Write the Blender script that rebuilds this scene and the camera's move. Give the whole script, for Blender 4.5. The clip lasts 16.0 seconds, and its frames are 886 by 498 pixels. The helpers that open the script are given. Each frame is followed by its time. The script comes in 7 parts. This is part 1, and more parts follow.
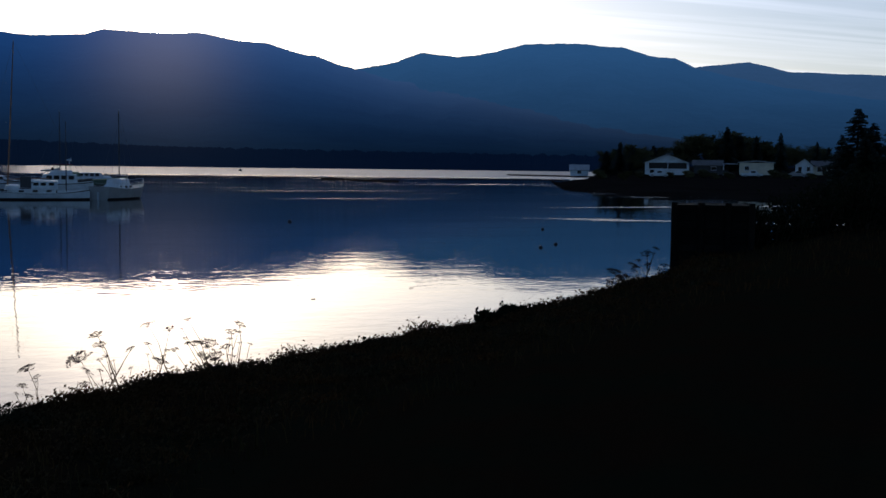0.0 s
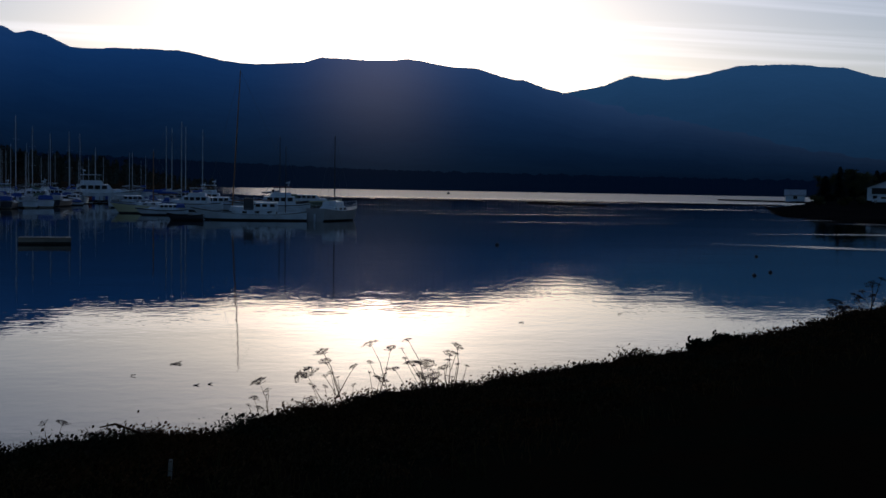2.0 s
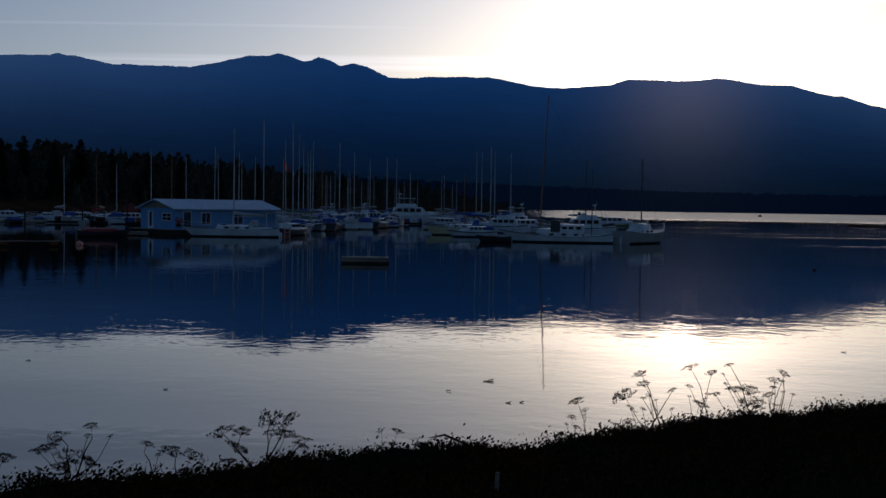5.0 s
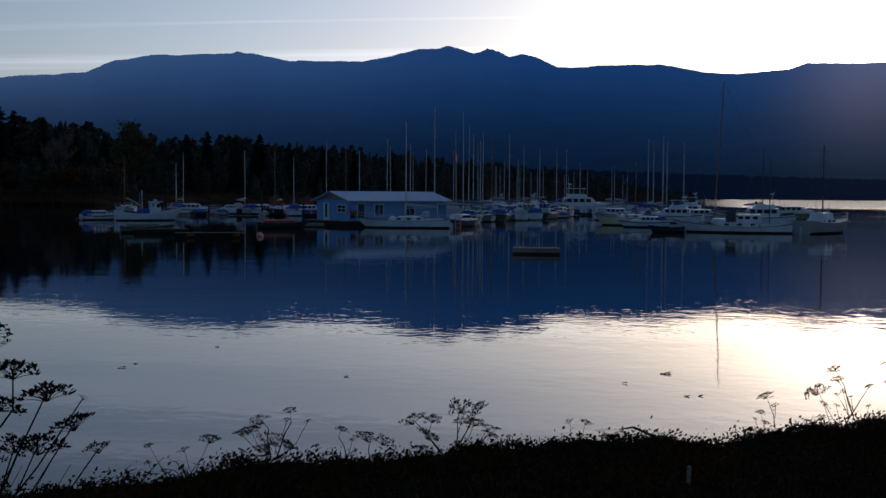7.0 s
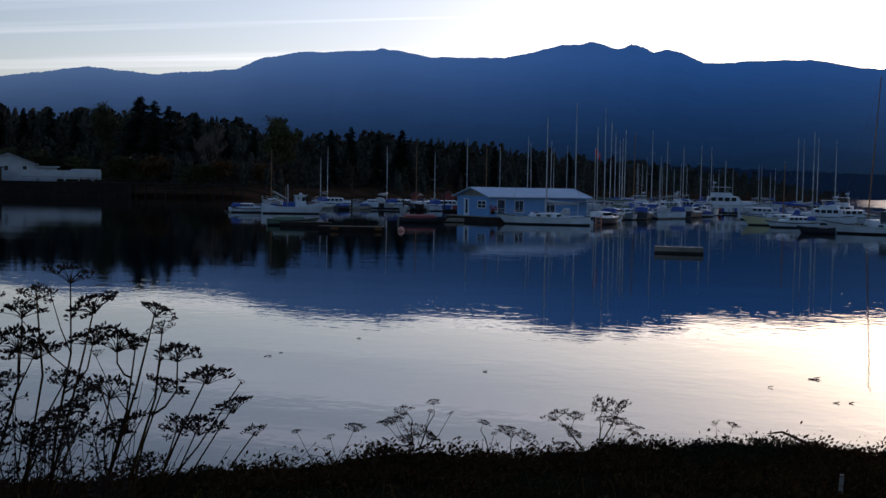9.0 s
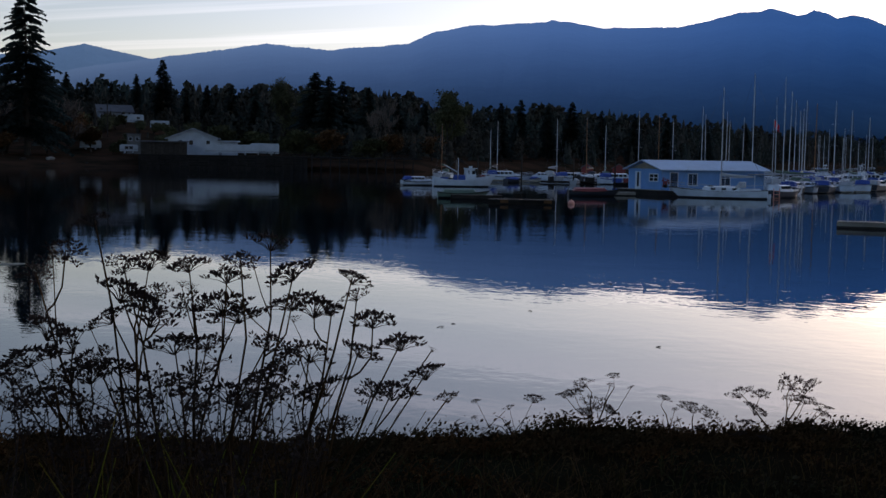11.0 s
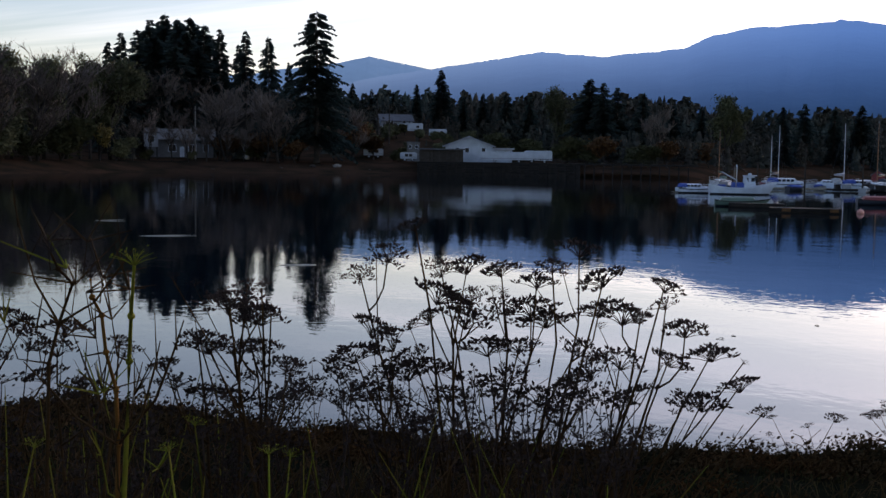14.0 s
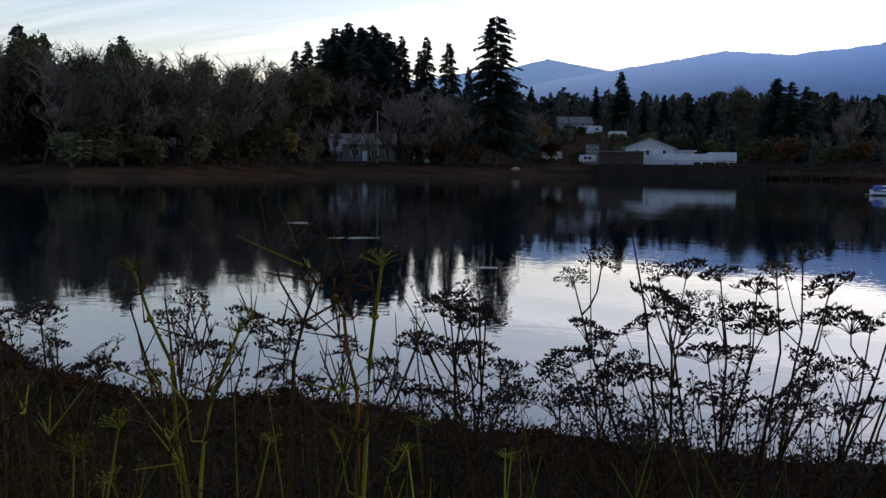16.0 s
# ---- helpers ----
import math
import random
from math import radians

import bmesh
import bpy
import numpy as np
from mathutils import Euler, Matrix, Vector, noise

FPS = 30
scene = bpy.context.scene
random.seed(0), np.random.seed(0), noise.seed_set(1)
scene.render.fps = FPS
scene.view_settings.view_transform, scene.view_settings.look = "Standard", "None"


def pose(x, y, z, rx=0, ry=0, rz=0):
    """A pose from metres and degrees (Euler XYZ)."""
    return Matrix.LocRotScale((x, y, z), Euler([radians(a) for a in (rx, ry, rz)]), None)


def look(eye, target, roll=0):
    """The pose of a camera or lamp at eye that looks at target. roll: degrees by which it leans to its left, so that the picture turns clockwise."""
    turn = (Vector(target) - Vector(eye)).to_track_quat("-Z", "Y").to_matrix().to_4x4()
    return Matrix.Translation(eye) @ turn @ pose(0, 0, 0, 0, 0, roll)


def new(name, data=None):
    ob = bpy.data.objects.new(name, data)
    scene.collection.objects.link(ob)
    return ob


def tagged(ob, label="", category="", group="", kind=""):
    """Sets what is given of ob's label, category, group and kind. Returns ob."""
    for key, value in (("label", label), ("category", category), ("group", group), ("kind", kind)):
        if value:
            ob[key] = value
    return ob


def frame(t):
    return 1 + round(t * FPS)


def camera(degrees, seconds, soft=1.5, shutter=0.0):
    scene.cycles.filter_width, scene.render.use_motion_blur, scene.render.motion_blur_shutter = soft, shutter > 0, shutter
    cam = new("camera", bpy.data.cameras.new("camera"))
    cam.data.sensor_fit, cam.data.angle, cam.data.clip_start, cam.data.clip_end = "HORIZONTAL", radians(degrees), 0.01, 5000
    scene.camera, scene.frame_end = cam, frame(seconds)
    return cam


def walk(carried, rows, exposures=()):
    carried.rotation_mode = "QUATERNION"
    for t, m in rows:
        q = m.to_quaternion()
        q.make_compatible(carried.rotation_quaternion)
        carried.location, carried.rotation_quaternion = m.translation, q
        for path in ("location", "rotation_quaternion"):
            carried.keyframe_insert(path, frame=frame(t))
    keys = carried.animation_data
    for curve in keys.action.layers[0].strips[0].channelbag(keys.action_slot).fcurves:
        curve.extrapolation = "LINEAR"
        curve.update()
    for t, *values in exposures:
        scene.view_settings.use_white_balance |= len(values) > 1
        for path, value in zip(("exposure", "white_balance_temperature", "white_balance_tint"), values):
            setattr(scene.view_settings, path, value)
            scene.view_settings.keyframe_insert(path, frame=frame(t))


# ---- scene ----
# camera: seconds, x, y, z, pitch, lean, heading
PATH = [
    (0, 0.286, 0.065, 3.997, -4.316, 0.688, -26.241),
    (0.5, 0.254, 0.050, 3.998, -4.217, 0.718, -23.165),
    (1, 0.217, 0.034, 4.008, -4.013, 1.005, -21.148),
    (1.5, 0.184, 0.020, 4.016, -3.527, 1.110, -18.707),
    (2, 0.144, 0.018, 4.019, -3.250, 0.982, -15.656),
    (2.5, 0.119, 0.014, 4.011, -2.916, 0.495, -11.923),
    (3, 0.084, 0.013, 4.011, -2.705, 0.642, -9.623),
    (3.5, 0.083, 0.007, 4.008, -2.434, 0.722, -6.702),
    (4, 0.063, 0.005, 4.003, -2.055, 0.884, -4.628),
    (4.5, 0.035, 0.005, 4.009, -2.271, 0.896, -2.300),
    (5, -0.000, 0.000, 4.000, -2.329, 0.830, 0.000),
    (7.5, -0.147, -0.042, 4.001, -3.032, 0.488, 10.553),
    (8, -0.152, -0.046, 3.995, -3.023, 0.744, 12.250),
    (10.5, -0.226, -0.082, 3.989, -4.206, 0.935, 22.034),
    (11, -0.247, -0.088, 3.981, -4.702, 0.878, 24.546),
    (11.5, -0.271, -0.092, 3.983, -4.819, 0.920, 27.707),
    (12, -0.289, -0.100, 3.981, -4.823, 1.059, 29.452),
    (12.5, -0.308, -0.114, 3.984, -4.910, 0.892, 32.253),
    (13, -0.308, -0.137, 3.981, -4.735, 0.836, 34.843),
    (13.5, -0.316, -0.158, 3.984, -4.790, 0.634, 37.079),
    (14, -0.360, -0.183, 3.980, -4.541, 0.776, 38.500),
    (14.5, -0.398, -0.208, 3.978, -4.545, 0.583, 40.594),
    (15, -0.438, -0.234, 3.976, -4.314, 0.634, 42.155),
    (15.5, -0.473, -0.245, 3.973, -4.040, 0.049, 44.581),
    (16, -0.487, -0.243, 3.973, -4.481, 0.446, 47.668),
]
cam = camera(43.5, 16.0)
walk(cam, [(t, pose(x, y, z) @ pose(0, 0, 0, 0, 0, turn) @ pose(0, 0, 0, 90 + pitch, 0, 0) @ pose(0, 0, 0, 0, 0, lean))
           for t, x, y, z, pitch, lean, turn in PATH],
     exposures=[(0.0, -0.32, 5550, 18), (0.8, -0.65, 5550, 18), (1.5, -0.92, 5500, 18), (3.5, -1.2, 5450, 18), (5.0, -1.2, 5450, 18), (8.0, -0.13, 5900, 21), (11.0, 0.48, 6400, 26), (12.5, 0.88, 6500, 27), (16.0, 1.48, 6850, 30)])

EYE = 4.0          # the eye's height above the water
SUN_AZ, SUN_EL = -12.2, 6.35


def at(az, d, z=0.0):
    """A place by heading (degrees, to the left of +Y) and distance."""
    a = radians(az)
    return Vector((-math.sin(a) * d, math.cos(a) * d, z))


def seen_z(el, d):
    """The height of what stands at distance d and elevation el from the eye."""
    return EYE + d * math.tan(radians(el))


def knots(table, x):
    xs = [p[0] for p in table]
    return float(np.interp(x, xs, [p[1] for p in table]))


# ---- sky and sun ----
def make_world():
    w = bpy.data.worlds.new("sky")
    scene.world = w
    w.use_nodes = True
    nt = w.node_tree
    nt.nodes.clear()
    N, L = nt.nodes.new, nt.links.new
    out = N("ShaderNodeOutputWorld")
    bg = N("ShaderNodeBackground")
    sky = N("ShaderNodeTexSky")
    sky.sky_type = "NISHITA"
    sky.sun_disc = False
    sky.sun_elevation = radians(SUN_EL)
    sky.sun_rotation = radians(-SUN_AZ)
    sky.altitude = 0
    sky.air_density, sky.dust_density, sky.ozone_density = 1.0, 1.2, 2.5
    tc = N("ShaderNodeTexCoord")
    norm = N("ShaderNodeVectorMath"); norm.operation = "NORMALIZE"
    L(tc.outputs["Generated"], norm.inputs[0])
    # thin cloud round the sun scatters its light forwards
    sun_dir = at(SUN_AZ, math.cos(radians(SUN_EL)), math.sin(radians(SUN_EL)))
    dot = N("ShaderNodeVectorMath"); dot.operation = "DOT_PRODUCT"
    dot.inputs[1].default_value = sun_dir
    L(norm.outputs[0], dot.inputs[0])
    mx = N("ShaderNodeMath"); mx.operation = "MAXIMUM"; mx.inputs[1].default_value = 0.0
    L(dot.outputs["Value"], mx.inputs[0])

    def power(n, gain):
        p = N("ShaderNodeMath"); p.operation = "POWER"; p.inputs[1].default_value = n
        L(mx.outputs[0], p.inputs[0])
        g = N("ShaderNodeMath"); g.operation = "MULTIPLY"; g.inputs[1].default_value = gain
        L(p.outputs[0], g.inputs[0])
        return g.outputs[0]

    def add(a, b):
        s = N("ShaderNodeMath"); s.operation = "ADD"
        L(a, s.inputs[0]); L(b, s.inputs[1])
        return s.outputs[0]
    glow = add(add(power(9000, 16.0), power(300, 3.4)), power(50, 0.48))
    wide = power(4, 0.23)
    # long streaks of high cloud
    sep = N("ShaderNodeSeparateXYZ"); L(norm.outputs[0], sep.inputs[0])
    zc = N("ShaderNodeMath"); zc.operation = "MAXIMUM"; zc.inputs[1].default_value = 0.03
    L(sep.outputs[2], zc.inputs[0])
    dx = N("ShaderNodeMath"); dx.operation = "DIVIDE"; L(sep.outputs[0], dx.inputs[0]); L(zc.outputs[0], dx.inputs[1])
    dy = N("ShaderNodeMath"); dy.operation = "DIVIDE"; L(sep.outputs[1], dy.inputs[0]); L(zc.outputs[0], dy.inputs[1])
    comb = N("ShaderNodeCombineXYZ"); L(dx.outputs[0], comb.inputs[0]); L(dy.outputs[0], comb.inputs[1])
    mp = N("ShaderNodeMapping"); mp.inputs["Rotation"].default_value = (0, 0, radians(-14)); mp.inputs["Scale"].default_value = (0.10, 1.1, 1)
    L(comb.outputs[0], mp.inputs["Vector"])
    nz = N("ShaderNodeTexNoise"); nz.inputs["Scale"].default_value = 1.0; nz.inputs["Detail"].default_value = 5; nz.inputs["Roughness"].default_value = 0.55
    nz.inputs["Distortion"].default_value = 0.4
    L(mp.outputs[0], nz.inputs["Vector"])
    cr = N("ShaderNodeValToRGB")
    cr.color_ramp.elements[0].position, cr.color_ramp.elements[0].color = 0.46, (0, 0, 0, 1)
    cr.color_ramp.elements[1].position, cr.color_ramp.elements[1].color = 0.64, (1, 1, 1, 1)
    L(nz.outputs["Fac"], cr.inputs[0])
    # warm light of the low western sky
    up = N("ShaderNodeMath"); up.operation = "ABSOLUTE"; L(sep.outputs[2], up.inputs[0])
    low = N("ShaderNodeMath"); low.operation = "SUBTRACT"; low.inputs[0].default_value = 1.0; L(up.outputs[0], low.inputs[1])
    lowp = N("ShaderNodeMath"); lowp.operation = "POWER"; lowp.inputs[1].default_value = 4.0; L(low.outputs[0], lowp.inputs[0])
    band = N("ShaderNodeMath"); band.operation = "MULTIPLY"; L(lowp.outputs[0], band.inputs[0]); L(power(1.4, 0.36), band.inputs[1])
    # clouds take their light from the bright side of the sky
    lit = add(power(3, 0.30), power(30, 0.25))
    base = N("ShaderNodeMath"); base.operation = "ADD"; base.inputs[1].default_value = 0.08
    L(lit, base.inputs[0])
    cl = N("ShaderNodeMath"); cl.operation = "MULTIPLY"; L(cr.outputs[0], cl.inputs[0]); L(base.outputs[0], cl.inputs[1])

    def tint(value, rgb):
        m = N("ShaderNodeVectorMath"); m.operation = "SCALE"; m.inputs[0].default_value = rgb
        L(value, m.inputs["Scale"])
        return m.outputs[0]

    def vadd(a, b):
        m = N("ShaderNodeVectorMath"); m.operation = "ADD"
        L(a, m.inputs[0]); L(b, m.inputs[1])
        return m.outputs[0]
    sk = N("ShaderNodeVectorMath"); sk.operation = "SCALE"; sk.inputs["Scale"].default_value = SKY
    L(sky.outputs[0], sk.inputs[0])
    total = vadd(vadd(vadd(sk.outputs[0], tint(band.outputs[0], (1.0, 0.80, 0.70))), vadd(tint(glow, (1.0, 0.76, 0.50)), tint(wide, (0.64, 0.90, 1.10)))), tint(cl.outputs[0], (1.0, 0.89, 0.84)))
    L(total, bg.inputs[0])
    bg.inputs[1].default_value = 1.0
    L(bg.outputs[0], out.inputs[0])


SKY = 0.13
make_world()
sun = new("sun", bpy.data.lights.new("sun", "SUN"))
sun.data.energy, sun.data.angle, sun.data.color = 2.0, radians(0.53), (1.0, 0.78, 0.55)
sun.matrix_world = look(at(SUN_AZ, 100, 100 * math.tan(radians(SUN_EL - 1.5))), (0, 0, 0))


# ---- materials ----
def material(name, rgb, rough=0.7, metal=0.0, scale=4.0, vary=0.35, fine=30.0, bump=0.15, second=None, each=0.0, spec=0.5, island=0.0):
    """Two scales of colour variation and a fine relief; each: variation from object to object."""
    m = bpy.data.materials.new(name)
    m.use_nodes = True
    nt = m.node_tree
    N, L = nt.nodes.new, nt.links.new
    b = nt.nodes["Principled BSDF"]
    b.inputs["Roughness"].default_value, b.inputs["Metallic"].default_value = rough, metal
    b.inputs["Specular IOR Level"].default_value = spec
    tc = N("ShaderNodeTexCoord")
    n1 = N("ShaderNodeTexNoise"); n1.inputs["Scale"].default_value = scale; n1.inputs["Detail"].default_value = 4
    n2 = N("ShaderNodeTexNoise"); n2.inputs["Scale"].default_value = fine; n2.inputs["Detail"].default_value = 3
    L(tc.outputs["Object"], n1.inputs["Vector"]); L(tc.outputs["Object"], n2.inputs["Vector"])
    mix = N("ShaderNodeMixRGB")
    other = second or tuple(c * (1 - vary) for c in rgb)
    mix.inputs[1].default_value, mix.inputs[2].default_value = (*rgb, 1), (*other, 1)
    ramp = N("ShaderNodeMapRange"); ramp.inputs[1].default_value, ramp.inputs[2].default_value = 0.35, 0.68
    L(n1.outputs["Fac"], ramp.inputs[0]); L(ramp.outputs[0], mix.inputs[0])
    hsv = N("ShaderNodeHueSaturation")
    L(mix.outputs[0], hsv.inputs["Color"])
    val = N("ShaderNodeMapRange"); val.inputs[3].default_value, val.inputs[4].default_value = 1 - vary * 0.6, 1 + vary * 0.6
    L(n2.outputs["Fac"], val.inputs[0])
    last = val.outputs[0]
    for amount, kind, sock in ((each, "ShaderNodeObjectInfo", "Random"), (island, "ShaderNodeNewGeometry", "Random Per Island")):
        if amount:
            oi = N(kind)
            mr = N("ShaderNodeMapRange"); mr.inputs[3].default_value, mr.inputs[4].default_value = 1 - amount, 1 + amount
            L(oi.outputs[sock], mr.inputs[0])
            mu = N("ShaderNodeMath"); mu.operation = "MULTIPLY"
            L(last, mu.inputs[0]); L(mr.outputs[0], mu.inputs[1])
            last = mu.outputs[0]
    L(last, hsv.inputs["Value"])
    L(hsv.outputs[0], b.inputs["Base Color"])
    if bump:
        bp = N("ShaderNodeBump"); bp.inputs["Strength"].default_value = bump; bp.inputs["Distance"].default_value = 0.02
        L(n2.outputs["Fac"], bp.inputs["Height"]); L(bp.outputs[0], b.inputs["Normal"])
    return m


def water_material():
    m = bpy.data.materials.new("sea_water")
    m.use_nodes = True
    nt = m.node_tree
    N, L = nt.nodes.new, nt.links.new
    b = nt.nodes["Principled BSDF"]
    b.inputs["Base Color"].default_value = (0.003, 0.007, 0.012, 1)
    b.inputs["Roughness"].default_value = 0.03
    b.inputs["IOR"].default_value = 1.33
    tc = N("ShaderNodeTexCoord")
    # the open bay and some long streaks are ruffled by wind
    ln = N("ShaderNodeVectorMath"); ln.operation = "LENGTH"; L(tc.outputs["Object"], ln.inputs[0])
    far = N("ShaderNodeMapRange"); far.inputs[1].default_value, far.inputs[2].default_value, far.inputs[3].default_value, far.inputs[4].default_value = 330, 400, 0.03, 0.37
    L(ln.outputs["Value"], far.inputs[0])
    sm = N("ShaderNodeMapping"); sm.inputs["Rotation"].default_value = (0, 0, radians(-28)); sm.inputs["Scale"].default_value = (0.012, 0.16, 1)
    L(tc.outputs["Object"], sm.inputs["Vector"])
    sn = N("ShaderNodeTexNoise"); sn.inputs["Scale"].default_value = 1.0; sn.inputs["Detail"].default_value = 2; L(sm.outputs[0], sn.inputs["Vector"])
    sr = N("ShaderNodeMapRange"); sr.inputs[1].default_value, sr.inputs[2].default_value, sr.inputs[3].default_value, sr.inputs[4].default_value = 0.60, 0.70, 0.0, 0.22
    L(sn.outputs["Fac"], sr.inputs[0])
    sx = N("ShaderNodeSeparateXYZ"); L(tc.outputs["Object"], sx.inputs[0])
    cove = N("ShaderNodeMapRange"); cove.inputs[1].default_value, cove.inputs[2].default_value = 28, 44
    L(sx.outputs[0], cove.inputs[0])
    sc = N("ShaderNodeMath"); sc.operation = "MULTIPLY"; L(sr.outputs[0], sc.inputs[0]); L(cove.outputs[0], sc.inputs[1])
    lane = sc.outputs[0]
    for reach, x0, x1 in ((86, 40, 50), (238, 96, 118)):
        wob = N("ShaderNodeMath"); wob.operation = "MULTIPLY_ADD"; wob.inputs[1].default_value = reach * 0.12; wob.inputs[2].default_value = -reach * 1.06
        L(sn.outputs["Fac"], wob.inputs[0])
        off = N("ShaderNodeMath"); off.operation = "ADD"; L(ln.outputs["Value"], off.inputs[0]); L(wob.outputs[0], off.inputs[1])
        ab = N("ShaderNodeMath"); ab.operation = "ABSOLUTE"; L(off.outputs[0], ab.inputs[0])
        core = N("ShaderNodeMapRange"); core.inputs[1].default_value, core.inputs[2].default_value, core.inputs[3].default_value, core.inputs[4].default_value = reach * 0.008, reach * 0.022, 0.22, 0.0
        L(ab.outputs[0], core.inputs[0])
        span = N("ShaderNodeMapRange"); span.inputs[1].default_value, span.inputs[2].default_value = x0, x1
        L(sx.outputs[0], span.inputs[0])
        both = N("ShaderNodeMath"); both.operation = "MULTIPLY"; L(core.outputs[0], both.inputs[0]); L(span.outputs[0], both.inputs[1])
        plus = N("ShaderNodeMath"); plus.operation = "ADD"; L(lane, plus.inputs[0]); L(both.outputs[0], plus.inputs[1])
        lane = plus.outputs[0]
    lee = N("ShaderNodeMath"); lee.operation = "DIVIDE"; L(sx.outputs[0], lee.inputs[0]); L(ln.outputs["Value"], lee.inputs[1])
    lm = N("ShaderNodeMapRange"); lm.inputs[1].default_value, lm.inputs[2].default_value, lm.inputs[3].default_value, lm.inputs[4].default_value = 0.07, 0.135, 0.08, 1.0
    L(lee.outputs[0], lm.inputs[0])
    fl = N("ShaderNodeMath"); fl.operation = "MULTIPLY"; L(far.outputs[0], fl.inputs[0]); L(lm.outputs[0], fl.inputs[1])
    ra = N("ShaderNodeMath"); ra.operation = "ADD"; L(fl.outputs[0], ra.inputs[0]); L(lane, ra.inputs[1])
    L(ra.outputs[0], b.inputs["Roughness"])
    heights = []
    for scale, detail, gain, stretch in ((0.16, 2, 0.45, 1.8), (0.9, 3, 0.20, 1.2), (2.6, 2, 0.10, 1.0), (0.025, 2, 1.2, 1.5)):
        mp = N("ShaderNodeMapping"); mp.inputs["Rotation"].default_value = (0, 0, radians(12)); mp.inputs["Scale"].default_value = (1 / stretch, 1, 1)
        L(tc.outputs["Object"], mp.inputs["Vector"])
        n = N("ShaderNodeTexNoise"); n.inputs["Scale"].default_value = scale; n.inputs["Detail"].default_value = detail
        L(mp.outputs[0], n.inputs["Vector"])
        g = N("ShaderNodeMath"); g.operation = "MULTIPLY"; g.inputs[1].default_value = gain
        L(n.outputs["Fac"], g.inputs[0])
        heights.append(g.outputs[0])
    # slicks: calm and breezy patches
    patch = N("ShaderNodeTexNoise"); patch.inputs["Scale"].default_value = 0.02; patch.inputs["Detail"].default_value = 3
    pm = N("ShaderNodeMapping"); pm.inputs["Scale"].default_value = (0.35, 1, 1)
    L(tc.outputs["Object"], pm.inputs["Vector"]); L(pm.outputs[0], patch.inputs["Vector"])
    pr = N("ShaderNodeMapRange"); pr.inputs[1].default_value, pr.inputs[2].default_value, pr.inputs[3].default_value, pr.inputs[4].default_value = 0.4, 0.65, 0.45, 1.0
    L(patch.outputs["Fac"], pr.inputs[0])
    s = heights[0]
    for h in heights[1:]:
        a = N("ShaderNodeMath"); a.operation = "ADD"; L(s, a.inputs[0]); L(h, a.inputs[1]); s = a.outputs[0]
    mu = N("ShaderNodeMath"); mu.operation = "MULTIPLY"; L(s, mu.inputs[0]); L(pr.outputs[0], mu.inputs[1])
    bp = N("ShaderNodeBump"); bp.inputs["Strength"].default_value = 1.0; bp.inputs["Distance"].default_value = WAVE
    L(mu.outputs[0], bp.inputs["Height"]); L(bp.outputs[0], b.inputs["Normal"])
    return m


WAVE = 0.038


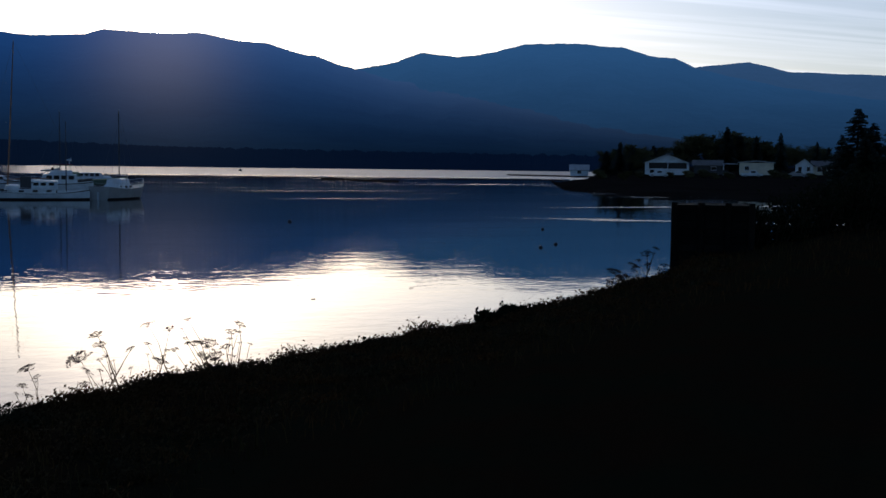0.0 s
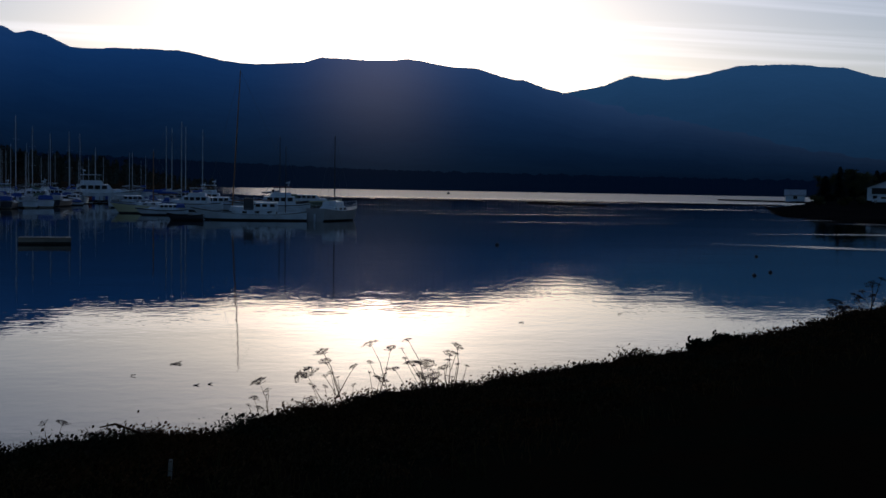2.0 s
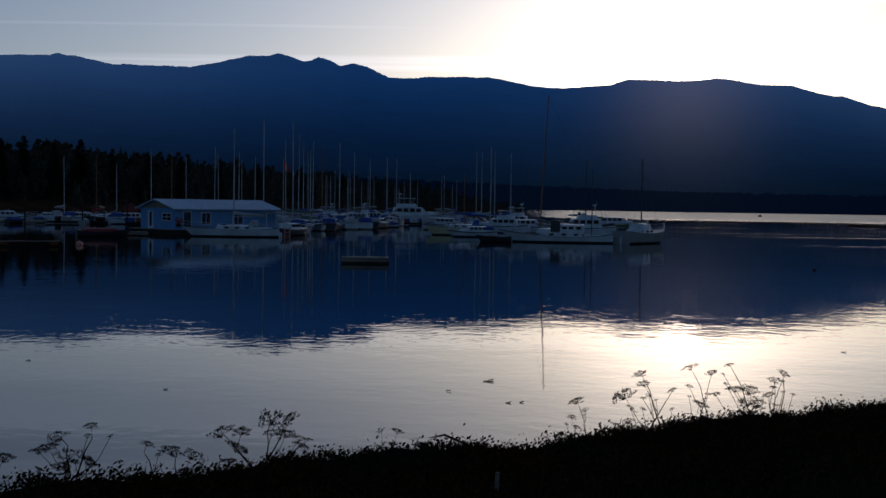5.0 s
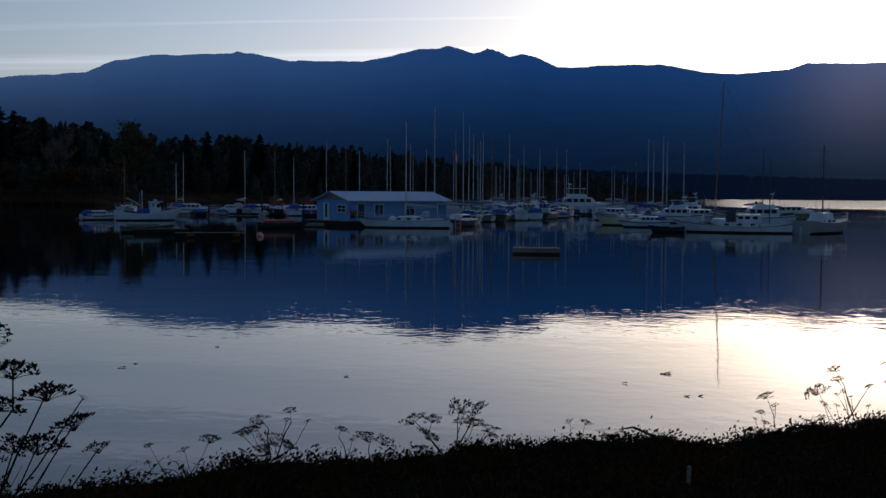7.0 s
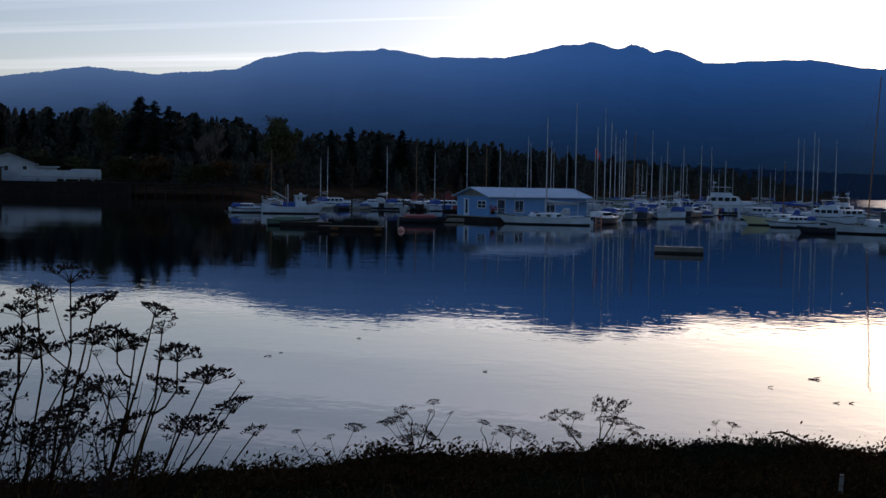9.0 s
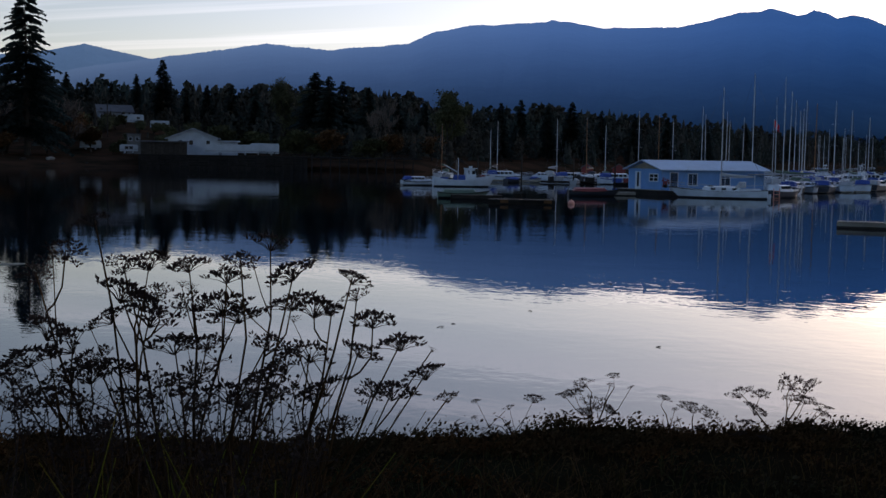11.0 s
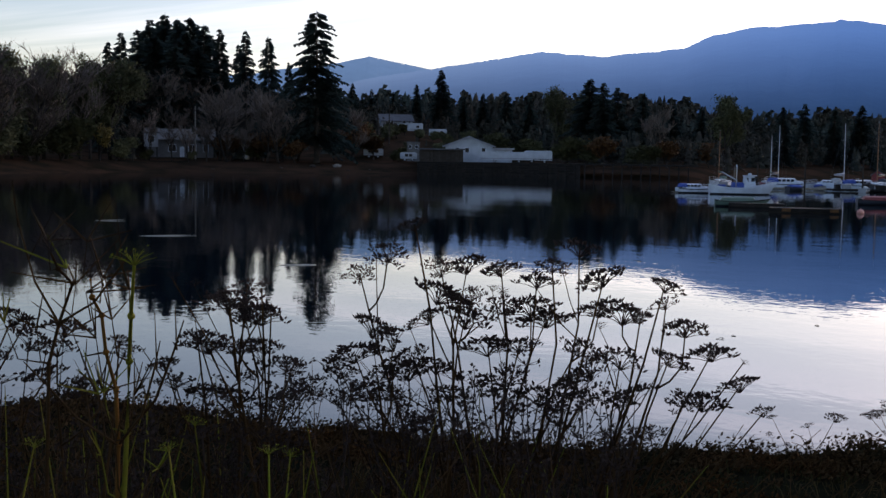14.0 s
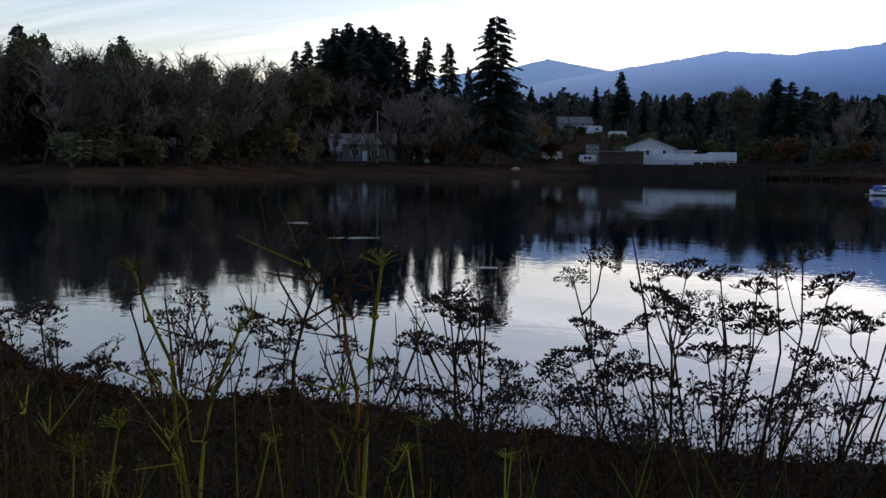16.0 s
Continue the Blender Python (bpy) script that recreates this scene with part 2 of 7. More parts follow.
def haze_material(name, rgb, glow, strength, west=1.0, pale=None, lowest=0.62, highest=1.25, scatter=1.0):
    """Wooded slopes with the haze of kilometres of blue air painted in as emission, stronger higher up and to the west
    and east.
    """
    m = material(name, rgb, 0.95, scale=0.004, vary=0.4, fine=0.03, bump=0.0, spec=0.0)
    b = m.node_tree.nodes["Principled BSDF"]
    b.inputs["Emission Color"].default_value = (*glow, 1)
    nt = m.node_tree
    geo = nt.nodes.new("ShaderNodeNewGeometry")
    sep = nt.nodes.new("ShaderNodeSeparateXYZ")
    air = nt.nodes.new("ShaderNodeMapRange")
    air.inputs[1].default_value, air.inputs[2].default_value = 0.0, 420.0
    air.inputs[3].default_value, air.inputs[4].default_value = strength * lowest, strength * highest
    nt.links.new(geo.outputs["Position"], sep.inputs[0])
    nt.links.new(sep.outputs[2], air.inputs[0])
    # the painted haze is brightened towards both ends of the ridges
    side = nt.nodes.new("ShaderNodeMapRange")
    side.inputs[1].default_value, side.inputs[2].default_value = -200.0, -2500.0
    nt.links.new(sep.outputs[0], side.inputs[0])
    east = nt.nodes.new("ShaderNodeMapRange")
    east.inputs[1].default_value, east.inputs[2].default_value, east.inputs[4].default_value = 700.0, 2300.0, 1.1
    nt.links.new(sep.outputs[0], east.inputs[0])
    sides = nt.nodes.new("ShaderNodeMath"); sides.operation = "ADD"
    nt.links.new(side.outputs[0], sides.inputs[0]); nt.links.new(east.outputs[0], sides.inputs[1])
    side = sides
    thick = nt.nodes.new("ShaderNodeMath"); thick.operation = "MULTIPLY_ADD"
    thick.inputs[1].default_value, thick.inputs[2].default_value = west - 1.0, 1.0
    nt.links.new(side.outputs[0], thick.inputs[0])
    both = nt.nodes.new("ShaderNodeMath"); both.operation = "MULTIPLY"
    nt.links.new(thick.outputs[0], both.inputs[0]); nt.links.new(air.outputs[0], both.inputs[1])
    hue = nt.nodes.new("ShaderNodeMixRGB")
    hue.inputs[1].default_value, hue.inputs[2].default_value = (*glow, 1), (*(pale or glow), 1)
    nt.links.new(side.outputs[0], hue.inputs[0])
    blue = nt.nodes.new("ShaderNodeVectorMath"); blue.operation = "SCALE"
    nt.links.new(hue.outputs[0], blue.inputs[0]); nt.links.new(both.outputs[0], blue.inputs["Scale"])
    # glow towards the sun: a warm and a wider blue lobe painted into the slopes' emission
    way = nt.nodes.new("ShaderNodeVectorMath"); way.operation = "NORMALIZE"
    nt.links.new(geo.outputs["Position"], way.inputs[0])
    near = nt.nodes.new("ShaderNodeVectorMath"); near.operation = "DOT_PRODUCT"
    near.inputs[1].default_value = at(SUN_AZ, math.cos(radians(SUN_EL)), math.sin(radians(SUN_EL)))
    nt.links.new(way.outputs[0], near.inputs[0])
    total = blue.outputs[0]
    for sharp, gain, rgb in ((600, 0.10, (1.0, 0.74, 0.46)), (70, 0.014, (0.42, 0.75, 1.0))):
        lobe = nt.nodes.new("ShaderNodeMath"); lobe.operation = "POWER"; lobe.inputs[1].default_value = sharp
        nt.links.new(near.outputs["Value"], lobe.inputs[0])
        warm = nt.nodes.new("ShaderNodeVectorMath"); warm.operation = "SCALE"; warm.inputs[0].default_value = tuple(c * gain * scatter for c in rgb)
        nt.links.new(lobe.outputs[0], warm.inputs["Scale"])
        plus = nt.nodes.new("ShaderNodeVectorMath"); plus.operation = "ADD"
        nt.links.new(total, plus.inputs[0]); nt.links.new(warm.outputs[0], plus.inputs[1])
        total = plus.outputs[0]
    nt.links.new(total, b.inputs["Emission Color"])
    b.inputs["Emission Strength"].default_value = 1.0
    return m


M = {}
M["water"] = water_material()
# ridges and far shore: dim slope colour plus emitted haze
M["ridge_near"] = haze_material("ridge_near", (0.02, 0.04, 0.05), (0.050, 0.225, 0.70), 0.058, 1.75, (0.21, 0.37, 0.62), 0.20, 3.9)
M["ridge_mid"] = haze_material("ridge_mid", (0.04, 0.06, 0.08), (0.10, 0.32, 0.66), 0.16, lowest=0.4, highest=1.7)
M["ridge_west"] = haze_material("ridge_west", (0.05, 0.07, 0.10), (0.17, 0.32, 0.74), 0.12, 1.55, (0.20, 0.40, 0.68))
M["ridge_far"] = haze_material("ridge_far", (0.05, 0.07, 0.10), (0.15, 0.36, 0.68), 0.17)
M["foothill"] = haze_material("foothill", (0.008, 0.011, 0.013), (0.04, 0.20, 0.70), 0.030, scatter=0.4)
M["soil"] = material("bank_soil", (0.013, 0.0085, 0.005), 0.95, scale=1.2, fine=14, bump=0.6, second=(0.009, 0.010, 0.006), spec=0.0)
M["beach"] = material("beach_sand", (0.06, 0.034, 0.022), 0.9, scale=0.12, fine=2.0, bump=0.3, second=(0.02, 0.018, 0.012), spec=0.0)
M["mud"] = material("mud", (0.016, 0.014, 0.013), 1.0, scale=0.1, fine=2.0, bump=0.3, spec=0.0)
M["needles"] = material("needles", (0.040, 0.056, 0.050), 0.8, scale=0.6, fine=6, vary=0.5, bump=0.0, spec=0.03, each=0.3)
M["woods"] = material("woods", (0.042, 0.052, 0.044), 0.9, scale=0.02, fine=0.5, vary=0.5, bump=0.0, spec=0.02, second=(0.056, 0.044, 0.034), island=0.3)
M["bark"] = material("bark", (0.06, 0.05, 0.042), 0.9, scale=2, fine=18, bump=0.5, spec=0.05, each=0.2)
M["twig"] = material("twig", (0.175, 0.138, 0.115), 0.9, scale=1.0, fine=10, bump=0.0, spec=0.03, each=0.35)
M["leaf_dark"] = material("leaf_dark", (0.092, 0.092, 0.046), 0.8, scale=0.8, fine=6, vary=0.5, bump=0.0, spec=0.05, each=0.35)
M["leaf_rust"] = material("leaf_rust", (0.13, 0.062, 0.024), 0.75, scale=0.8, fine=6, vary=0.5, bump=0.0, spec=0.2, each=0.3)
M["leaf_yellow"] = material("leaf_yellow", (0.17, 0.12, 0.03), 0.75, scale=0.8, fine=6, vary=0.5, bump=0.0, spec=0.2, each=0.3)
M["white_paint"] = material("white_paint", (0.62, 0.69, 0.78), 0.40, scale=0.8, fine=9, vary=0.25, bump=0.05)
M["weathered_white"] = material("weathered_white", (0.46, 0.49, 0.53), 0.6, scale=0.8, fine=9, vary=0.2, bump=0.05)
M["old_timber"] = material("old_timber", (0.15, 0.145, 0.14), 0.85, scale=0.8, fine=10, vary=0.35, bump=0.3)
M["cream_paint"] = material("cream_paint", (0.62, 0.58, 0.48), 0.6, scale=0.8, fine=9, vary=0.15, bump=0.05)
M["blue_paint"] = material("blue_paint", (0.15, 0.34, 0.66), 0.6, scale=0.7, fine=10, vary=0.15, bump=0.1)
M["grey_paint"] = material("grey_paint", (0.30, 0.31, 0.33), 0.7, scale=0.7, fine=10, vary=0.2, bump=0.1)
M["yellow_paint"] = material("yellow_paint", (0.62, 0.58, 0.36), 0.5, scale=0.8, fine=9, vary=0.15, bump=0.05)
M["red_paint"] = material("red_paint", (0.22, 0.03, 0.03), 0.6, scale=0.8, fine=9, vary=0.2, bump=0.05)
M["flag_red"] = material("flag_red", (0.60, 0.02, 0.03), 0.8, scale=2, fine=30, vary=0.15, bump=0.1)
M["dark_paint"] = material("dark_paint", (0.03, 0.035, 0.05), 0.5, scale=0.8, fine=9, vary=0.3, bump=0.05)
M["green_paint"] = material("green_paint", (0.10, 0.16, 0.12), 0.6, scale=0.8, fine=9, vary=0.3, bump=0.05)
M["canvas_blue"] = material("canvas_blue", (0.04, 0.09, 0.34), 0.9, scale=3, fine=60, vary=0.2, bump=0.2)
M["canvas_grey"] = material("canvas_grey", (0.42, 0.44, 0.47), 0.9, scale=3, fine=60, vary=0.2, bump=0.2)
M["aluminium"] = material("aluminium", (0.48, 0.50, 0.54), 0.45, 0.35, scale=1, fine=20, vary=0.12, bump=0.02)
M["spar_wood"] = material("spar_wood", (0.30, 0.13, 0.05), 0.5, scale=1, fine=20, vary=0.25, bump=0.1)
M["timber"] = material("timber", (0.030, 0.025, 0.022), 0.9, scale=0.8, fine=14, vary=0.45, bump=0.5, each=0.3, spec=0.2)
# the timber colour again in a much darker tone, for the bulkhead
M["darker_timber"] = material("darker_timber", (0.012, 0.011, 0.010), 0.95, scale=0.8, fine=14, vary=0.45, bump=0.5, each=0.3, spec=0.05)
M["pale_timber"] = material("pale_timber", (0.26, 0.23, 0.19), 0.85, scale=0.8, fine=14, vary=0.35, bump=0.4, each=0.25)
M["metal_roof"] = material("metal_roof", (0.46, 0.60, 0.76), 0.40, 0.25, scale=0.6, fine=8, vary=0.12, bump=0.05)
M["shingle"] = material("shingle", (0.11, 0.11, 0.12), 0.9, scale=0.8, fine=9, vary=0.3, bump=0.4, each=0.1)
M["pale_roof"] = material("pale_roof", (0.36, 0.38, 0.42), 0.8, scale=0.8, fine=9, vary=0.2, bump=0.3)
M["pink"] = material("buoy_pink", (0.75, 0.30, 0.22), 0.5, scale=2, fine=20, vary=0.2, bump=0.05)
M["rope"] = material("rigging", (0.10, 0.10, 0.11), 0.6, scale=1, fine=20, bump=0.0)
M["rubber"] = material("rubber", (0.02, 0.02, 0.022), 0.8, scale=2, fine=20, bump=0.1)
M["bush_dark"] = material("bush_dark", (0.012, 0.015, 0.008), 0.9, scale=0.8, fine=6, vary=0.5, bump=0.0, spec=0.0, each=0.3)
M["dead_stem"] = material("dead_stem", (0.050, 0.026, 0.010), 0.8, scale=5, fine=60, vary=0.4, bump=0.1, each=0.2, spec=0.04)
M["orange_stem"] = material("orange_stem", (0.15, 0.066, 0.014), 0.8, scale=5, fine=60, vary=0.4, bump=0.1, spec=0.05)
M["seed"] = material("seed_heads", (0.045, 0.030, 0.024), 0.9, scale=8, fine=90, vary=0.4, bump=0.0, spec=0.03, each=0.25)
M["green_stem"] = material("green_stem", (0.10, 0.13, 0.010), 0.75, scale=4, fine=50, vary=0.45, bump=0.05, second=(0.15, 0.10, 0.015), each=0.35, spec=0.05)
M["grass"] = material("grass_blades", (0.024, 0.025, 0.009), 0.85, scale=0.7, fine=5, vary=0.4, bump=0.0, second=(0.070, 0.032, 0.010), island=0.5, spec=0.02)
M["bramble"] = material("bramble", (0.060, 0.027, 0.010), 0.9, scale=0.9, fine=8, vary=0.5, bump=0.0, second=(0.025, 0.024, 0.014), island=0.5, spec=0.0)


def glass_material():
    m = bpy.data.materials.new("window_glass")
    m.use_nodes = True
    b = m.node_tree.nodes["Principled BSDF"]
    b.inputs["Base Color"].default_value = (0.02, 0.025, 0.03, 1)
    b.inputs["Roughness"].default_value = 0.06
    b.inputs["Specular IOR Level"].default_value = 0.3
    return m


M["glass"] = glass_material()


# ---- mesh building ----
class Build:
    """Collects vertices and faces of one mesh."""

    def __init__(self):
        self.v, self.f = [], []

    def add(self, verts, faces):
        k = len(self.v)
        self.v += [tuple(p) for p in verts]
        self.f += [tuple(i + k for i in face) for face in faces]
        return self

    def box(self, x0, x1, y0, y1, z0, z1, m=None, bev=0.0):
        """A box whose upright edges are cut at bev."""
        b = min(bev, (x1 - x0) * 0.45, (y1 - y0) * 0.45)
        ring = [(x0 + b, y0), (x1 - b, y0), (x1, y0 + b), (x1, y1 - b), (x1 - b, y1), (x0 + b, y1), (x0, y1 - b), (x0, y0 + b)] if b > 0 else [(x0, y0), (x1, y0), (x1, y1), (x0, y1)]
        return self.prism(ring, z0, z1, m)

    def prism(self, ring, z0, z1, m=None):
        n = len(ring)
        vs = [Vector((x, y, z0)) for x, y in ring] + [Vector((x, y, z1)) for x, y in ring]
        if m is not None:
            vs = [m @ p for p in vs]
        fs = [(i, (i + 1) % n, n + (i + 1) % n, n + i) for i in range(n)]
        fs += [tuple(range(n - 1, -1, -1)), tuple(range(n, 2 * n))]
        return self.add(vs, fs)

    def tube(self, points, radii, sides=6, cap=True):
        pts = [Vector(p) for p in points]
        rings = []
        for i, p in enumerate(pts):
            way = (pts[min(i + 1, len(pts) - 1)] - pts[max(i - 1, 0)])
            way = way.normalized() if way.length > 1e-9 else Vector((0, 0, 1))
            u = way.orthogonal().normalized() if abs(way.z) > 0.99 else way.cross(Vector((0, 0, 1))).normalized()
            w = way.cross(u)
            r = radii[i] if hasattr(radii, "__len__") else radii
            rings += [p + r * (math.cos(6.28318 * k / sides) * u + math.sin(6.28318 * k / sides) * w) for k in range(sides)]
        fs = []
        for i in range(len(pts) - 1):
            for k in range(sides):
                a, b = i * sides + k, i * sides + (k + 1) % sides
                fs.append((a, b, b + sides, a + sides))
        if cap:
            fs.append(tuple(range(sides - 1, -1, -1)))
            fs.append(tuple((len(pts) - 1) * sides + k for k in range(sides)))
        return self.add(rings, fs)

    def blob(self, c, r, rng, lat=4, lon=7, rough=0.2):
        """A lumpy ball; r may be three radii."""
        rx, ry, rz = r if hasattr(r, "__len__") else (r, r, r)
        vs = [(c[0], c[1], c[2] - rz)]
        for i in range(1, lat):
            for k in range(lon):
                a, b = math.pi * i / lat - math.pi / 2, 6.28318 * k / lon
                g = 1 + rng.uniform(-rough, rough)
                vs.append((c[0] + rx * g * math.cos(a) * math.cos(b), c[1] + ry * g * math.cos(a) * math.sin(b), c[2] + rz * g * math.sin(a)))
        vs.append((c[0], c[1], c[2] + rz))
        fs = [(0, 1 + (k + 1) % lon, 1 + k) for k in range(lon)]
        for i in range(lat - 2):
            for k in range(lon):
                a, b = 1 + i * lon + k, 1 + i * lon + (k + 1) % lon
                fs.append((a, b, b + lon, a + lon))
        top, s = len(vs) - 1, 1 + (lat - 2) * lon
        fs += [(s + k, s + (k + 1) % lon, top) for k in range(lon)]
        return self.add(vs, fs)

    def mesh(self, name, mat, smooth=False):
        me = bpy.data.meshes.new(name)
        me.from_pydata(self.v, [], self.f)
        if mat is not None:
            me.materials.append(mat)
        if smooth:
            me.polygons.foreach_set("use_smooth", [True] * len(me.polygons))
        me.update()
        return me


def part(name, build, mat, parent, label="", smooth=False):
    ob = new(name, build.mesh(name, mat, smooth) if isinstance(build, Build) else build)
    ob.parent = parent
    return tagged(ob, label)


def thing(name, m, label, category, group="", kind=""):
    ob = new(name)
    ob.empty_display_size = 0.2
    ob.matrix_world = m
    return tagged(ob, label, category, group, kind)


def structure(name, build, mat, label, smooth=False, kind="structure", category=""):
    ob = new(name, build.mesh(name, mat, smooth))
    return tagged(ob, label, category, "", kind)


def turned(az, d, z=0.0, turn=0.0):
    """A pose at heading az and distance d whose -y side faces the eye; turn: degrees to the left."""
    p = at(az, d, z)
    return pose(p.x, p.y, p.z, 0, 0, az + turn)


# ---- water, land and mountains ----
def grid(az_list, rows, where):
    b = Build()
    n = len(az_list)
    for u in rows:
        for a in az_list:
            b.v.append(tuple(where(a, u)))
    for j in range(len(rows) - 1):
        for i in range(n - 1):
            k = j * n + i
            b.f.append((k + 1, k, k + n, k + n + 1))
    return b


def spread(a, b, n):
    return [a + (b - a) * i / (n - 1) for i in range(n)]


sea = Build()
sea.add([(-4700, -4700, 0), (4700, -4700, 0), (4700, 4700, 0), (-4700, 4700, 0)], [(0, 1, 2, 3)])
structure("water", sea, M["water"], "calm dark blue bay water with fine ripples", category="water")


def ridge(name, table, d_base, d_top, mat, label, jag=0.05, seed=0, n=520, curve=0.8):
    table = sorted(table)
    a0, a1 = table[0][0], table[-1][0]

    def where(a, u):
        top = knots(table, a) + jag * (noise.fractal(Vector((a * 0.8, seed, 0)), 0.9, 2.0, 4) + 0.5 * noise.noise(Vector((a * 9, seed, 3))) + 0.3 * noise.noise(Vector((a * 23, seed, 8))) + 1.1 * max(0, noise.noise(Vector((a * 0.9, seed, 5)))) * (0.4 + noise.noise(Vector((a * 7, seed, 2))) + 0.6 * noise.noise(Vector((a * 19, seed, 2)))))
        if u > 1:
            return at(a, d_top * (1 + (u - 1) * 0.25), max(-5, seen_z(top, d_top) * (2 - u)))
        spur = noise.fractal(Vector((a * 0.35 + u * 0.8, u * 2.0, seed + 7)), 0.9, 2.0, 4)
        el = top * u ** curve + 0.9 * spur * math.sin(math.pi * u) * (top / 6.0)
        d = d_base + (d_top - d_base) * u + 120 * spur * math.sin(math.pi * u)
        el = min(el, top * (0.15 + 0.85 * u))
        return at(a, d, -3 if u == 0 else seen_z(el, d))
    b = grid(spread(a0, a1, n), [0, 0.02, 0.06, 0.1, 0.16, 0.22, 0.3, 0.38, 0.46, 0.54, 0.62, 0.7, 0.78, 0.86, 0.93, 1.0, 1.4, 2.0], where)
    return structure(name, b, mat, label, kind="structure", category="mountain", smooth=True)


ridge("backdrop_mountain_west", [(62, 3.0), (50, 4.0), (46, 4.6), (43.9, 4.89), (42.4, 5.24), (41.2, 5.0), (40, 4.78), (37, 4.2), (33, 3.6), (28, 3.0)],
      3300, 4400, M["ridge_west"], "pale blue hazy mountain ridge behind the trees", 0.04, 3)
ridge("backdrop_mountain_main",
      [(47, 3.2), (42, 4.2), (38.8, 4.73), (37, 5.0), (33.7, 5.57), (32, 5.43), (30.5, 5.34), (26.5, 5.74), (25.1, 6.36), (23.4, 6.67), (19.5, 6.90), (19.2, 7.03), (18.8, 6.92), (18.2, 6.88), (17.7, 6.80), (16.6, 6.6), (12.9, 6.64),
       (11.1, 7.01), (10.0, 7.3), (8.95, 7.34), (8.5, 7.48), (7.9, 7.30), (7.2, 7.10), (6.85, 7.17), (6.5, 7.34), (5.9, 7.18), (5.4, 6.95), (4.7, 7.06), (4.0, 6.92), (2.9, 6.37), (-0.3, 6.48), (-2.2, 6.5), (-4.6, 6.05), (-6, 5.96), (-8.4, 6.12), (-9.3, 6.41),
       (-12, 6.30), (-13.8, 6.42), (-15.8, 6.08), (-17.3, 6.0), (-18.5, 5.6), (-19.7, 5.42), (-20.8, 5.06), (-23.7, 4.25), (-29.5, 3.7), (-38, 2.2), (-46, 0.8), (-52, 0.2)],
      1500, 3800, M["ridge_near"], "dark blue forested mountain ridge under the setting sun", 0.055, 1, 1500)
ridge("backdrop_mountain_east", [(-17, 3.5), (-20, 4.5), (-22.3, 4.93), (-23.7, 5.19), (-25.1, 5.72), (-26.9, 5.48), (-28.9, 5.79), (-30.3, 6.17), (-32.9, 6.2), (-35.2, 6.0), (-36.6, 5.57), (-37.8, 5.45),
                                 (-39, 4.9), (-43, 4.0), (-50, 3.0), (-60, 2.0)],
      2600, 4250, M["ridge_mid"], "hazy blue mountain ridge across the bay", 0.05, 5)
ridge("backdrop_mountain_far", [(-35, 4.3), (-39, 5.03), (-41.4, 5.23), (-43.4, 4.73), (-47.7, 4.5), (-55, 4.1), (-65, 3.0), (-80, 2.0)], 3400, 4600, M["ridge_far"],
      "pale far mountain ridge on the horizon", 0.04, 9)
# wooded foothill along the far shore
def foot(a, u):
    d = 930 + 300 * u
    el = (knots([(-70, 0.55), (-30, 0.60), (-12, 0.78), (-3, 1.05), (3, 1.25), (16, 1.3)], a) + 0.10 * noise.fractal(Vector((a * 2.0, 4, 0)), 0.9, 2.0, 4) + 0.06 * noise.noise(Vector((a * 14, 1, 0))) + 0.05 * noise.noise(Vector((a * 40, 1, 0)))) * min(u * 1.25, 1.0)
    return at(a, d, -1 if u == 0 else max(0.2, seen_z(el, d) - EYE * (1 - u)))


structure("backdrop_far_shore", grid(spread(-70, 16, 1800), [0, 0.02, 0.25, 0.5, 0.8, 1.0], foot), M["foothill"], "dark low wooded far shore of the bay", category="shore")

# the shore across the water to the west: beach, bank and rising ground
SHORE_W = [(-4, 760), (0, 700), (10, 540), (18, 400), (26, 262), (28, 256), (33, 236), (38, 232), (40.6, 228), (42, 208), (46, 196), (53, 200), (61, 190), (66, 193), (70, 226), (76, 250), (95, 300)]

# the western shore recedes round the cove
STRETCH = [(18, 1.0), (26, 1.15), (28, 1.18), (33, 1.32), (38, 1.37), (40.6, 1.41), (42, 1.54), (46, 1.6), (50, 1.6), (53, 1.55), (61, 1.33), (66, 1.27), (76, 1.2), (95, 1.1)]


def stretch(a):
    return knots(STRETCH, a)


SHORE_W = [(a, d * stretch(a)) for a, d in SHORE_W]


def west_z(a, d):
    s = d - knots(SHORE_W, a)
    flat = knots([(-5, 0.0), (0, 0.15), (2, 0.35), (12, 1.3), (22, 2.6), (40, 3.4), (90, 5.5), (220, 12), (600, 30), (2000, 60)], s)
    hill = 8.3 * math.exp(-((a - 40.5) / 3.5) ** 2) * min(max((s - 45) / 40, 0), 1)
    fade = min(max((a + 4) / 9, 0.02), 1)
    return (flat + hill) * fade + 0.25 * noise.noise(Vector((a * 1.5, d * 0.06, 0))) * min(max(s / 8, 0), 1)


WEST_ROWS = [-6, -1, 0, 1, 2, 4, 7, 10, 13, 17, 22, 28, 36, 46, 58, 75, 100, 140, 200, 300, 500, 900, 1800]
structure("ground_west", grid(spread(95, -4, 330)[::-1], WEST_ROWS, lambda a, s: at(a, knots(SHORE_W, a) + s, west_z(a, knots(SHORE_W, a) + s) if s > -5 else -1.5)),
          M["beach"], "brown grass and gravel beach rising to a wooded bank", smooth=True, category="ground")

SHORE_E = [(-75, 120), (-60, 130), (-50, 140), (-42, 152), (-40.4, 160), (-38, 154), (-35.4, 166), (-32.8, 198), (-32.2, 226), (-31.95, 262), (-31.8, 300)]


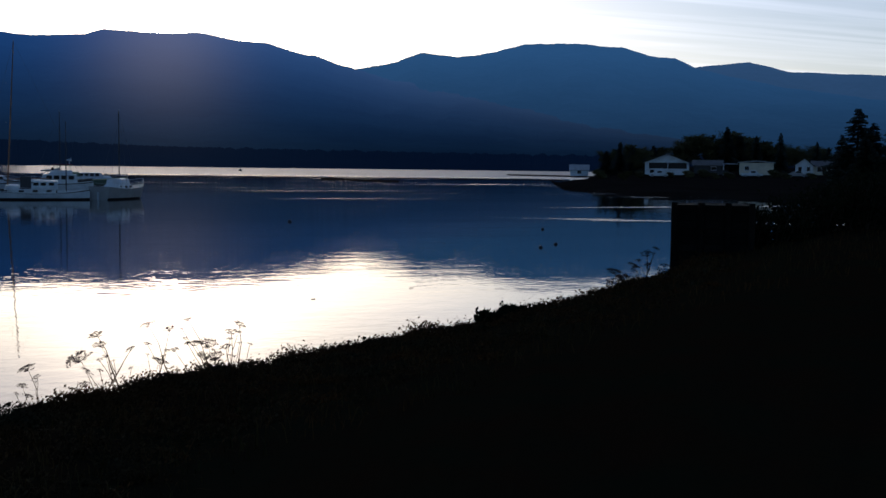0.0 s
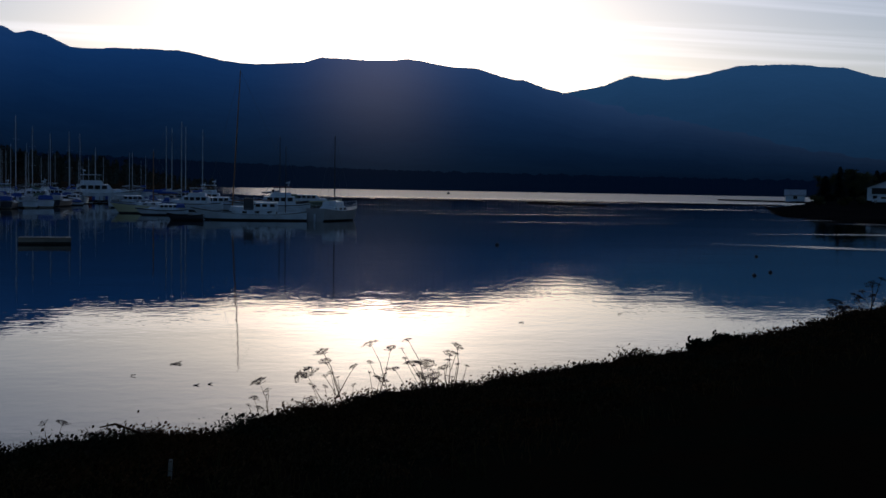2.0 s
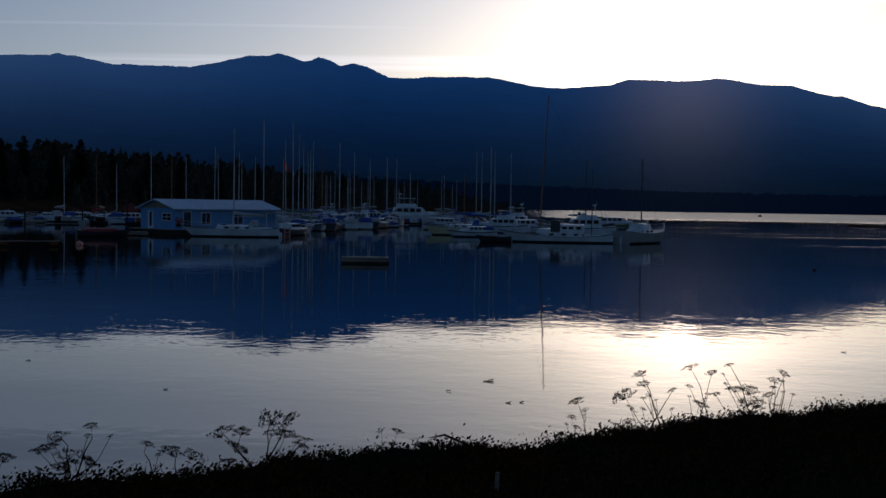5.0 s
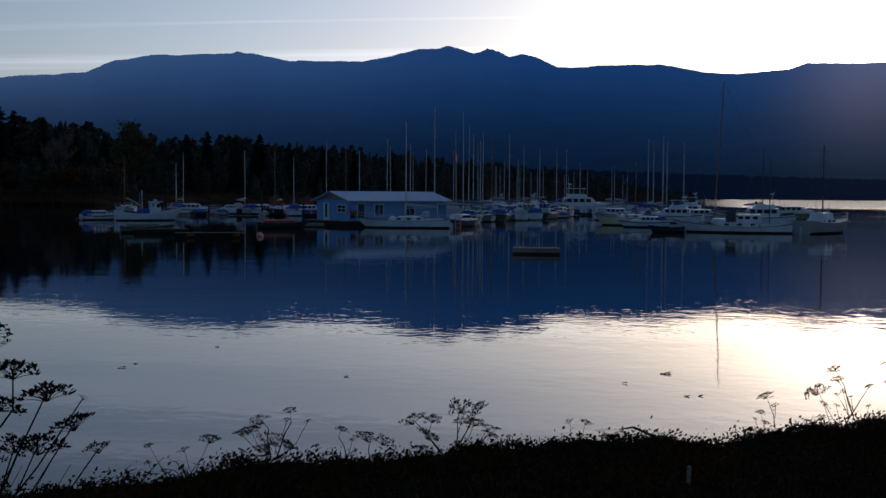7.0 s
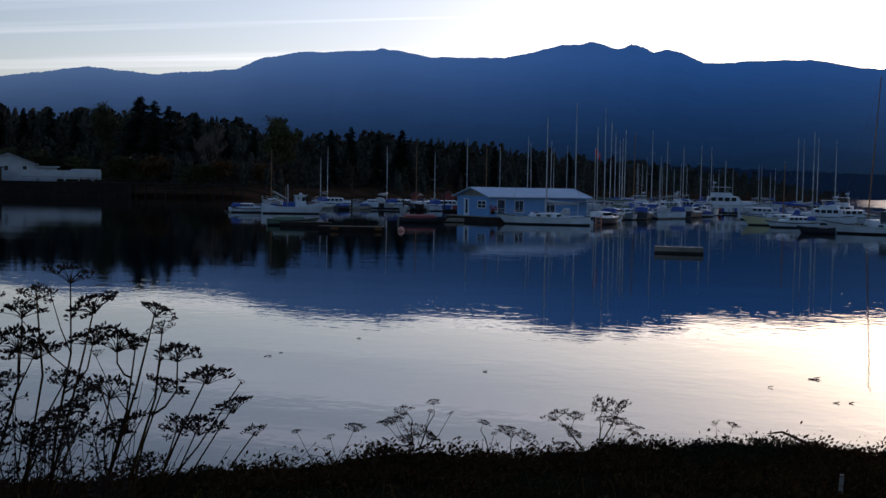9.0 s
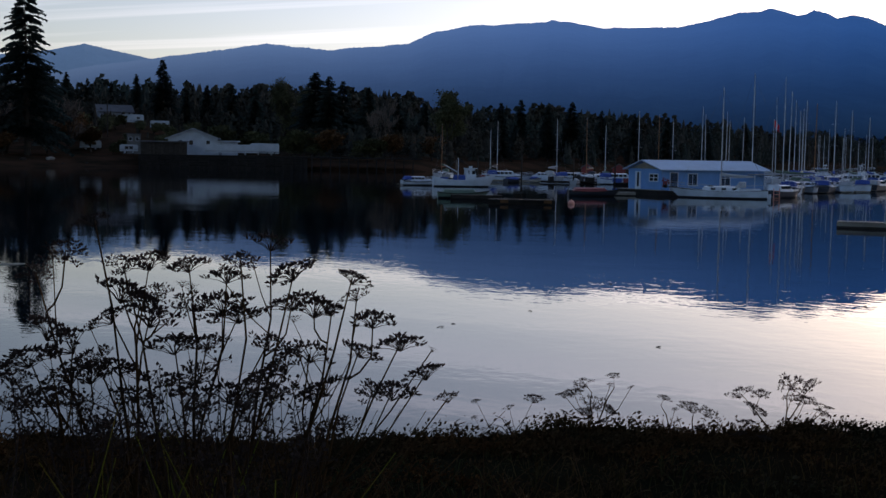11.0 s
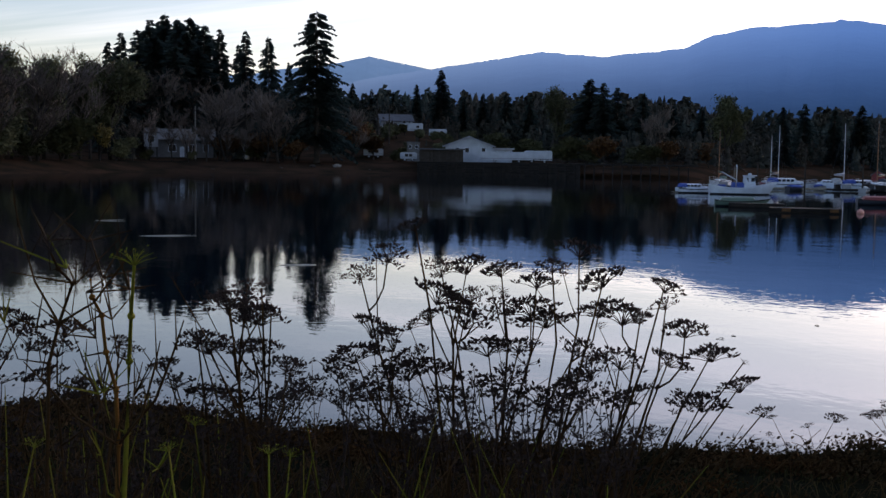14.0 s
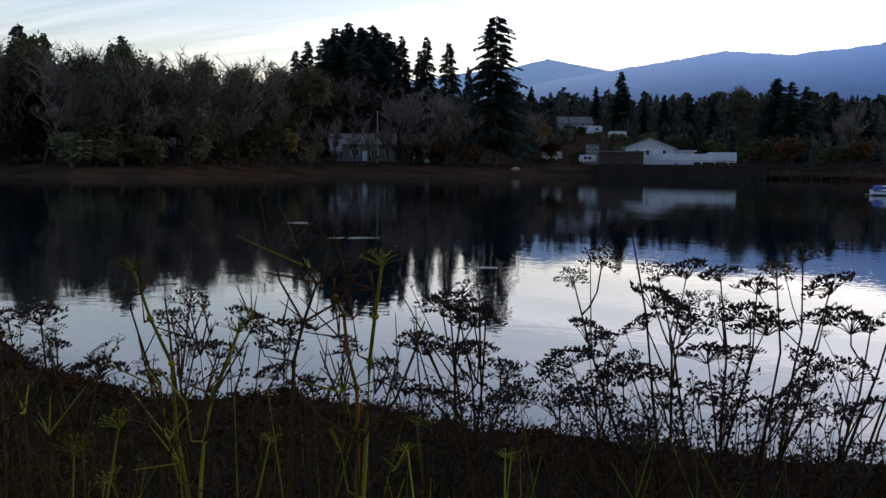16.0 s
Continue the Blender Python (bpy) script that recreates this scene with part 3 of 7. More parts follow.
def east_z(a, d):
    s = d - knots(SHORE_E, a)
    rise = knots([(-4, -0.6), (0, 0.1), (3, 0.5), (30, 0.9), (100, 1.1), (140, 2.6), (400, 4.0), (900, 6)], s)
    return min(rise, 0.08 + 0.75 * (-31.8 - a)) + 0.1 * noise.noise(Vector((a * 2, d * 0.08, 5)))


def spit(a, s):
    """The spit thins to a low tongue at its tip, with water behind it."""
    far = s > 600
    s = s * knots([(-75, 1.0), (-35.6, 1.0), (-34.6, 0.5), (-33.6, 0.22), (-31.8, 0.05)], a) if s > 0 else s
    d = knots(SHORE_E, a) + s
    return at(a, d, -1.5 if s <= -5 or (far and a > -35.6) else east_z(a, d))


structure("ground_east", grid(spread(-75, -31.8, 260)[::-1], [-5, -1, 0, 1, 3, 6, 12, 20, 32, 50, 75, 100, 120, 145, 180, 250, 400, 690, 700], spit),
          M["mud"], "dark low spit of gravel and grass with houses", smooth=True, category="ground")


def bar(az0, az1, d0, d1, w, h, seed):
    def where(a, u):
        k = (a - az0) / (az1 - az0)
        d = d0 + (d1 - d0) * k + 3 * noise.noise(Vector((a * 1.3, seed, 0)))
        ww = w * math.sin(math.pi * min(max(k, 0.02), 0.98)) ** 0.4 * (0.7 + 0.5 * noise.noise(Vector((a * 2.1, seed, 9))))
        return at(a, d + ww * u, -0.3 + (h + 0.3) * (1 - abs(u)) ** 0.5)
    structure("mud_bar", grid(spread(az0, az1, 60), [-1, -0.7, -0.3, 0, 0.3, 0.7, 1], where), M["mud"], "thin dark mud bar lying just above the water", smooth=True, category="mud bar")


bar(-32.5, -10.5, 330, 300, 9, 0.22, 2)
bar(-24, -20.0, 260, 290, 6, 0.3, 5)
bar(-34.5, -29.5, 430, 480, 25, 0.5, 8)

# the near bank: heading, distance of its edge, height of its edge
EDGE = [(-180, 900, 3.0), (-100, 600, 3.0), (-80, 120, 2.6), (-60, 60, 2.4), (-46, 44, 1.9), (-40, 37, 1.1), (-38, 34.5, 0.72), (-34, 29, 0.62), (-29, 23.5, 0.62), (-24, 20.5, 0.74), (-18, 17, 0.95),
        (-12, 12.4, 1.55), (-5, 9.6, 1.90), (0, 8.6, 2.05), (7, 8.2, 2.10), (15, 7.8, 2.08), (21, 7.6, 2.12), (26, 7.4, 2.10), (30, 7.3, 2.10), (41, 7.3, 2.12), (50, 7.8, 2.12), (54, 8.5, 2.12), (60, 9.0, 2.12),
        (65, 9.6, 2.05), (70, 11, 2.1), (80, 20, 2.3), (90, 60, 2.6), (105, 600, 3.0), (180, 900, 3.0)]


def edge(a):
    return knots([(k[0], k[1]) for k in EDGE], a), knots([(k[0], k[2]) for k in EDGE], a)


def bank_z(a, d):
    de, ze = edge(a)
    rough = 0.07 * noise.fractal(Vector((*at(a, d * 0.9)[:2], 2)), 0.9, 2.0, 3)
    if d <= de:
        k = d / de
        near = 2.25
        return near + (ze - near) * max(0, (k - 0.15) / 0.85) ** 1.3 + rough
    drop = (d - de) / max(1.5, ze * 1.3)
    return ze + rough * (1 - min(drop, 1)) - (ze + 1.0) * min(drop, 1.25) ** 0.85


BANK_U = [0.0, 0.0006, 0.004, 0.02, 0.1, 0.2, 0.3, 0.4, 0.5, 0.58, 0.66, 0.72, 0.78, 0.83, 0.88, 0.92, 0.95, 0.98, 1.0]


def bank(a, u):
    de, ze = edge(a)
    d = de * u if u <= 1 else de + (u - 1) * max(1.5, ze * 1.3)
    return at(a, d, bank_z(a, d))


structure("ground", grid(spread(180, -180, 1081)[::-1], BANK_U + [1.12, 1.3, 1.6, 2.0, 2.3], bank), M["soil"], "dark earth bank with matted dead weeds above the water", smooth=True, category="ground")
# ---- trees ----
def conifer_meshes(seed, h=20.0, r=4.0, bare=0.12, step=0.55, sag=0.35, gaps=0.15, taper=0.75):
    rng = random.Random(seed)
    trunk, crown = Build(), Build()
    lean = Vector((rng.uniform(-0.3, 0.3), rng.uniform(-0.3, 0.3), 0))
    axis = lambda z: Vector((lean.x * (z / h) ** 2, lean.y * (z / h) ** 2, z))
    zs = [0, 0.4, h * 0.2, h * 0.5, h * 0.8, h]
    trunk.tube([axis(z) for z in zs], [0.42, 0.32, 0.26, 0.17, 0.08, 0.015], 8)
    z = h * bare
    while z < h * 0.985:
        k = 1 - z / h
        reach = r * (k ** taper) * (0.88 + 0.24 * abs(math.sin(z * 1.9 + seed))) * (0.75 + 0.25 * min(1, (1 - k) * 5)) + 0.15
        for i in range(rng.randint(5, 7)):
            if rng.random() < gaps:
                continue
            a = rng.uniform(0, 6.283)
            length = reach * rng.uniform(0.55, 1.15)
            way = Vector((math.cos(a), math.sin(a), 0))
            side = Vector((-way.y, way.x, 0))
            p0 = axis(z) + Vector((0, 0, rng.uniform(-0.2, 0.2)))
            droop = sag * length * rng.uniform(0.5, 1.3)
            tip = p0 + way * length + Vector((0, 0, -droop + 0.25 * length * (1 - k)))
            mid = p0.lerp(tip, 0.5) + Vector((0, 0, 0.12 * length))
            trunk.tube([p0, mid, tip], [0.05, 0.03, 0.008], 3, False)
            for t in (0.2, 0.34, 0.47, 0.58, 0.68, 0.78, 0.88, 1.0):
                c = p0.lerp(mid, t * 2) if t < 0.5 else mid.lerp(tip, t * 2 - 1)
                w = 0.34 * length * (1.1 - 0.6 * t) * rng.uniform(0.5, 1.2) + 0.10
                drop = Vector((0, 0, -rng.uniform(0.1, 0.45) * w - 0.1))
                f = way * w * rng.uniform(0.4, 0.9)
                crown.add([c - way * 0.15, c + side * w + f + drop, c + f * 0.5 + Vector((0, 0, 0.08)), c - side * w + f + drop * rng.uniform(0.6, 1.4)], [(0, 1, 2), (0, 2, 3)])
                crown.add([c, c + f * 0.7 + drop * 1.6, c + f * 1.25 + drop * 0.4], [(0, 1, 2)])
        z += step * rng.uniform(0.75, 1.25)
    return trunk.mesh("trunk", M["bark"], True), crown.mesh("crown", M["needles"])


def broadleaf_meshes(seed, h=12.0, leaf=None, leaves=0, spread_=0.42, droop=0.0):
    """A tree or shrub of forking limbs and twigs; leaf: the material of its leaf clumps."""
    rng = random.Random(seed)
    wood, crown = Build(), Build()
    tips = []

    def limb(p, way, length, r, level):
        pts, q, w = [p], p.copy(), way.copy()
        for i in range(3):
            w = (w + Vector((rng.uniform(-0.22, 0.22), rng.uniform(-0.22, 0.22), rng.uniform(-0.05, 0.18) - droop * level * 0.1))).normalized()
            q = q + w * length / 3
            pts.append(q.copy())
        target = wood if level < 3 else crown
        target.tube(pts if level < 3 else [pts[0], pts[3]], ([r, r * 0.85, r * 0.7, r * 0.5] if level < 3 else [r, r * 0.3]), (7, 5, 4, 3)[min(level, 3)], level < 2)
        if level == 3:
            tips.append((pts[3], w))
            for i in range(7):
                c = pts[rng.randint(1, 3)]
                v = (w + Vector((rng.uniform(-0.8, 0.8), rng.uniform(-0.8, 0.8), rng.uniform(-0.3, 0.6)))).normalized() * length * rng.uniform(0.4, 0.9)
                s = v.orthogonal().normalized() * 0.04
                crown.add([c - s, c + s, c + v], [(0, 1, 2)])
            return
        for i in range((6, 5, 5)[level]):
            c = pts[rng.choice((1, 2, 2, 3, 3))].copy()
            a = rng.uniform(0, 6.283)
            o = Vector((math.cos(a), math.sin(a), 0))
            v = (w * rng.uniform(0.7, 1.1) + o * rng.uniform(0.35, 0.8) + Vector((0, 0, 0.12))).normalized()
            limb(c, v, length * rng.uniform(0.5, 0.75), r * 0.5, level + 1)
    limb(Vector((0, 0, -0.2)), Vector((0, 0, 1)), h * spread_, h * 0.016, 0)
    top = max(p.z for p, w in tips)
    for i in range(leaves):
        p, w = rng.choice(tips)
        c = p + Vector((rng.gauss(0, 1), rng.gauss(0, 1), rng.gauss(0, 0.8))) * h * 0.035
        s = h * (0.02 if leaves < 5000 else 0.0125) * rng.uniform(0.6, 1.4)
        u = Vector((rng.gauss(0, 1), rng.gauss(0, 1), rng.gauss(0, 1))).normalized()
        v = u.orthogonal().normalized()
        crown.add([c - u * s, c + v * s * 0.6, c + u * s, c - v * s * 0.6 + u.cross(v) * s * 0.3], [(0, 1, 2), (0, 2, 3)])
    a, b = wood.mesh("trunk", M["bark"], True), crown.mesh("crown", leaf or M["twig"])
    k = h / top
    for me in (a, b):
        me.transform(Matrix.Scale(k, 4))
    return a, b


def plant_tree(kind, meshes, where, scale, turn, label, category, group):
    ob = thing(kind, pose(where.x, where.y, where.z, 0, 0, turn) @ Matrix.Diagonal((scale[0], scale[0], scale[1], 1)), label, category, group)
    part("trunk", meshes[0], None, ob)
    part("crown", meshes[1], None, ob)
    return ob


FIRS = [conifer_meshes(11, r=4.6, step=0.27, gaps=0.06), conifer_meshes(12, r=4.2, sag=0.25, gaps=0.03, step=0.26), conifer_meshes(13, r=5.0, bare=0.10, gaps=0.1, step=0.28), conifer_meshes(14, r=4.0, bare=0.06, gaps=0.03, step=0.26)]
GREAT = conifer_meshes(21, r=3.9, bare=0.14, step=0.27, sag=0.5, gaps=0.12, taper=0.5)
BARE = [broadleaf_meshes(31), broadleaf_meshes(32, spread_=0.36), broadleaf_meshes(33, spread_=0.5)]
MOSSY = [broadleaf_meshes(41, leaf=M["leaf_dark"], leaves=7000, spread_=0.34), broadleaf_meshes(42, leaf=M["leaf_dark"], leaves=7000, spread_=0.4)]
RUST = broadleaf_meshes(51, h=5, leaf=M["leaf_rust"], leaves=2000, spread_=0.24)
YELLOW = broadleaf_meshes(52, h=5, leaf=M["leaf_yellow"], leaves=1800, spread_=0.24)
SHRUB = broadleaf_meshes(53, h=4, leaf=M["leaf_dark"], leaves=2600, spread_=0.2)

tr = random.Random(5)
FIR_LABEL, BARE_LABEL = "tall dark green fir tree on the wooded bank", "bare grey-brown alder tree with fine twigs"


def fir(az, el, d, meshes=None, wide=1.0, zf=None, group="firs across the water", label=FIR_LABEL):
    if zf is None:
        zf, d = west_z, d * stretch(az)
    p = at(az, d, 0)
    p.z = zf(az, d) - 0.2
    h = seen_z(el, d) - p.z
    w = h / 20.0
    plant_tree("fir_tree", meshes or tr.choice(FIRS), p, (max(0.45, w) * wide, w), tr.uniform(0, 360), label, "tree", group)


for az, el, d, wide in [(68.6, 6.5, 238, 1), (67.4, 6.0, 236, 1), (64.3, 5.7, 240, 0.9), (63.8, 6.1, 226, 1), (62.5, 5.1, 226, 1), (61.9, 4.9, 235, 1), (60.3, 4.7, 232, 0.8), (55.3, 5.6, 246, 0.9), (54.7, 6.1, 250, 0.9),
                        (70.2, 6.1, 262, 1), (71.5, 6.3, 268, 1), (73, 6.5, 280, 1)]:
    fir(az, el, d, None, wide)
for az, el, d, wide in [(53.9, 6.2, 255, 1.1), (53.3, 6.7, 262, 1.2), (52.6, 7.05, 268, 1.1), (52.0, 6.85, 258, 1.2), (51.3, 7.0, 262, 1.1), (50.7, 6.6, 255, 1.2), (49.9, 6.45, 250, 0.8), (49.0, 5.7, 256, 0.8),
                        (48.6, 6.4, 246, 0.85), (47.5, 6.15, 242, 0.8), (46.5, 4.9, 262, 0.7), (53.0, 6.0, 250, 1.5), (51.6, 6.2, 250, 1.5), (52.3, 6.3, 275, 1.5), (53.5, 6.4, 270, 1.4), (52.9, 6.75, 272, 1.4), (51.9, 6.7, 270, 1.5), (51.1, 6.6, 268, 1.4), (50.4, 6.1, 262, 1.3), (52.2, 5.6, 246, 1.6), (51.0, 5.5, 246, 1.6)]:
    fir(az, el, d, None, wide, group="fir grove behind the houses")
fir(45.1, 7.45, 216, GREAT, 1.25, group="great fir", label="very tall old fir with ragged drooping boughs")
for az, el, d, wide in [(43.3, 3.9, 330, 1), (42.3, 3.6, 340, 1), (41.2, 3.5, 350, 1), (40.0, 3.9, 360, 1), (38.75, 4.65, 340, 1.2), (37.6, 3.3, 330, 1.1), (36.6, 3.5, 345, 1), (35.4, 3.55, 340, 1.1), (34.2, 3.3, 335, 1.2),
                        (31.2, 4.3, 300, 1.5), (30.5, 4.05, 300, 1.3), (29.8, 3.8, 310, 1.3), (28.5, 3.6, 320, 1.1), (27.0, 3.0, 330, 1.1), (25.6, 2.9, 340, 1), (21.7, 2.9, 370, 1), (20.7, 3.0, 400, 1.2), (19.3, 2.8, 420, 1),
                        (18.1, 2.95, 430, 1.3), (16.6, 2.5, 450, 1.1), (14.9, 2.4, 480, 1.1), (13.3, 2.25, 500, 1.1), (11.4, 2.15, 540, 1.2), (9.5, 1.95, 580, 1.1), (7.3, 1.8, 620, 1.2), (5.2, 1.5, 680, 1.2)]:
    fir(az, el, d, None, wide, group="firs along the ridge of the wood")


def leafy(kind, meshes, az, d, h, label, group, wide=1.0, base=12.0, zf=None, placed=False):
    if zf is None and not placed:
        d, h = d * stretch(az), h * stretch(az)
    p = at(az, d, 0)
    p.z = (zf or west_z)(az, d) - 0.1
    s = h / base
    plant_tree(kind, meshes, p, (s * wide, s), tr.uniform(0, 360), label, "tree" if base > 6 else "shrub", group)


for i, az in enumerate(spread(46.3, 74, 52)):
    az += tr.uniform(-0.3, 0.3)
    d = knots(SHORE_W, az) + (tr.uniform(66, 84) if 50.2 < az < 54.2 or 48.2 < az < 49.5 else tr.uniform(20, 40))
    el = knots([(46, 3.5), (50, 3.8), (54, 4.5), (56, 5.0), (58, 5.35), (62, 5.1), (66, 5.4), (74, 5.6)], az) * tr.uniform(0.82, 1.05)
    h = seen_z(el, d) - west_z(az, d)
    if i % 3 == 1 and az > 55:
        leafy("ivy_clad_tree", MOSSY[i % 2], az, d, h, "dull green leafy tree among bare alders", "trees along the beach", 0.85, placed=True)
    else:
        leafy("alder_tree", BARE[i % 3], az, d, h, BARE_LABEL, "trees along the beach", 1.15, placed=True)
for az, dd, h in ((50.6, 26, 15), (51.5, 22, 12), (52.3, 24, 13), (53.4, 28, 16), (48.8, 26, 13), (49.6, 24, 13), (54.2, 24, 15)):
    leafy("alder_tree", BARE[1], az, knots(SHORE_W, az) + dd, h, BARE_LABEL, "trees along the beach", 0.8, placed=True)
leafy("round_oak", MOSSY[0], 24.4, 330, seen_z(2.75, 330) - west_z(24.4, 330), "dark round-topped leafy tree above the marina", "", 0.9)
leafy("round_oak", MOSSY[1], 32.8, 300, seen_z(2.75, 300) - west_z(32.8, 300), "dark round-topped leafy tree above the wharf", "", 0.9)
leafy("alder_tree", BARE[1], 28.0, 300, 16, BARE_LABEL, "trees above the wharf", 1.0)
leafy("alder_tree", BARE[0], 43.4, 232, 11, BARE_LABEL, "trees above the wharf")
leafy("alder_tree", BARE[2], 44.2, 226, 12, BARE_LABEL, "trees above the wharf")
for az, d, h, m, w in [(46.9, 214, 5.2, YELLOW, 1.5), (47.8, 216, 5.0, RUST, 1.4), (43.3, 236, 7, RUST, 1.0), (30.4, 268, 6.5, RUST, 1.2), (46.2, 212, 4.0, RUST, 1.4), (55.8, 212, 6.5, YELLOW, 0.8), (49.5, 216, 4.5, RUST, 1.5),
                       (42.2, 238, 4.5, RUST, 1.3), (27.3, 280, 6, RUST, 1.3), (25.2, 300, 6, RUST, 1.2)]:
    leafy("autumn_shrub", m, az, d, h, "rusty autumn shrub at the edge of the beach", "autumn shrubs", w, 5.0)
for az, d, h in [(32.3, 262, 6), (31.4, 266, 6), (29.2, 270, 5), (28.2, 275, 5), (51.5, 218, 1.6), (53.6, 219, 2.0), (42.6, 246, 3.2), (41.9, 250, 3.0), (41.2, 246, 2.6), (40.7, 256, 3.0), (41.6, 264, 3.4), (40.2, 268, 2.8), (39.5, 262, 3.0), (38.9, 270, 3.0), (42.4, 272, 3.6), (41.0, 278, 3.0), (39.9, 284, 2.6), (40.6, 288, 2.4), (43.1, 260, 4.0), (39.2, 286, 2.4), (38.3, 288, 3.2), (37.6, 292, 4), (36.4, 292, 5), (35.4, 286, 5), (34.6, 282, 5), (57.6, 213, 7), (60.8, 208, 7), (63.8, 207, 8), (66.2, 208, 6), (68.5, 238, 7), (33.6, 280, 5), (48.4, 218, 4), (58.9, 208, 5),
                 (55.0, 216, 4), (62.2, 206, 5), (65.1, 208, 6), (70.5, 246, 8)]:
    leafy("evergreen_shrub", SHRUB, az, d, h, "dark evergreen shrub on the shore bank", "shrubs on the bank", 1.3, 4.0)

# the spit to the east
for az, el, d, wide in [(-34.6, 0.85, 300, 1.3), (-35.25, 1.3, 295, 1.3), (-35.85, 1.1, 298, 1.2), (-36.9, 1.15, 320, 1.2), (-40.5, 2.1, 330, 1.2), (-41.1, 1.7, 335, 1.4), (-41.9, 1.65, 330, 1.3), (-43.05, 1.78, 310, 1.0),
                        (-44.75, 1.35, 320, 1.1), (-45.3, 1.1, 320, 1.3), (-46.6, 2.95, 190, 1.7), (-47.3, 2.3, 188, 1.7), (-48.3, 2.7, 186, 1.6), (-49.6, 3.0, 186, 1.3), (-45.9, 1.7, 196, 1.4), (-46.1, 1.2, 194, 1.6), (-47.0, 1.6, 184, 1.8)]:
    fir(az, el, d, None, wide, east_z, "firs on the spit", "dark fir tree behind the houses on the spit")
for az, el, d in [(-34.9, 0.9, 310), (-35.6, 1.1, 315), (-36.5, 1.0, 320), (-38.1, 1.3, 335), (-40.2, 1.75, 338), (-40.9, 1.7, 340), (-41.6, 1.5, 338), (-42.4, 1.3, 335), (-43.4, 1.2, 330), (-44.4, 1.1, 330), (-45.2, 1.0, 330), (-38.6, 1.55, 330), (-39.3, 1.65, 335), (-39.9, 1.6, 340), (-37.6, 1.0, 330), (-43.9, 1.1, 325), (-36.2, 0.6, 290)]:
    leafy("spit_tree", MOSSY[int(az * 10) % 2], az, d, seen_z(el, d) - east_z(az, d), "dark leafy tree behind the houses on the spit", "trees on the spit", 1.5, 12.0, east_z)


# far woods: many small firs in one mesh
def far_woods():
    rng = random.Random(77)
    b = Build()
    line = [(-4, 1.0), (0, 1.15), (3.2, 1.35), (7.3, 1.75), (11.4, 2.15), (15, 2.5), (16.7, 2.65), (20, 2.95), (23, 2.85), (25, 3.0), (28.5, 3.6), (33, 3.5), (35, 3.55), (40, 3.65), (44, 3.6), (48, 4.0), (54, 4.4), (60, 4.0), (66, 4.2), (75, 4.6), (92, 5)]
    for i in range(3000):
        az = rng.uniform(-4, 90) if i > 900 else rng.uniform(-4, 45)
        if i > 2300:
            az = rng.uniform(26, 45)
        s = knots(SHORE_W, az)
        k = rng.random() ** 0.7
        d = s + (8 if az < 26 else 35 if az < 32 or az > 46 else 60 if i > 2300 else 80) + k * 190
        z = west_z(az, d)
        top = knots(line, az) * min(max((az + 4) / 5, 0.2), 1) * (0.35 + 0.65 * k) * rng.uniform(0.82, 1.05)
        h = seen_z(top, d) - z
        if 34.5 < az < 44 and d < 440:
            h = min(h, rng.uniform(2, 4.5))
        if h < 2:
            continue
        h = min(h, 38)
        r = h * rng.uniform(0.15, 0.28)
        p = at(az, d, z - 0.3)
        if rng.random() < 0.52:
            n = 7
            for j in range(n):
                z0, z1 = h * (0.06 + 0.94 * j / n), h * (0.06 + 0.94 * min(1, (j + 1.7) / n))
                rr = r * (1 - j / n) ** 0.8 + 0.15
                ring = []
                for q in range(7):
                    a = 6.283 * (q + rng.uniform(-0.3, 0.3)) / 7
                    g = rr * rng.uniform(0.55, 1.25)
                    ring.append(p + Vector((math.cos(a) * g, math.sin(a) * g, z0 - g * rng.uniform(0.0, 0.5))))
                b.add(ring + [p + Vector((0, 0, z1))], [(q, (q + 1) % 7, 7) for q in range(7)])
        else:
            for j in range(40):
                a, t = rng.uniform(0, 6.283), rng.uniform(0.25, 1.0)
                g = h * 0.27 * math.sin(math.pi * min(0.97, t)) ** 0.6 * rng.uniform(0.2, 1.0)
                c = p + Vector((math.cos(a) * g, math.sin(a) * g, h * t))
                s2 = h * 0.07 * rng.uniform(0.5, 1.3)
                u = Vector((rng.gauss(0, 1), rng.gauss(0, 1), rng.gauss(0, 1))).normalized()
                v = u.orthogonal().normalized()
                b.add([c - u * s2, c + v * s2, c + u * s2, c - v * s2, c + u.cross(v) * s2], [(0, 1, 4), (1, 2, 4), (2, 3, 4), (3, 0, 4)])
    ob = structure("far_woods", b, M["woods"], "dense mixed wood of firs and bare trees", kind="stuff", category="woods")


far_woods()
# ---- houses and the wharf ----
def window(parent, x, z, w, h, y, trim=None, name="window", bars=1):
    """A window let into the wall's -y side at y: frame, pane, sill and glazing bars."""
    t = 0.09
    fr = Build()
    fr.box(x - w / 2 - t, x + w / 2 + t, y - 0.06, y + 0.03, z + h, z + h + t)
    fr.box(x - w / 2 - t, x - w / 2, y - 0.06, y + 0.03, z, z + h)
    fr.box(x + w / 2, x + w / 2 + t, y - 0.06, y + 0.03, z, z + h)
    for i in range(1, bars + 1):
        xx = x - w / 2 + w * i / (bars + 1)
        fr.box(xx - 0.025, xx + 0.025, y - 0.05, y - 0.01, z, z + h)
    f = part(name, fr, trim or M["white_paint"], parent)
    part("pane", Build().box(x - w / 2, x + w / 2, y - 0.02, y + 0.01, z, z + h), M["glass"], f)
    part("sill", Build().box(x - w / 2 - t, x + w / 2 + t, y - 0.12, y + 0.03, z - t, z), trim or M["white_paint"], f)
    return f


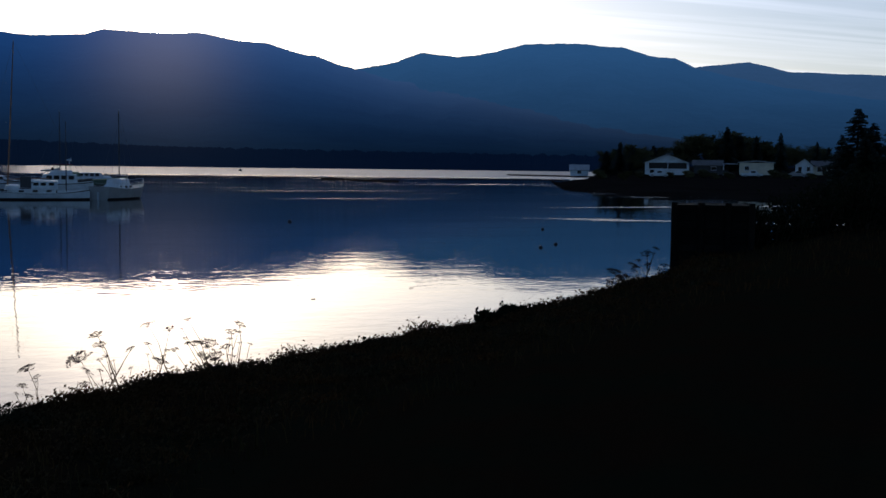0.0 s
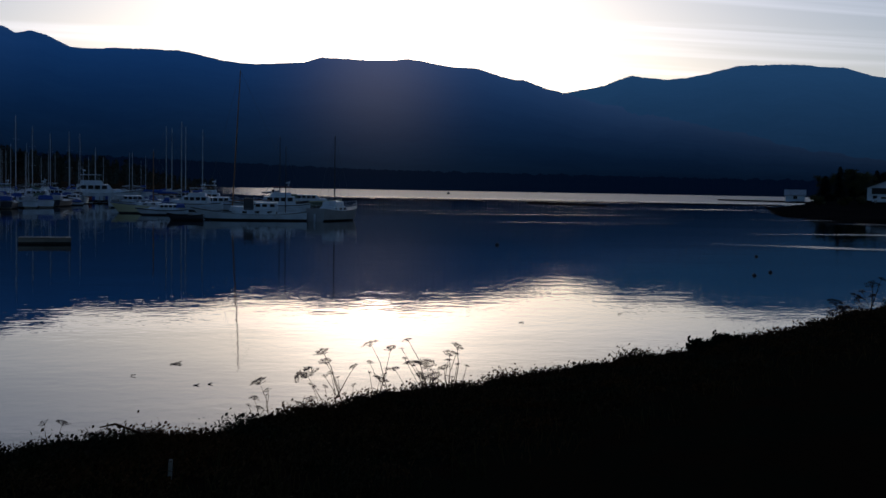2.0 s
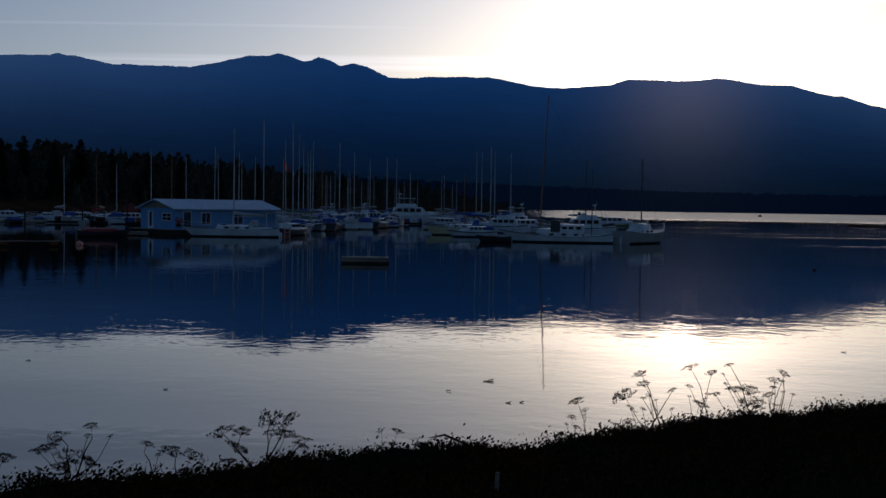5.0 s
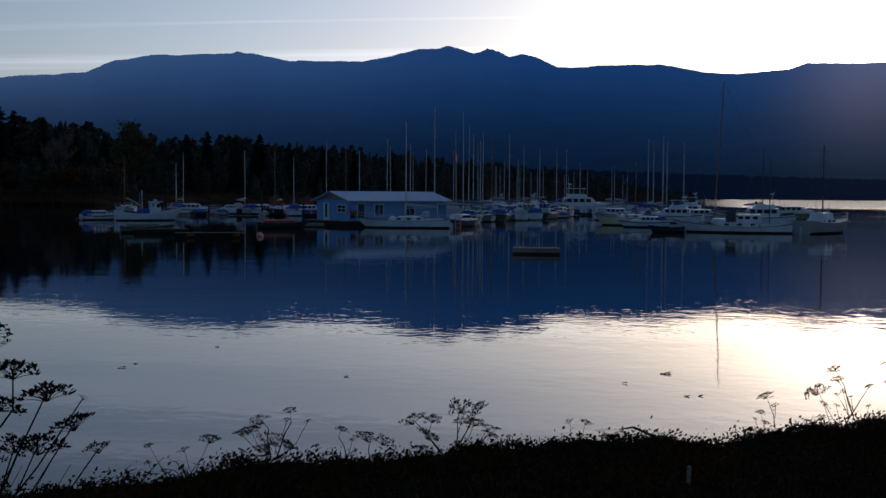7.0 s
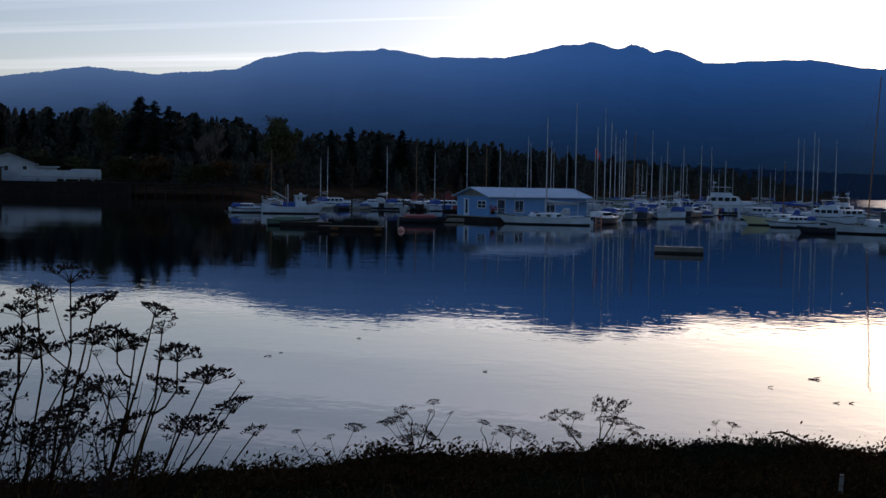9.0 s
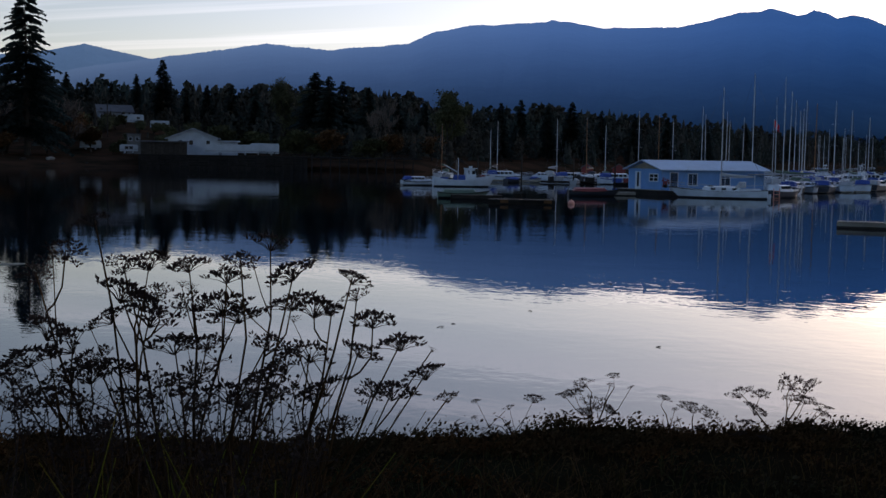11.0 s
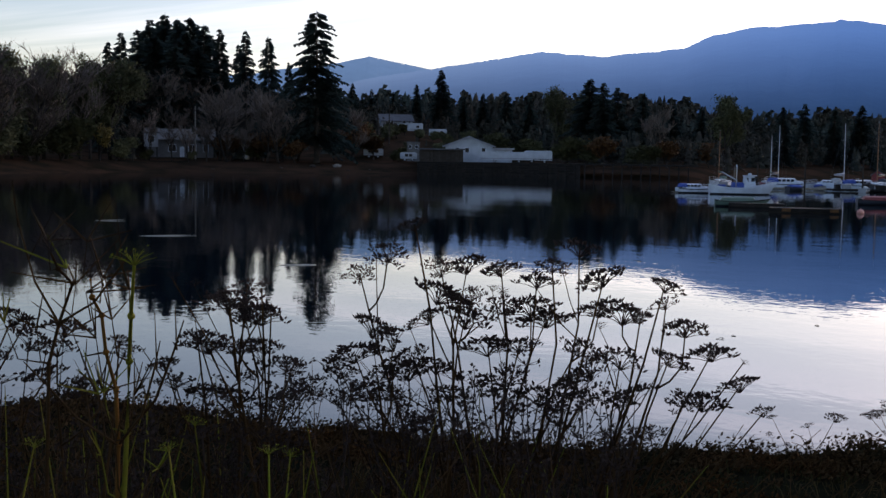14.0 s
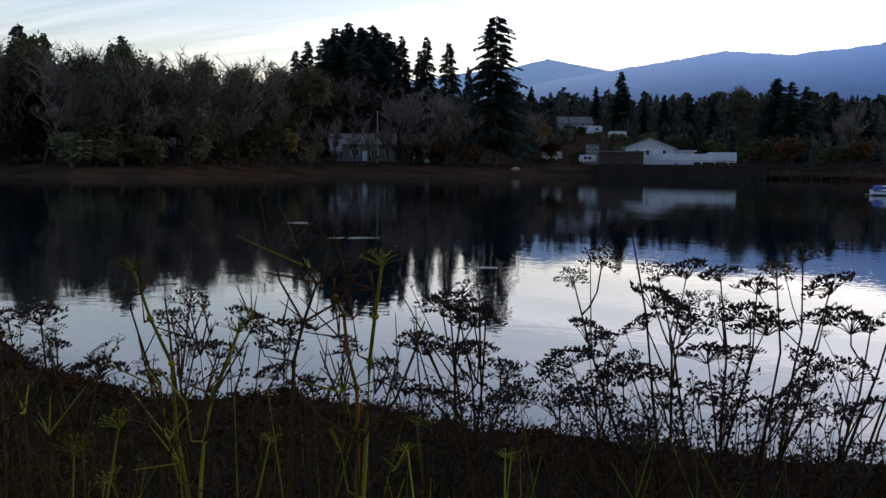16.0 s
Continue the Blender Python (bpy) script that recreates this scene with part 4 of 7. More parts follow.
def gable_roof(w, d, z, rise, over, mat, parent, along="x", thick=0.16):
    """Two slabs that meet at the ridge; along: the ridge's axis."""
    a, c = (w / 2 + over, d / 2 + over) if along == "x" else (d / 2 + over, w / 2 + over)
    drop = rise * over / (c - over)
    b = Build()
    for s in (-1, 1):
        vs = []
        for x in (-a, a):
            vs += [(x, s * c, z - drop), (x, 0, z + rise), (x, 0, z + rise + thick), (x, s * c, z - drop + thick)]
        if along == "y":
            vs = [(y, x, q) for x, y, q in vs]
        b.add(vs, [(0, 1, 2, 3), (7, 6, 5, 4), (0, 4, 5, 1), (3, 2, 6, 7), (0, 3, 7, 4), (1, 5, 6, 2)])
    return part("roof", b, mat, parent)


def gable_walls(w, d, h, rise, mat, parent, along="x"):
    """Four walls, with gables on the two ends of the ridge."""
    if along == "x":
        prof = [(-d / 2, 0), (d / 2, 0), (d / 2, h), (0, h + rise), (-d / 2, h)]
        vs = [(-w / 2, y, z) for y, z in prof] + [(w / 2, y, z) for y, z in prof]
    else:
        prof = [(-w / 2, 0), (w / 2, 0), (w / 2, h), (0, h + rise), (-w / 2, h)]
        vs = [(x, -d / 2, z) for x, z in prof] + [(x, d / 2, z) for x, z in prof]
    fs = [tuple(range(5)), tuple(range(9, 4, -1))] + [(i, i + 5, (i + 1) % 5 + 5, (i + 1) % 5) for i in range(5)]
    return part("wall", Build().add(vs, fs), mat, parent)


def house(name, az, d, z, w, depth, h, rise, wall, roof, label, turn=0, along="x", windows=(), door=None, over=0.5, chimney=None, group=""):
    ob = thing(name, turned(az, d, z, turn), label, "house", group)
    gable_walls(w, depth, h, rise * 0.97, wall, ob, along)
    r = gable_roof(w, depth, h, rise, over, roof, ob, along)
    for x, zz, ww, hh, bars in windows:
        window(ob, x, zz, ww, hh, -depth / 2, None, "window", bars)
    if door is not None:
        dr = part("door", Build().box(door - 0.45, door + 0.45, -depth / 2 - 0.06, -depth / 2 + 0.02, 0.1, 2.15, None, 0.02), M["white_paint"], ob)
        part("door_handle", Build().box(door + 0.3, door + 0.36, -depth / 2 - 0.12, -depth / 2 - 0.05, 1.05, 1.15), M["aluminium"], dr)
    if chimney is not None:
        part("chimney", Build().box(chimney - 0.35, chimney + 0.35, -0.35, 0.35, h + rise * 0.4, h + rise + 0.9, None, 0.03), M["grey_paint"], r)
    return ob


DECK = 3.72          # the wharf deck's height
def west_size(ob, az):
    ob.matrix_world = ob.matrix_world @ Matrix.Diagonal((stretch(az), stretch(az), stretch(az), 1))
    return ob


def cove(az, d):
    return d * stretch(az)


# white house with a veranda wing behind the wharf
wh = house("house", 37.3, cove(37.3, 252), DECK, 10.5, 9, 3.6, 2.0, M["weathered_white"], M["pale_roof"], "white house with a shallow gable and small windows", along="y",
           windows=[(-2.6, 2.1, 0.8, 1.0, 0), (-0.4, 2.1, 0.8, 1.0, 0), (3.2, 2.1, 0.8, 1.0, 0)], over=0.7)
veranda = Build()
veranda.box(5.25, 9.6, -3.6, 4.0, 0, 2.9)
part("wing", veranda, M["weathered_white"], wh)
part("wing_roof", Build().box(5.0, 10.1, -4.3, 4.3, 2.9, 3.15, None, 0.05), M["weathered_white"], wh)
for x in (6.1, 7.5, 8.9):
    window(wh, x, 1.0, 1.0, 1.4, -3.6, None, "wing_window", 0)
# low dark store shed with a flat roof by the water
shed = thing("shed", turned(38.72, cove(38.7, 237), DECK), "low dark timber shed with a flat dark roof", "shed")
part("wall", Build().box(-4.6, 4.6, -3, 3, 0, 2.5), M["bark"], shed)
part("roof", Build().box(-5.0, 5.0, -3.5, 3.5, 2.5, 2.75, None, 0.05), M["shingle"], shed)
west_size(shed, 38.7)
west_size(wh, 37.3)
for x in spread(-4.4, 4.4, 23):
    part("board", Build().box(x - 0.17, x + 0.17, -3.04, -3.0, 0, 2.5), M["bark"], shed)


def trailer(az, d, z, length, h, label, mat, windows=True):
    ob = thing("trailer", turned(az, cove(az, d), z), label, "trailer", "trailers and vans behind the wharf")
    b = Build()
    x, r = length / 2, 0.25
    prof = [(-x, 0.55), (x, 0.55), (x, h - r), (x - r, h), (-x + r, h), (-x, h - r)]
    b.add([(p, -1.2, q) for p, q in prof] + [(p, 1.2, q) for p, q in prof], [(5, 4, 3, 2, 1, 0), (6, 7, 8, 9, 10, 11)] + [(i, (i + 1) % 6, (i + 1) % 6 + 6, i + 6) for i in range(6)])
    part("body", b, mat, ob)
    part("stripe", Build().box(-x + 0.1, x - 0.1, -1.215, -1.2, 0.8, 0.95), M["grey_paint"], ob)
    for wx in spread(-x + 1.4, x - 1.4, max(2, int(length / 2.8))) if windows else ():
        window(ob, wx, h * 0.52, 0.8, 0.55, -1.2, M["aluminium"], "window", 0)
    for wx in (-x * 0.45, x * 0.45):
        wh_ = part("wheel", Build().tube([(wx, -1.15, 0.34), (wx, -0.9, 0.34)], 0.34, 12), M["rubber"], ob)
        part("rim", Build().tube([(wx, -1.17, 0.34), (wx, -1.14, 0.34)], 0.18, 10), M["aluminium"], wh_)
    return west_size(ob, az)


trailer(35.35, 243, DECK, 11.6, 2.3, "long white trailer parked beside the white house", M["weathered_white"], False)
trailer(33.75, 248, DECK, 6.2, 2.7, "white delivery van parked on the wharf road", M["weathered_white"], False)
trailer(40.4, 238, DECK, 3.6, 1.9, "small white trailer behind the wharf", M["weathered_white"])
trailer(42.2, 240, west_z(42.2, cove(42.2, 240)), 4.2, 2.1, "pale grey trailer parked under the trees", M["weathered_white"])
trailer(40.3, 300, west_z(40.3, cove(40.3, 300)), 6.6, 2.5, "white caravan on the hillside terrace", M["weathered_white"])
trailer(38.9, 300, west_z(38.9, cove(38.9, 300)), 4.8, 2.3, "white caravan on the hillside terrace", M["weathered_white"])
west_size(house("house", 41.1, cove(41.1, 322), west_z(41.1, cove(41.1, 322)), 9, 7, 2.6, 1.8, M["grey_paint"], M["shingle"], "grey hillside house with a dark roof", turn=10, windows=[(-2, 1, 1.2, 1.2, 1), (2, 1, 1.2, 1.2, 1)]), 41.1)
west_size(house("house", 30.2, cove(30.2, 320), west_z(30.2, cove(30.2, 320)) + 5, 7, 6, 2.8, 1.8, M["cream_paint"], M["shingle"], "small pale house among the trees on the hill", turn=-10, windows=[(0, 1, 1.2, 1.2, 1)]), 30.2)
west_size(house("house", 51.9, cove(51.9, 232), west_z(51.9, cove(51.9, 232)), 13, 9, 3.6, 2.0, M["old_timber"], M["old_timber"], "weathered grey beach house with a dull grey roof",
      windows=[(-1.5, 1.2, 1.4, 1.3, 1), (2.4, 1.2, 1.4, 1.3, 1), (5, 1.2, 0.9, 1.3, 0)], door=0.4, chimney=3), 51.9)
an = thing("annexe", turned(53.3, cove(53.3, 224), west_z(53.3, cove(53.3, 224))), "pale upper annexe of the grey beach house on posts", "house")
part("wall", Build().box(-1.3, 1.3, -1.5, 1.5, 2.4, 5.0), M["pale_roof"], an)
part("roof", Build().box(-1.6, 1.6, -1.8, 1.8, 5.0, 5.2), M["shingle"], an)
for x in (-1.1, 1.1):
    for y in (-1.3, 1.3):
        part("post", Build().box(x - 0.1, x + 0.1, y - 0.1, y + 0.1, -0.3, 2.4), M["timber"], an)
window(an, 0, 3.3, 1.2, 1.1, -1.5)
west_size(an, 53.3)
west_size(house("cabin", 48.9, cove(48.9, 222), west_z(48.9, cove(48.9, 222)), 3.2, 4, 2.3, 1.0, M["cream_paint"], M["shingle"], "small cream cabin between the shrubs", windows=[(-0.7, 0.9, 0.7, 0.9, 0)], door=0.8, along="y"), 48.9)
west_size(house("house", 62.2, cove(62.2, 232), west_z(62.2, cove(62.2, 232)), 8, 7, 2.8, 1.6, M["dark_paint"], M["shingle"], "dark house hidden among bare trees", windows=[(-2, 1, 1.2, 1.1, 1), (1.5, 1, 1.2, 1.1, 1)]), 62.2)


def utility_pole(az, d, h, wood="bark"):
    ob = thing("utility_pole", turned(az, cove(az, d), west_z(az, cove(az, d)) - 0.3, 20), "weathered wooden utility pole with a crossarm", "utility pole", "utility poles")
    part("pole", Build().tube([(0, 0, 0), (0, 0, h)], [0.16, 0.11], 8), M[wood], ob)
    part("crossarm", Build().box(-1.0, 1.0, -0.18, -0.07, h - 0.9, h - 0.75), M["timber"], ob)
    for x in (-0.9, 0.5, 0.9):
        part("insulator", Build().tube([(x, -0.12, h - 0.75), (x, -0.12, h - 0.58)], [0.05, 0.03], 6), M["glass"], ob)
    west_size(ob, az)


utility_pole(51.15, 222, 10.5, "pale_timber")
utility_pole(41.4, 262, 9.5)
utility_pole(42.0, 296, 11)

store = thing("store_building", turned(40.16, 352, DECK), "small pale two-storey store with a flat roof", "building")
part("wall", Build().box(-2.0, 2.0, -2, 2, 0, 5.9), M["old_timber"], store)
part("roof", Build().box(-2.2, 2.2, -2.2, 2.2, 5.9, 6.1), M["shingle"], store)
for x in (-1.0, 1.0):
    window(store, x, 4.0, 0.8, 1.0, -2.0, None, "window", 0)

# the wharf: a plank bulkhead, its piles and the trestle walk
wharf = structure("wharf_bulkhead", grid(spread(39.95, 31.6, 30), [0, 1, 2, 3, 4], lambda a, u: at(a, knots(SHORE_W, a) - 4 + (36 if u > 2 else 0), (-0.6, 3.5, DECK, DECK, 1.0)[u])), M["timber"],
                  "dark timber wharf bulkhead along the shore", category="wharf")
structure("wharf_trestle", grid(spread(31.6, 26.0, 24), [0, 1, 2, 3], lambda a, u: at(a, knots(SHORE_W, a) - 4 + (12 if u > 1 else 0), (3.25, DECK, DECK, 3.25)[u])), M["timber"],
          "dark timber trestle deck on piles along the shore", category="wharf")
plank = Build().box(-1.45, 1.45, -0.05, 0.05, -0.14, 0.14, None, 0.01).mesh("plank", M["timber"])
pile = Build().tube([(0, 0, -1.5), (0, 0, 3.4), (0, 0, 3.5)], [0.2, 0.18, 0.12], 8).mesh("pile", M["timber"])
wr = random.Random(3)
for i, az in enumerate(spread(39.85, 26.2, 30)):
    p = at(az, knots(SHORE_W, az) - 4.4, 0)
    ob = new("pile", pile); ob.matrix_world = pose(p.x, p.y, wr.uniform(-0.5, 0.3), wr.uniform(-1, 1), wr.uniform(-1, 1), 0); ob.parent = wharf
    for z in (0.9, 1.6, 2.3, 3.0, 3.5) if az > 31.9 else (3.5,):
        q = at(az - 0.24, knots(SHORE_W, az - 0.24) - 4.25, z)
        ob = new("plank", plank); ob.matrix_world = pose(q.x, q.y, q.z, 0, wr.uniform(-0.6, 0.6), az); ob.parent = wharf
rail = thing("wharf_railing", pose(0, 0, 0), "dark timber railing along the wharf edge", "railing")
for az in spread(34, 26.2, 22):
    p = at(az, knots(SHORE_W, az) - 3.6, DECK)
    part("post", Build().box(p.x - 0.07, p.x + 0.07, p.y - 0.07, p.y + 0.07, DECK, DECK + 1.05), M["timber"], rail)
for z in (DECK + 0.5, DECK + 1.0):
    part("rail", Build().tube([at(a, knots(SHORE_W, a) - 3.6, z) for a in spread(34, 26.2, 22)], 0.05, 5), M["timber"], rail)

# rocks and a driftwood log on the western beach
def rock(az, d, r, seed, label="weathered grey boulder on the beach"):
    rng = random.Random(seed)
    b = Build().blob((0, 0, r * 0.35), (r * 1.3, r, r * 0.75), rng, 5, 9, 0.18)
    ob = new("boulder", b.mesh("boulder", M["pale_timber"] if seed == 1 else M["bark"]))
    p = at(az, d)
    ob.matrix_world = pose(p.x, p.y, west_z(az, d) - 0.1, 0, 0, seed * 40)
    tagged(ob, label, "boulder", "beach boulders")


for i, (az, dd, r) in enumerate([(44.06, 15, 1.0), (43.5, 5, 0.4), (46.9, 11, 0.5), (42.4, 8, 0.4), (45.3, 14, 0.8), (50.3, 6, 0.4)]):
    rock(az, knots(SHORE_W, az) + dd, r, i + 1)

# houses on the eastern spit
eh = house("house", -37.6, 288, east_z(-37.6, 288), 10.8, 9, 3.0, 2.2, M["white_paint"], M["shingle"], "white gabled waterfront house with a wide dark porch", along="y", over=0.6)
# flat dark panel on the wall puts in the shade under the porch
part("porch_shade_panel", Build().box(-4.4, 4.8, -4.56, -4.5, 1.5, 3.0), M["rubber"], eh)
for x in (-4.5, 0.2, 4.9):
    part("porch_post", Build().box(x - 0.08, x + 0.08, -4.66, -4.56, 1.5, 3.0), M["white_paint"], eh)
part("porch_rail", Build().box(-4.5, 4.9, -4.64, -4.57, 1.44, 1.54), M["white_paint"], eh)
window(eh, -3.6, 0.4, 1.0, 0.8, -4.5, None, "window", 0)
house("house", -39.6, 300, east_z(-39.6, 300), 7, 6, 2.2, 1.2, M["dark_paint"], M["shingle"], "low dark house with a shingle roof", windows=[(1.5, 0.9, 1.2, 0.9, 1)])
bx = thing("house", turned(-41.95, 290, east_z(-41.95, 290)), "low cream flat-roofed cottage beside a carport", "house")
part("wall", Build().box(-4.1, 4.1, -3, 3, 0, 3.0), M["cream_paint"], bx)
part("roof", Build().add([(-4.5, -3.5, 2.95), (0, -3.5, 3.35), (4.5, -3.5, 2.95), (-4.5, 3.5, 2.95), (0, 3.5, 3.35), (4.5, 3.5, 2.95), (-4.5, -3.5, 3.15), (0, -3.5, 3.55), (4.5, -3.5, 3.15), (-4.5, 3.5, 3.15), (0, 3.5, 3.55), (4.5, 3.5, 3.15)],
                         [(0, 1, 7, 6), (1, 2, 8, 7), (6, 7, 10, 9), (7, 8, 11, 10), (3, 0, 6, 9), (2, 5, 11, 8), (4, 3, 9, 10), (5, 4, 10, 11), (0, 3, 4, 1), (1, 4, 5, 2)]), M["pale_roof"], bx)
window(bx, -2.3, 1.1, 1.0, 1.0, -3)
part("carport_roof", Build().box(-8.2, -4.5, -2.8, 2.8, 2.55, 2.75), M["pale_roof"], bx)
for x, y in ((-8.0, -2.6), (-8.0, 2.6)):
    part("carport_post", Build().box(x - 0.07, x + 0.07, y - 0.07, y + 0.07, -0.3, 2.55), M["white_paint"], bx)
house("house", -44.2, 292, east_z(-44.2, 292), 4.2, 6, 2.4, 1.5, M["white_paint"], M["shingle"], "white gabled cottage with dark windows", along="y", windows=[(-1.0, 0.9, 0.8, 1.0, 0), (1.0, 0.9, 0.8, 1.0, 0)])
house("house", -45.3, 296, east_z(-45.3, 296), 7.5, 6, 2.3, 1.1, M["cream_paint"], M["shingle"], "low cream cottage with a wide dark window", windows=[(-1.5, 0.8, 2.0, 1.2, 1)], door=2.2)
house("house", -33.2, 444, 0.35, 7, 6, 2.6, 1.8, M["white_paint"], M["pale_roof"], "small pale house far out on the spit", windows=[(0, 1, 1.4, 1.2, 1)])


def car(az, d, label, mat, pickup=False, turn=0):
    ob = thing("pickup_truck" if pickup else "car", turned(az, d, east_z(az, d), turn), label, "car", "cars parked on the spit")
    prof = [(-2.5, 0.4), (2.5, 0.4), (2.55, 0.85), (1.5, 1.0), (0.9, 1.65), (-0.4, 1.7), (-0.75, 1.05), (-2.55, 1.05)] if pickup else [(-2.2, 0.35), (2.2, 0.35), (2.25, 0.8), (1.3, 0.95), (0.7, 1.4), (-1.0, 1.42), (-1.7, 0.98), (-2.25, 0.9)]
    n = len(prof)
    b = Build().add([(x, -0.85, z) for x, z in prof] + [(x, 0.85, z) for x, z in prof], [tuple(range(n - 1, -1, -1)), tuple(range(n, 2 * n))] + [(i, (i + 1) % n, (i + 1) % n + n, i + n) for i in range(n)])
    part("body", b, mat, ob)
    part("side_window", Build().box(-0.3, 0.8, -0.87, -0.85, 1.1, 1.5), M["glass"], ob)
    for x in (-1.5, 1.5):
        w = part("wheel", Build().tube([(x, -0.88, 0.34), (x, -0.62, 0.34)], 0.34, 12), M["rubber"], ob)
        part("rim", Build().tube([(x, -0.9, 0.34), (x, -0.87, 0.34)], 0.19, 10), M["aluminium"], w)
    part("headlight", Build().box(2.5, 2.57, -0.8, -0.5, 0.62, 0.78), M["glass"], ob)


car(-41.75, 276, "white pickup truck parked beside the cream cottage", M["white_paint"], True)
car(-37.2, 274, "white car parked below the gabled house", M["white_paint"])
car(-43.9, 276, "pale car parked on the gravel", M["grey_paint"])
car(-40.4, 288, "dark car under the carport roof", M["dark_paint"])

for az, d, h in [(-34.5, 268, 2.2), (-35.4, 262, 2.0), (-36.2, 270, 1.8), (-37.9, 270, 1.3), (-38.7, 268, 1.8), (-39.4, 272, 2.0), (-40.1, 270, 1.5), (-40.8, 268, 1.6), (-42.9, 268, 2.0), (-43.4, 266, 1.5), (-44.7, 268, 1.4), (-45.6, 264, 1.9)]:
    leafy("hedge_shrub", SHRUB, az, d, h, "low dark shrub in front of the spit houses", "shrubs on the spit", 1.6, 4.0, east_z)

# dark timber bulkhead at the near shore
bulk = thing("timber_bulkhead", turned(-40.1, 35.2, 0, 0), "dark weathered timber bulkhead at the water's edge", "bulkhead")
part("core", Build().box(-1.15, 1.25, 0.1, 3.0, -0.5, 2.85), M["darker_timber"], bulk)
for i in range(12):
    part("plank", Build().box(-1.2, 1.3, 0.0, 0.1, 0.0 + i * 0.24, 0.225 + i * 0.24, None, 0.01), M["darker_timber"], bulk)
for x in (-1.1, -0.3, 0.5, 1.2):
    part("post", Build().tube([(x, -0.08, -0.5), (x, -0.08, 2.95)], 0.1, 8), M["darker_timber"], bulk)
# ---- boats ----
def hull_build(L, B, free, draft=0.25, stern=0.75, sheer=0.35, rake=0.12, n=13):
    """A lofted open-topped hull with its bow at +x: outer skin, gunwale and inner skin."""
    b, low = Build(), Build()
    rows = []
    for i in range(n):
        u = i / (n - 1)
        x = -L / 2 + L * u
        half = B / 2 * (stern + (1 - stern) * math.sin(min(u / 0.45, 1) * math.pi / 2)) * (1 if u < 0.5 else math.cos(((u - 0.5) / 0.5) ** 1.7 * math.pi / 2) * 0.985 + 0.015)
        top = free * (1 + sheer * (2 * u - 0.85) ** 2)
        row = []
        for k, (s, z) in enumerate(((0.0, -draft), (0.62, -draft * 0.7), (0.88, 0.17), (0.94, top * 0.5), (1.0, top))):
            xx = x + rake * L * (z + draft) / (top + draft) * (u ** 4) - rake * 0.4 * L * (1 - (z + draft) / (top + draft)) * (u ** 6)
            row.append((xx, half * s, z))
        rows.append(row)
    m = 5
    for side in (1, -1):
        k0 = len(b.v)
        for row in rows:
            b.v += [(x, side * y, z) for x, y, z in row]
        for i in range(n - 1):
            for k in range(m - 1):
                a = k0 + i * m + k
                f = (a, a + 1, a + m + 1, a + m)
                (b.f if k > 1 else low.f).append(f if side < 0 else f[::-1])
        low.v = list(b.v)
    # transom
    k0 = len(b.v)
    b.v += [(x, y, z) for x, y, z in rows[0]] + [(x, -y, z) for x, y, z in reversed(rows[0])]
    b.f.append(tuple(range(k0, k0 + 2 * m)))
    deck = [(r[-1][0], r[-1][1] * 0.97, r[-1][2] - 0.06) for r in rows]
    low.v = list(b.v)
    b.low = low
    return b, deck


def deck_build(deck):
    b = Build()
    n = len(deck)
    b.v += [(x, y, z) for x, y, z in deck] + [(x, -y, z) for x, y, z in deck]
    b.f += [(i, n + i, n + i + 1, i + 1) for i in range(n - 1)]
    return b


def band_build(deck, z0, z1, out):
    """A strake that follows the gunwale."""
    b = Build()
    for s in (1, -1):
        k = len(b.v)
        for x, y, z in deck:
            b.v += [(x, s * (y + out), z + z0), (x, s * (y + out), z + z1), (x, s * (y - 0.04), z + z1)]
        for i in range(len(deck) - 1):
            a = k + i * 3
            b.f += [(a, a + 1, a + 4, a + 3), (a + 1, a + 2, a + 5, a + 4)]
    return b


def cabin_build(x0, x1, w0, w1, z0, h, slope_f=0.35, slope_a=0.1, crown=0.08):
    """A coachroof that narrows forwards (x1), with raked ends and a cambered top."""
    f = [(x0, -w0 / 2, z0), (x1, -w1 / 2, z0), (x1, w1 / 2, z0), (x0, w0 / 2, z0)]
    t0, t1 = w0 / 2 * 0.88, w1 / 2 * 0.86
    t = [(x0 + slope_a, -t0, z0 + h), (x1 - slope_f, -t1, z0 + h), (x1 - slope_f, t1, z0 + h), (x0 + slope_a, t0, z0 + h), (x0 + slope_a, 0, z0 + h + crown), (x1 - slope_f, 0, z0 + h + crown)]
    return Build().add(f + t, [(3, 2, 1, 0), (0, 1, 5, 4), (1, 2, 6, 9, 5), (2, 3, 7, 6), (3, 0, 4, 8, 7), (4, 5, 9, 8), (8, 9, 6, 7)])


def side_ports(parent, xs, y, z, w=0.5, h=0.22, name="porthole"):
    for x in xs:
        for s in (-1, 1):
            part(name, Build().box(x - w / 2, x + w / 2, s * y - 0.03, s * y + 0.03, z, z + h, None, 0.01), M["glass"], parent)


def rail_parts(parent, deck, h=0.6, step=2):
    b = Build()
    for s in (1, -1):
        pts = [Vector((x, s * y * 0.97, z + h)) for x, y, z in deck]
        b.tube(pts, 0.013, 4)
        b.tube([p - Vector((0, 0, h * 0.5)) for p in pts], 0.009, 4)
        for p in pts[::step]:
            b.tube([p, p - Vector((0, 0, h))], 0.014, 4)
    part("guard_rail", b, M["aluminium"], parent)


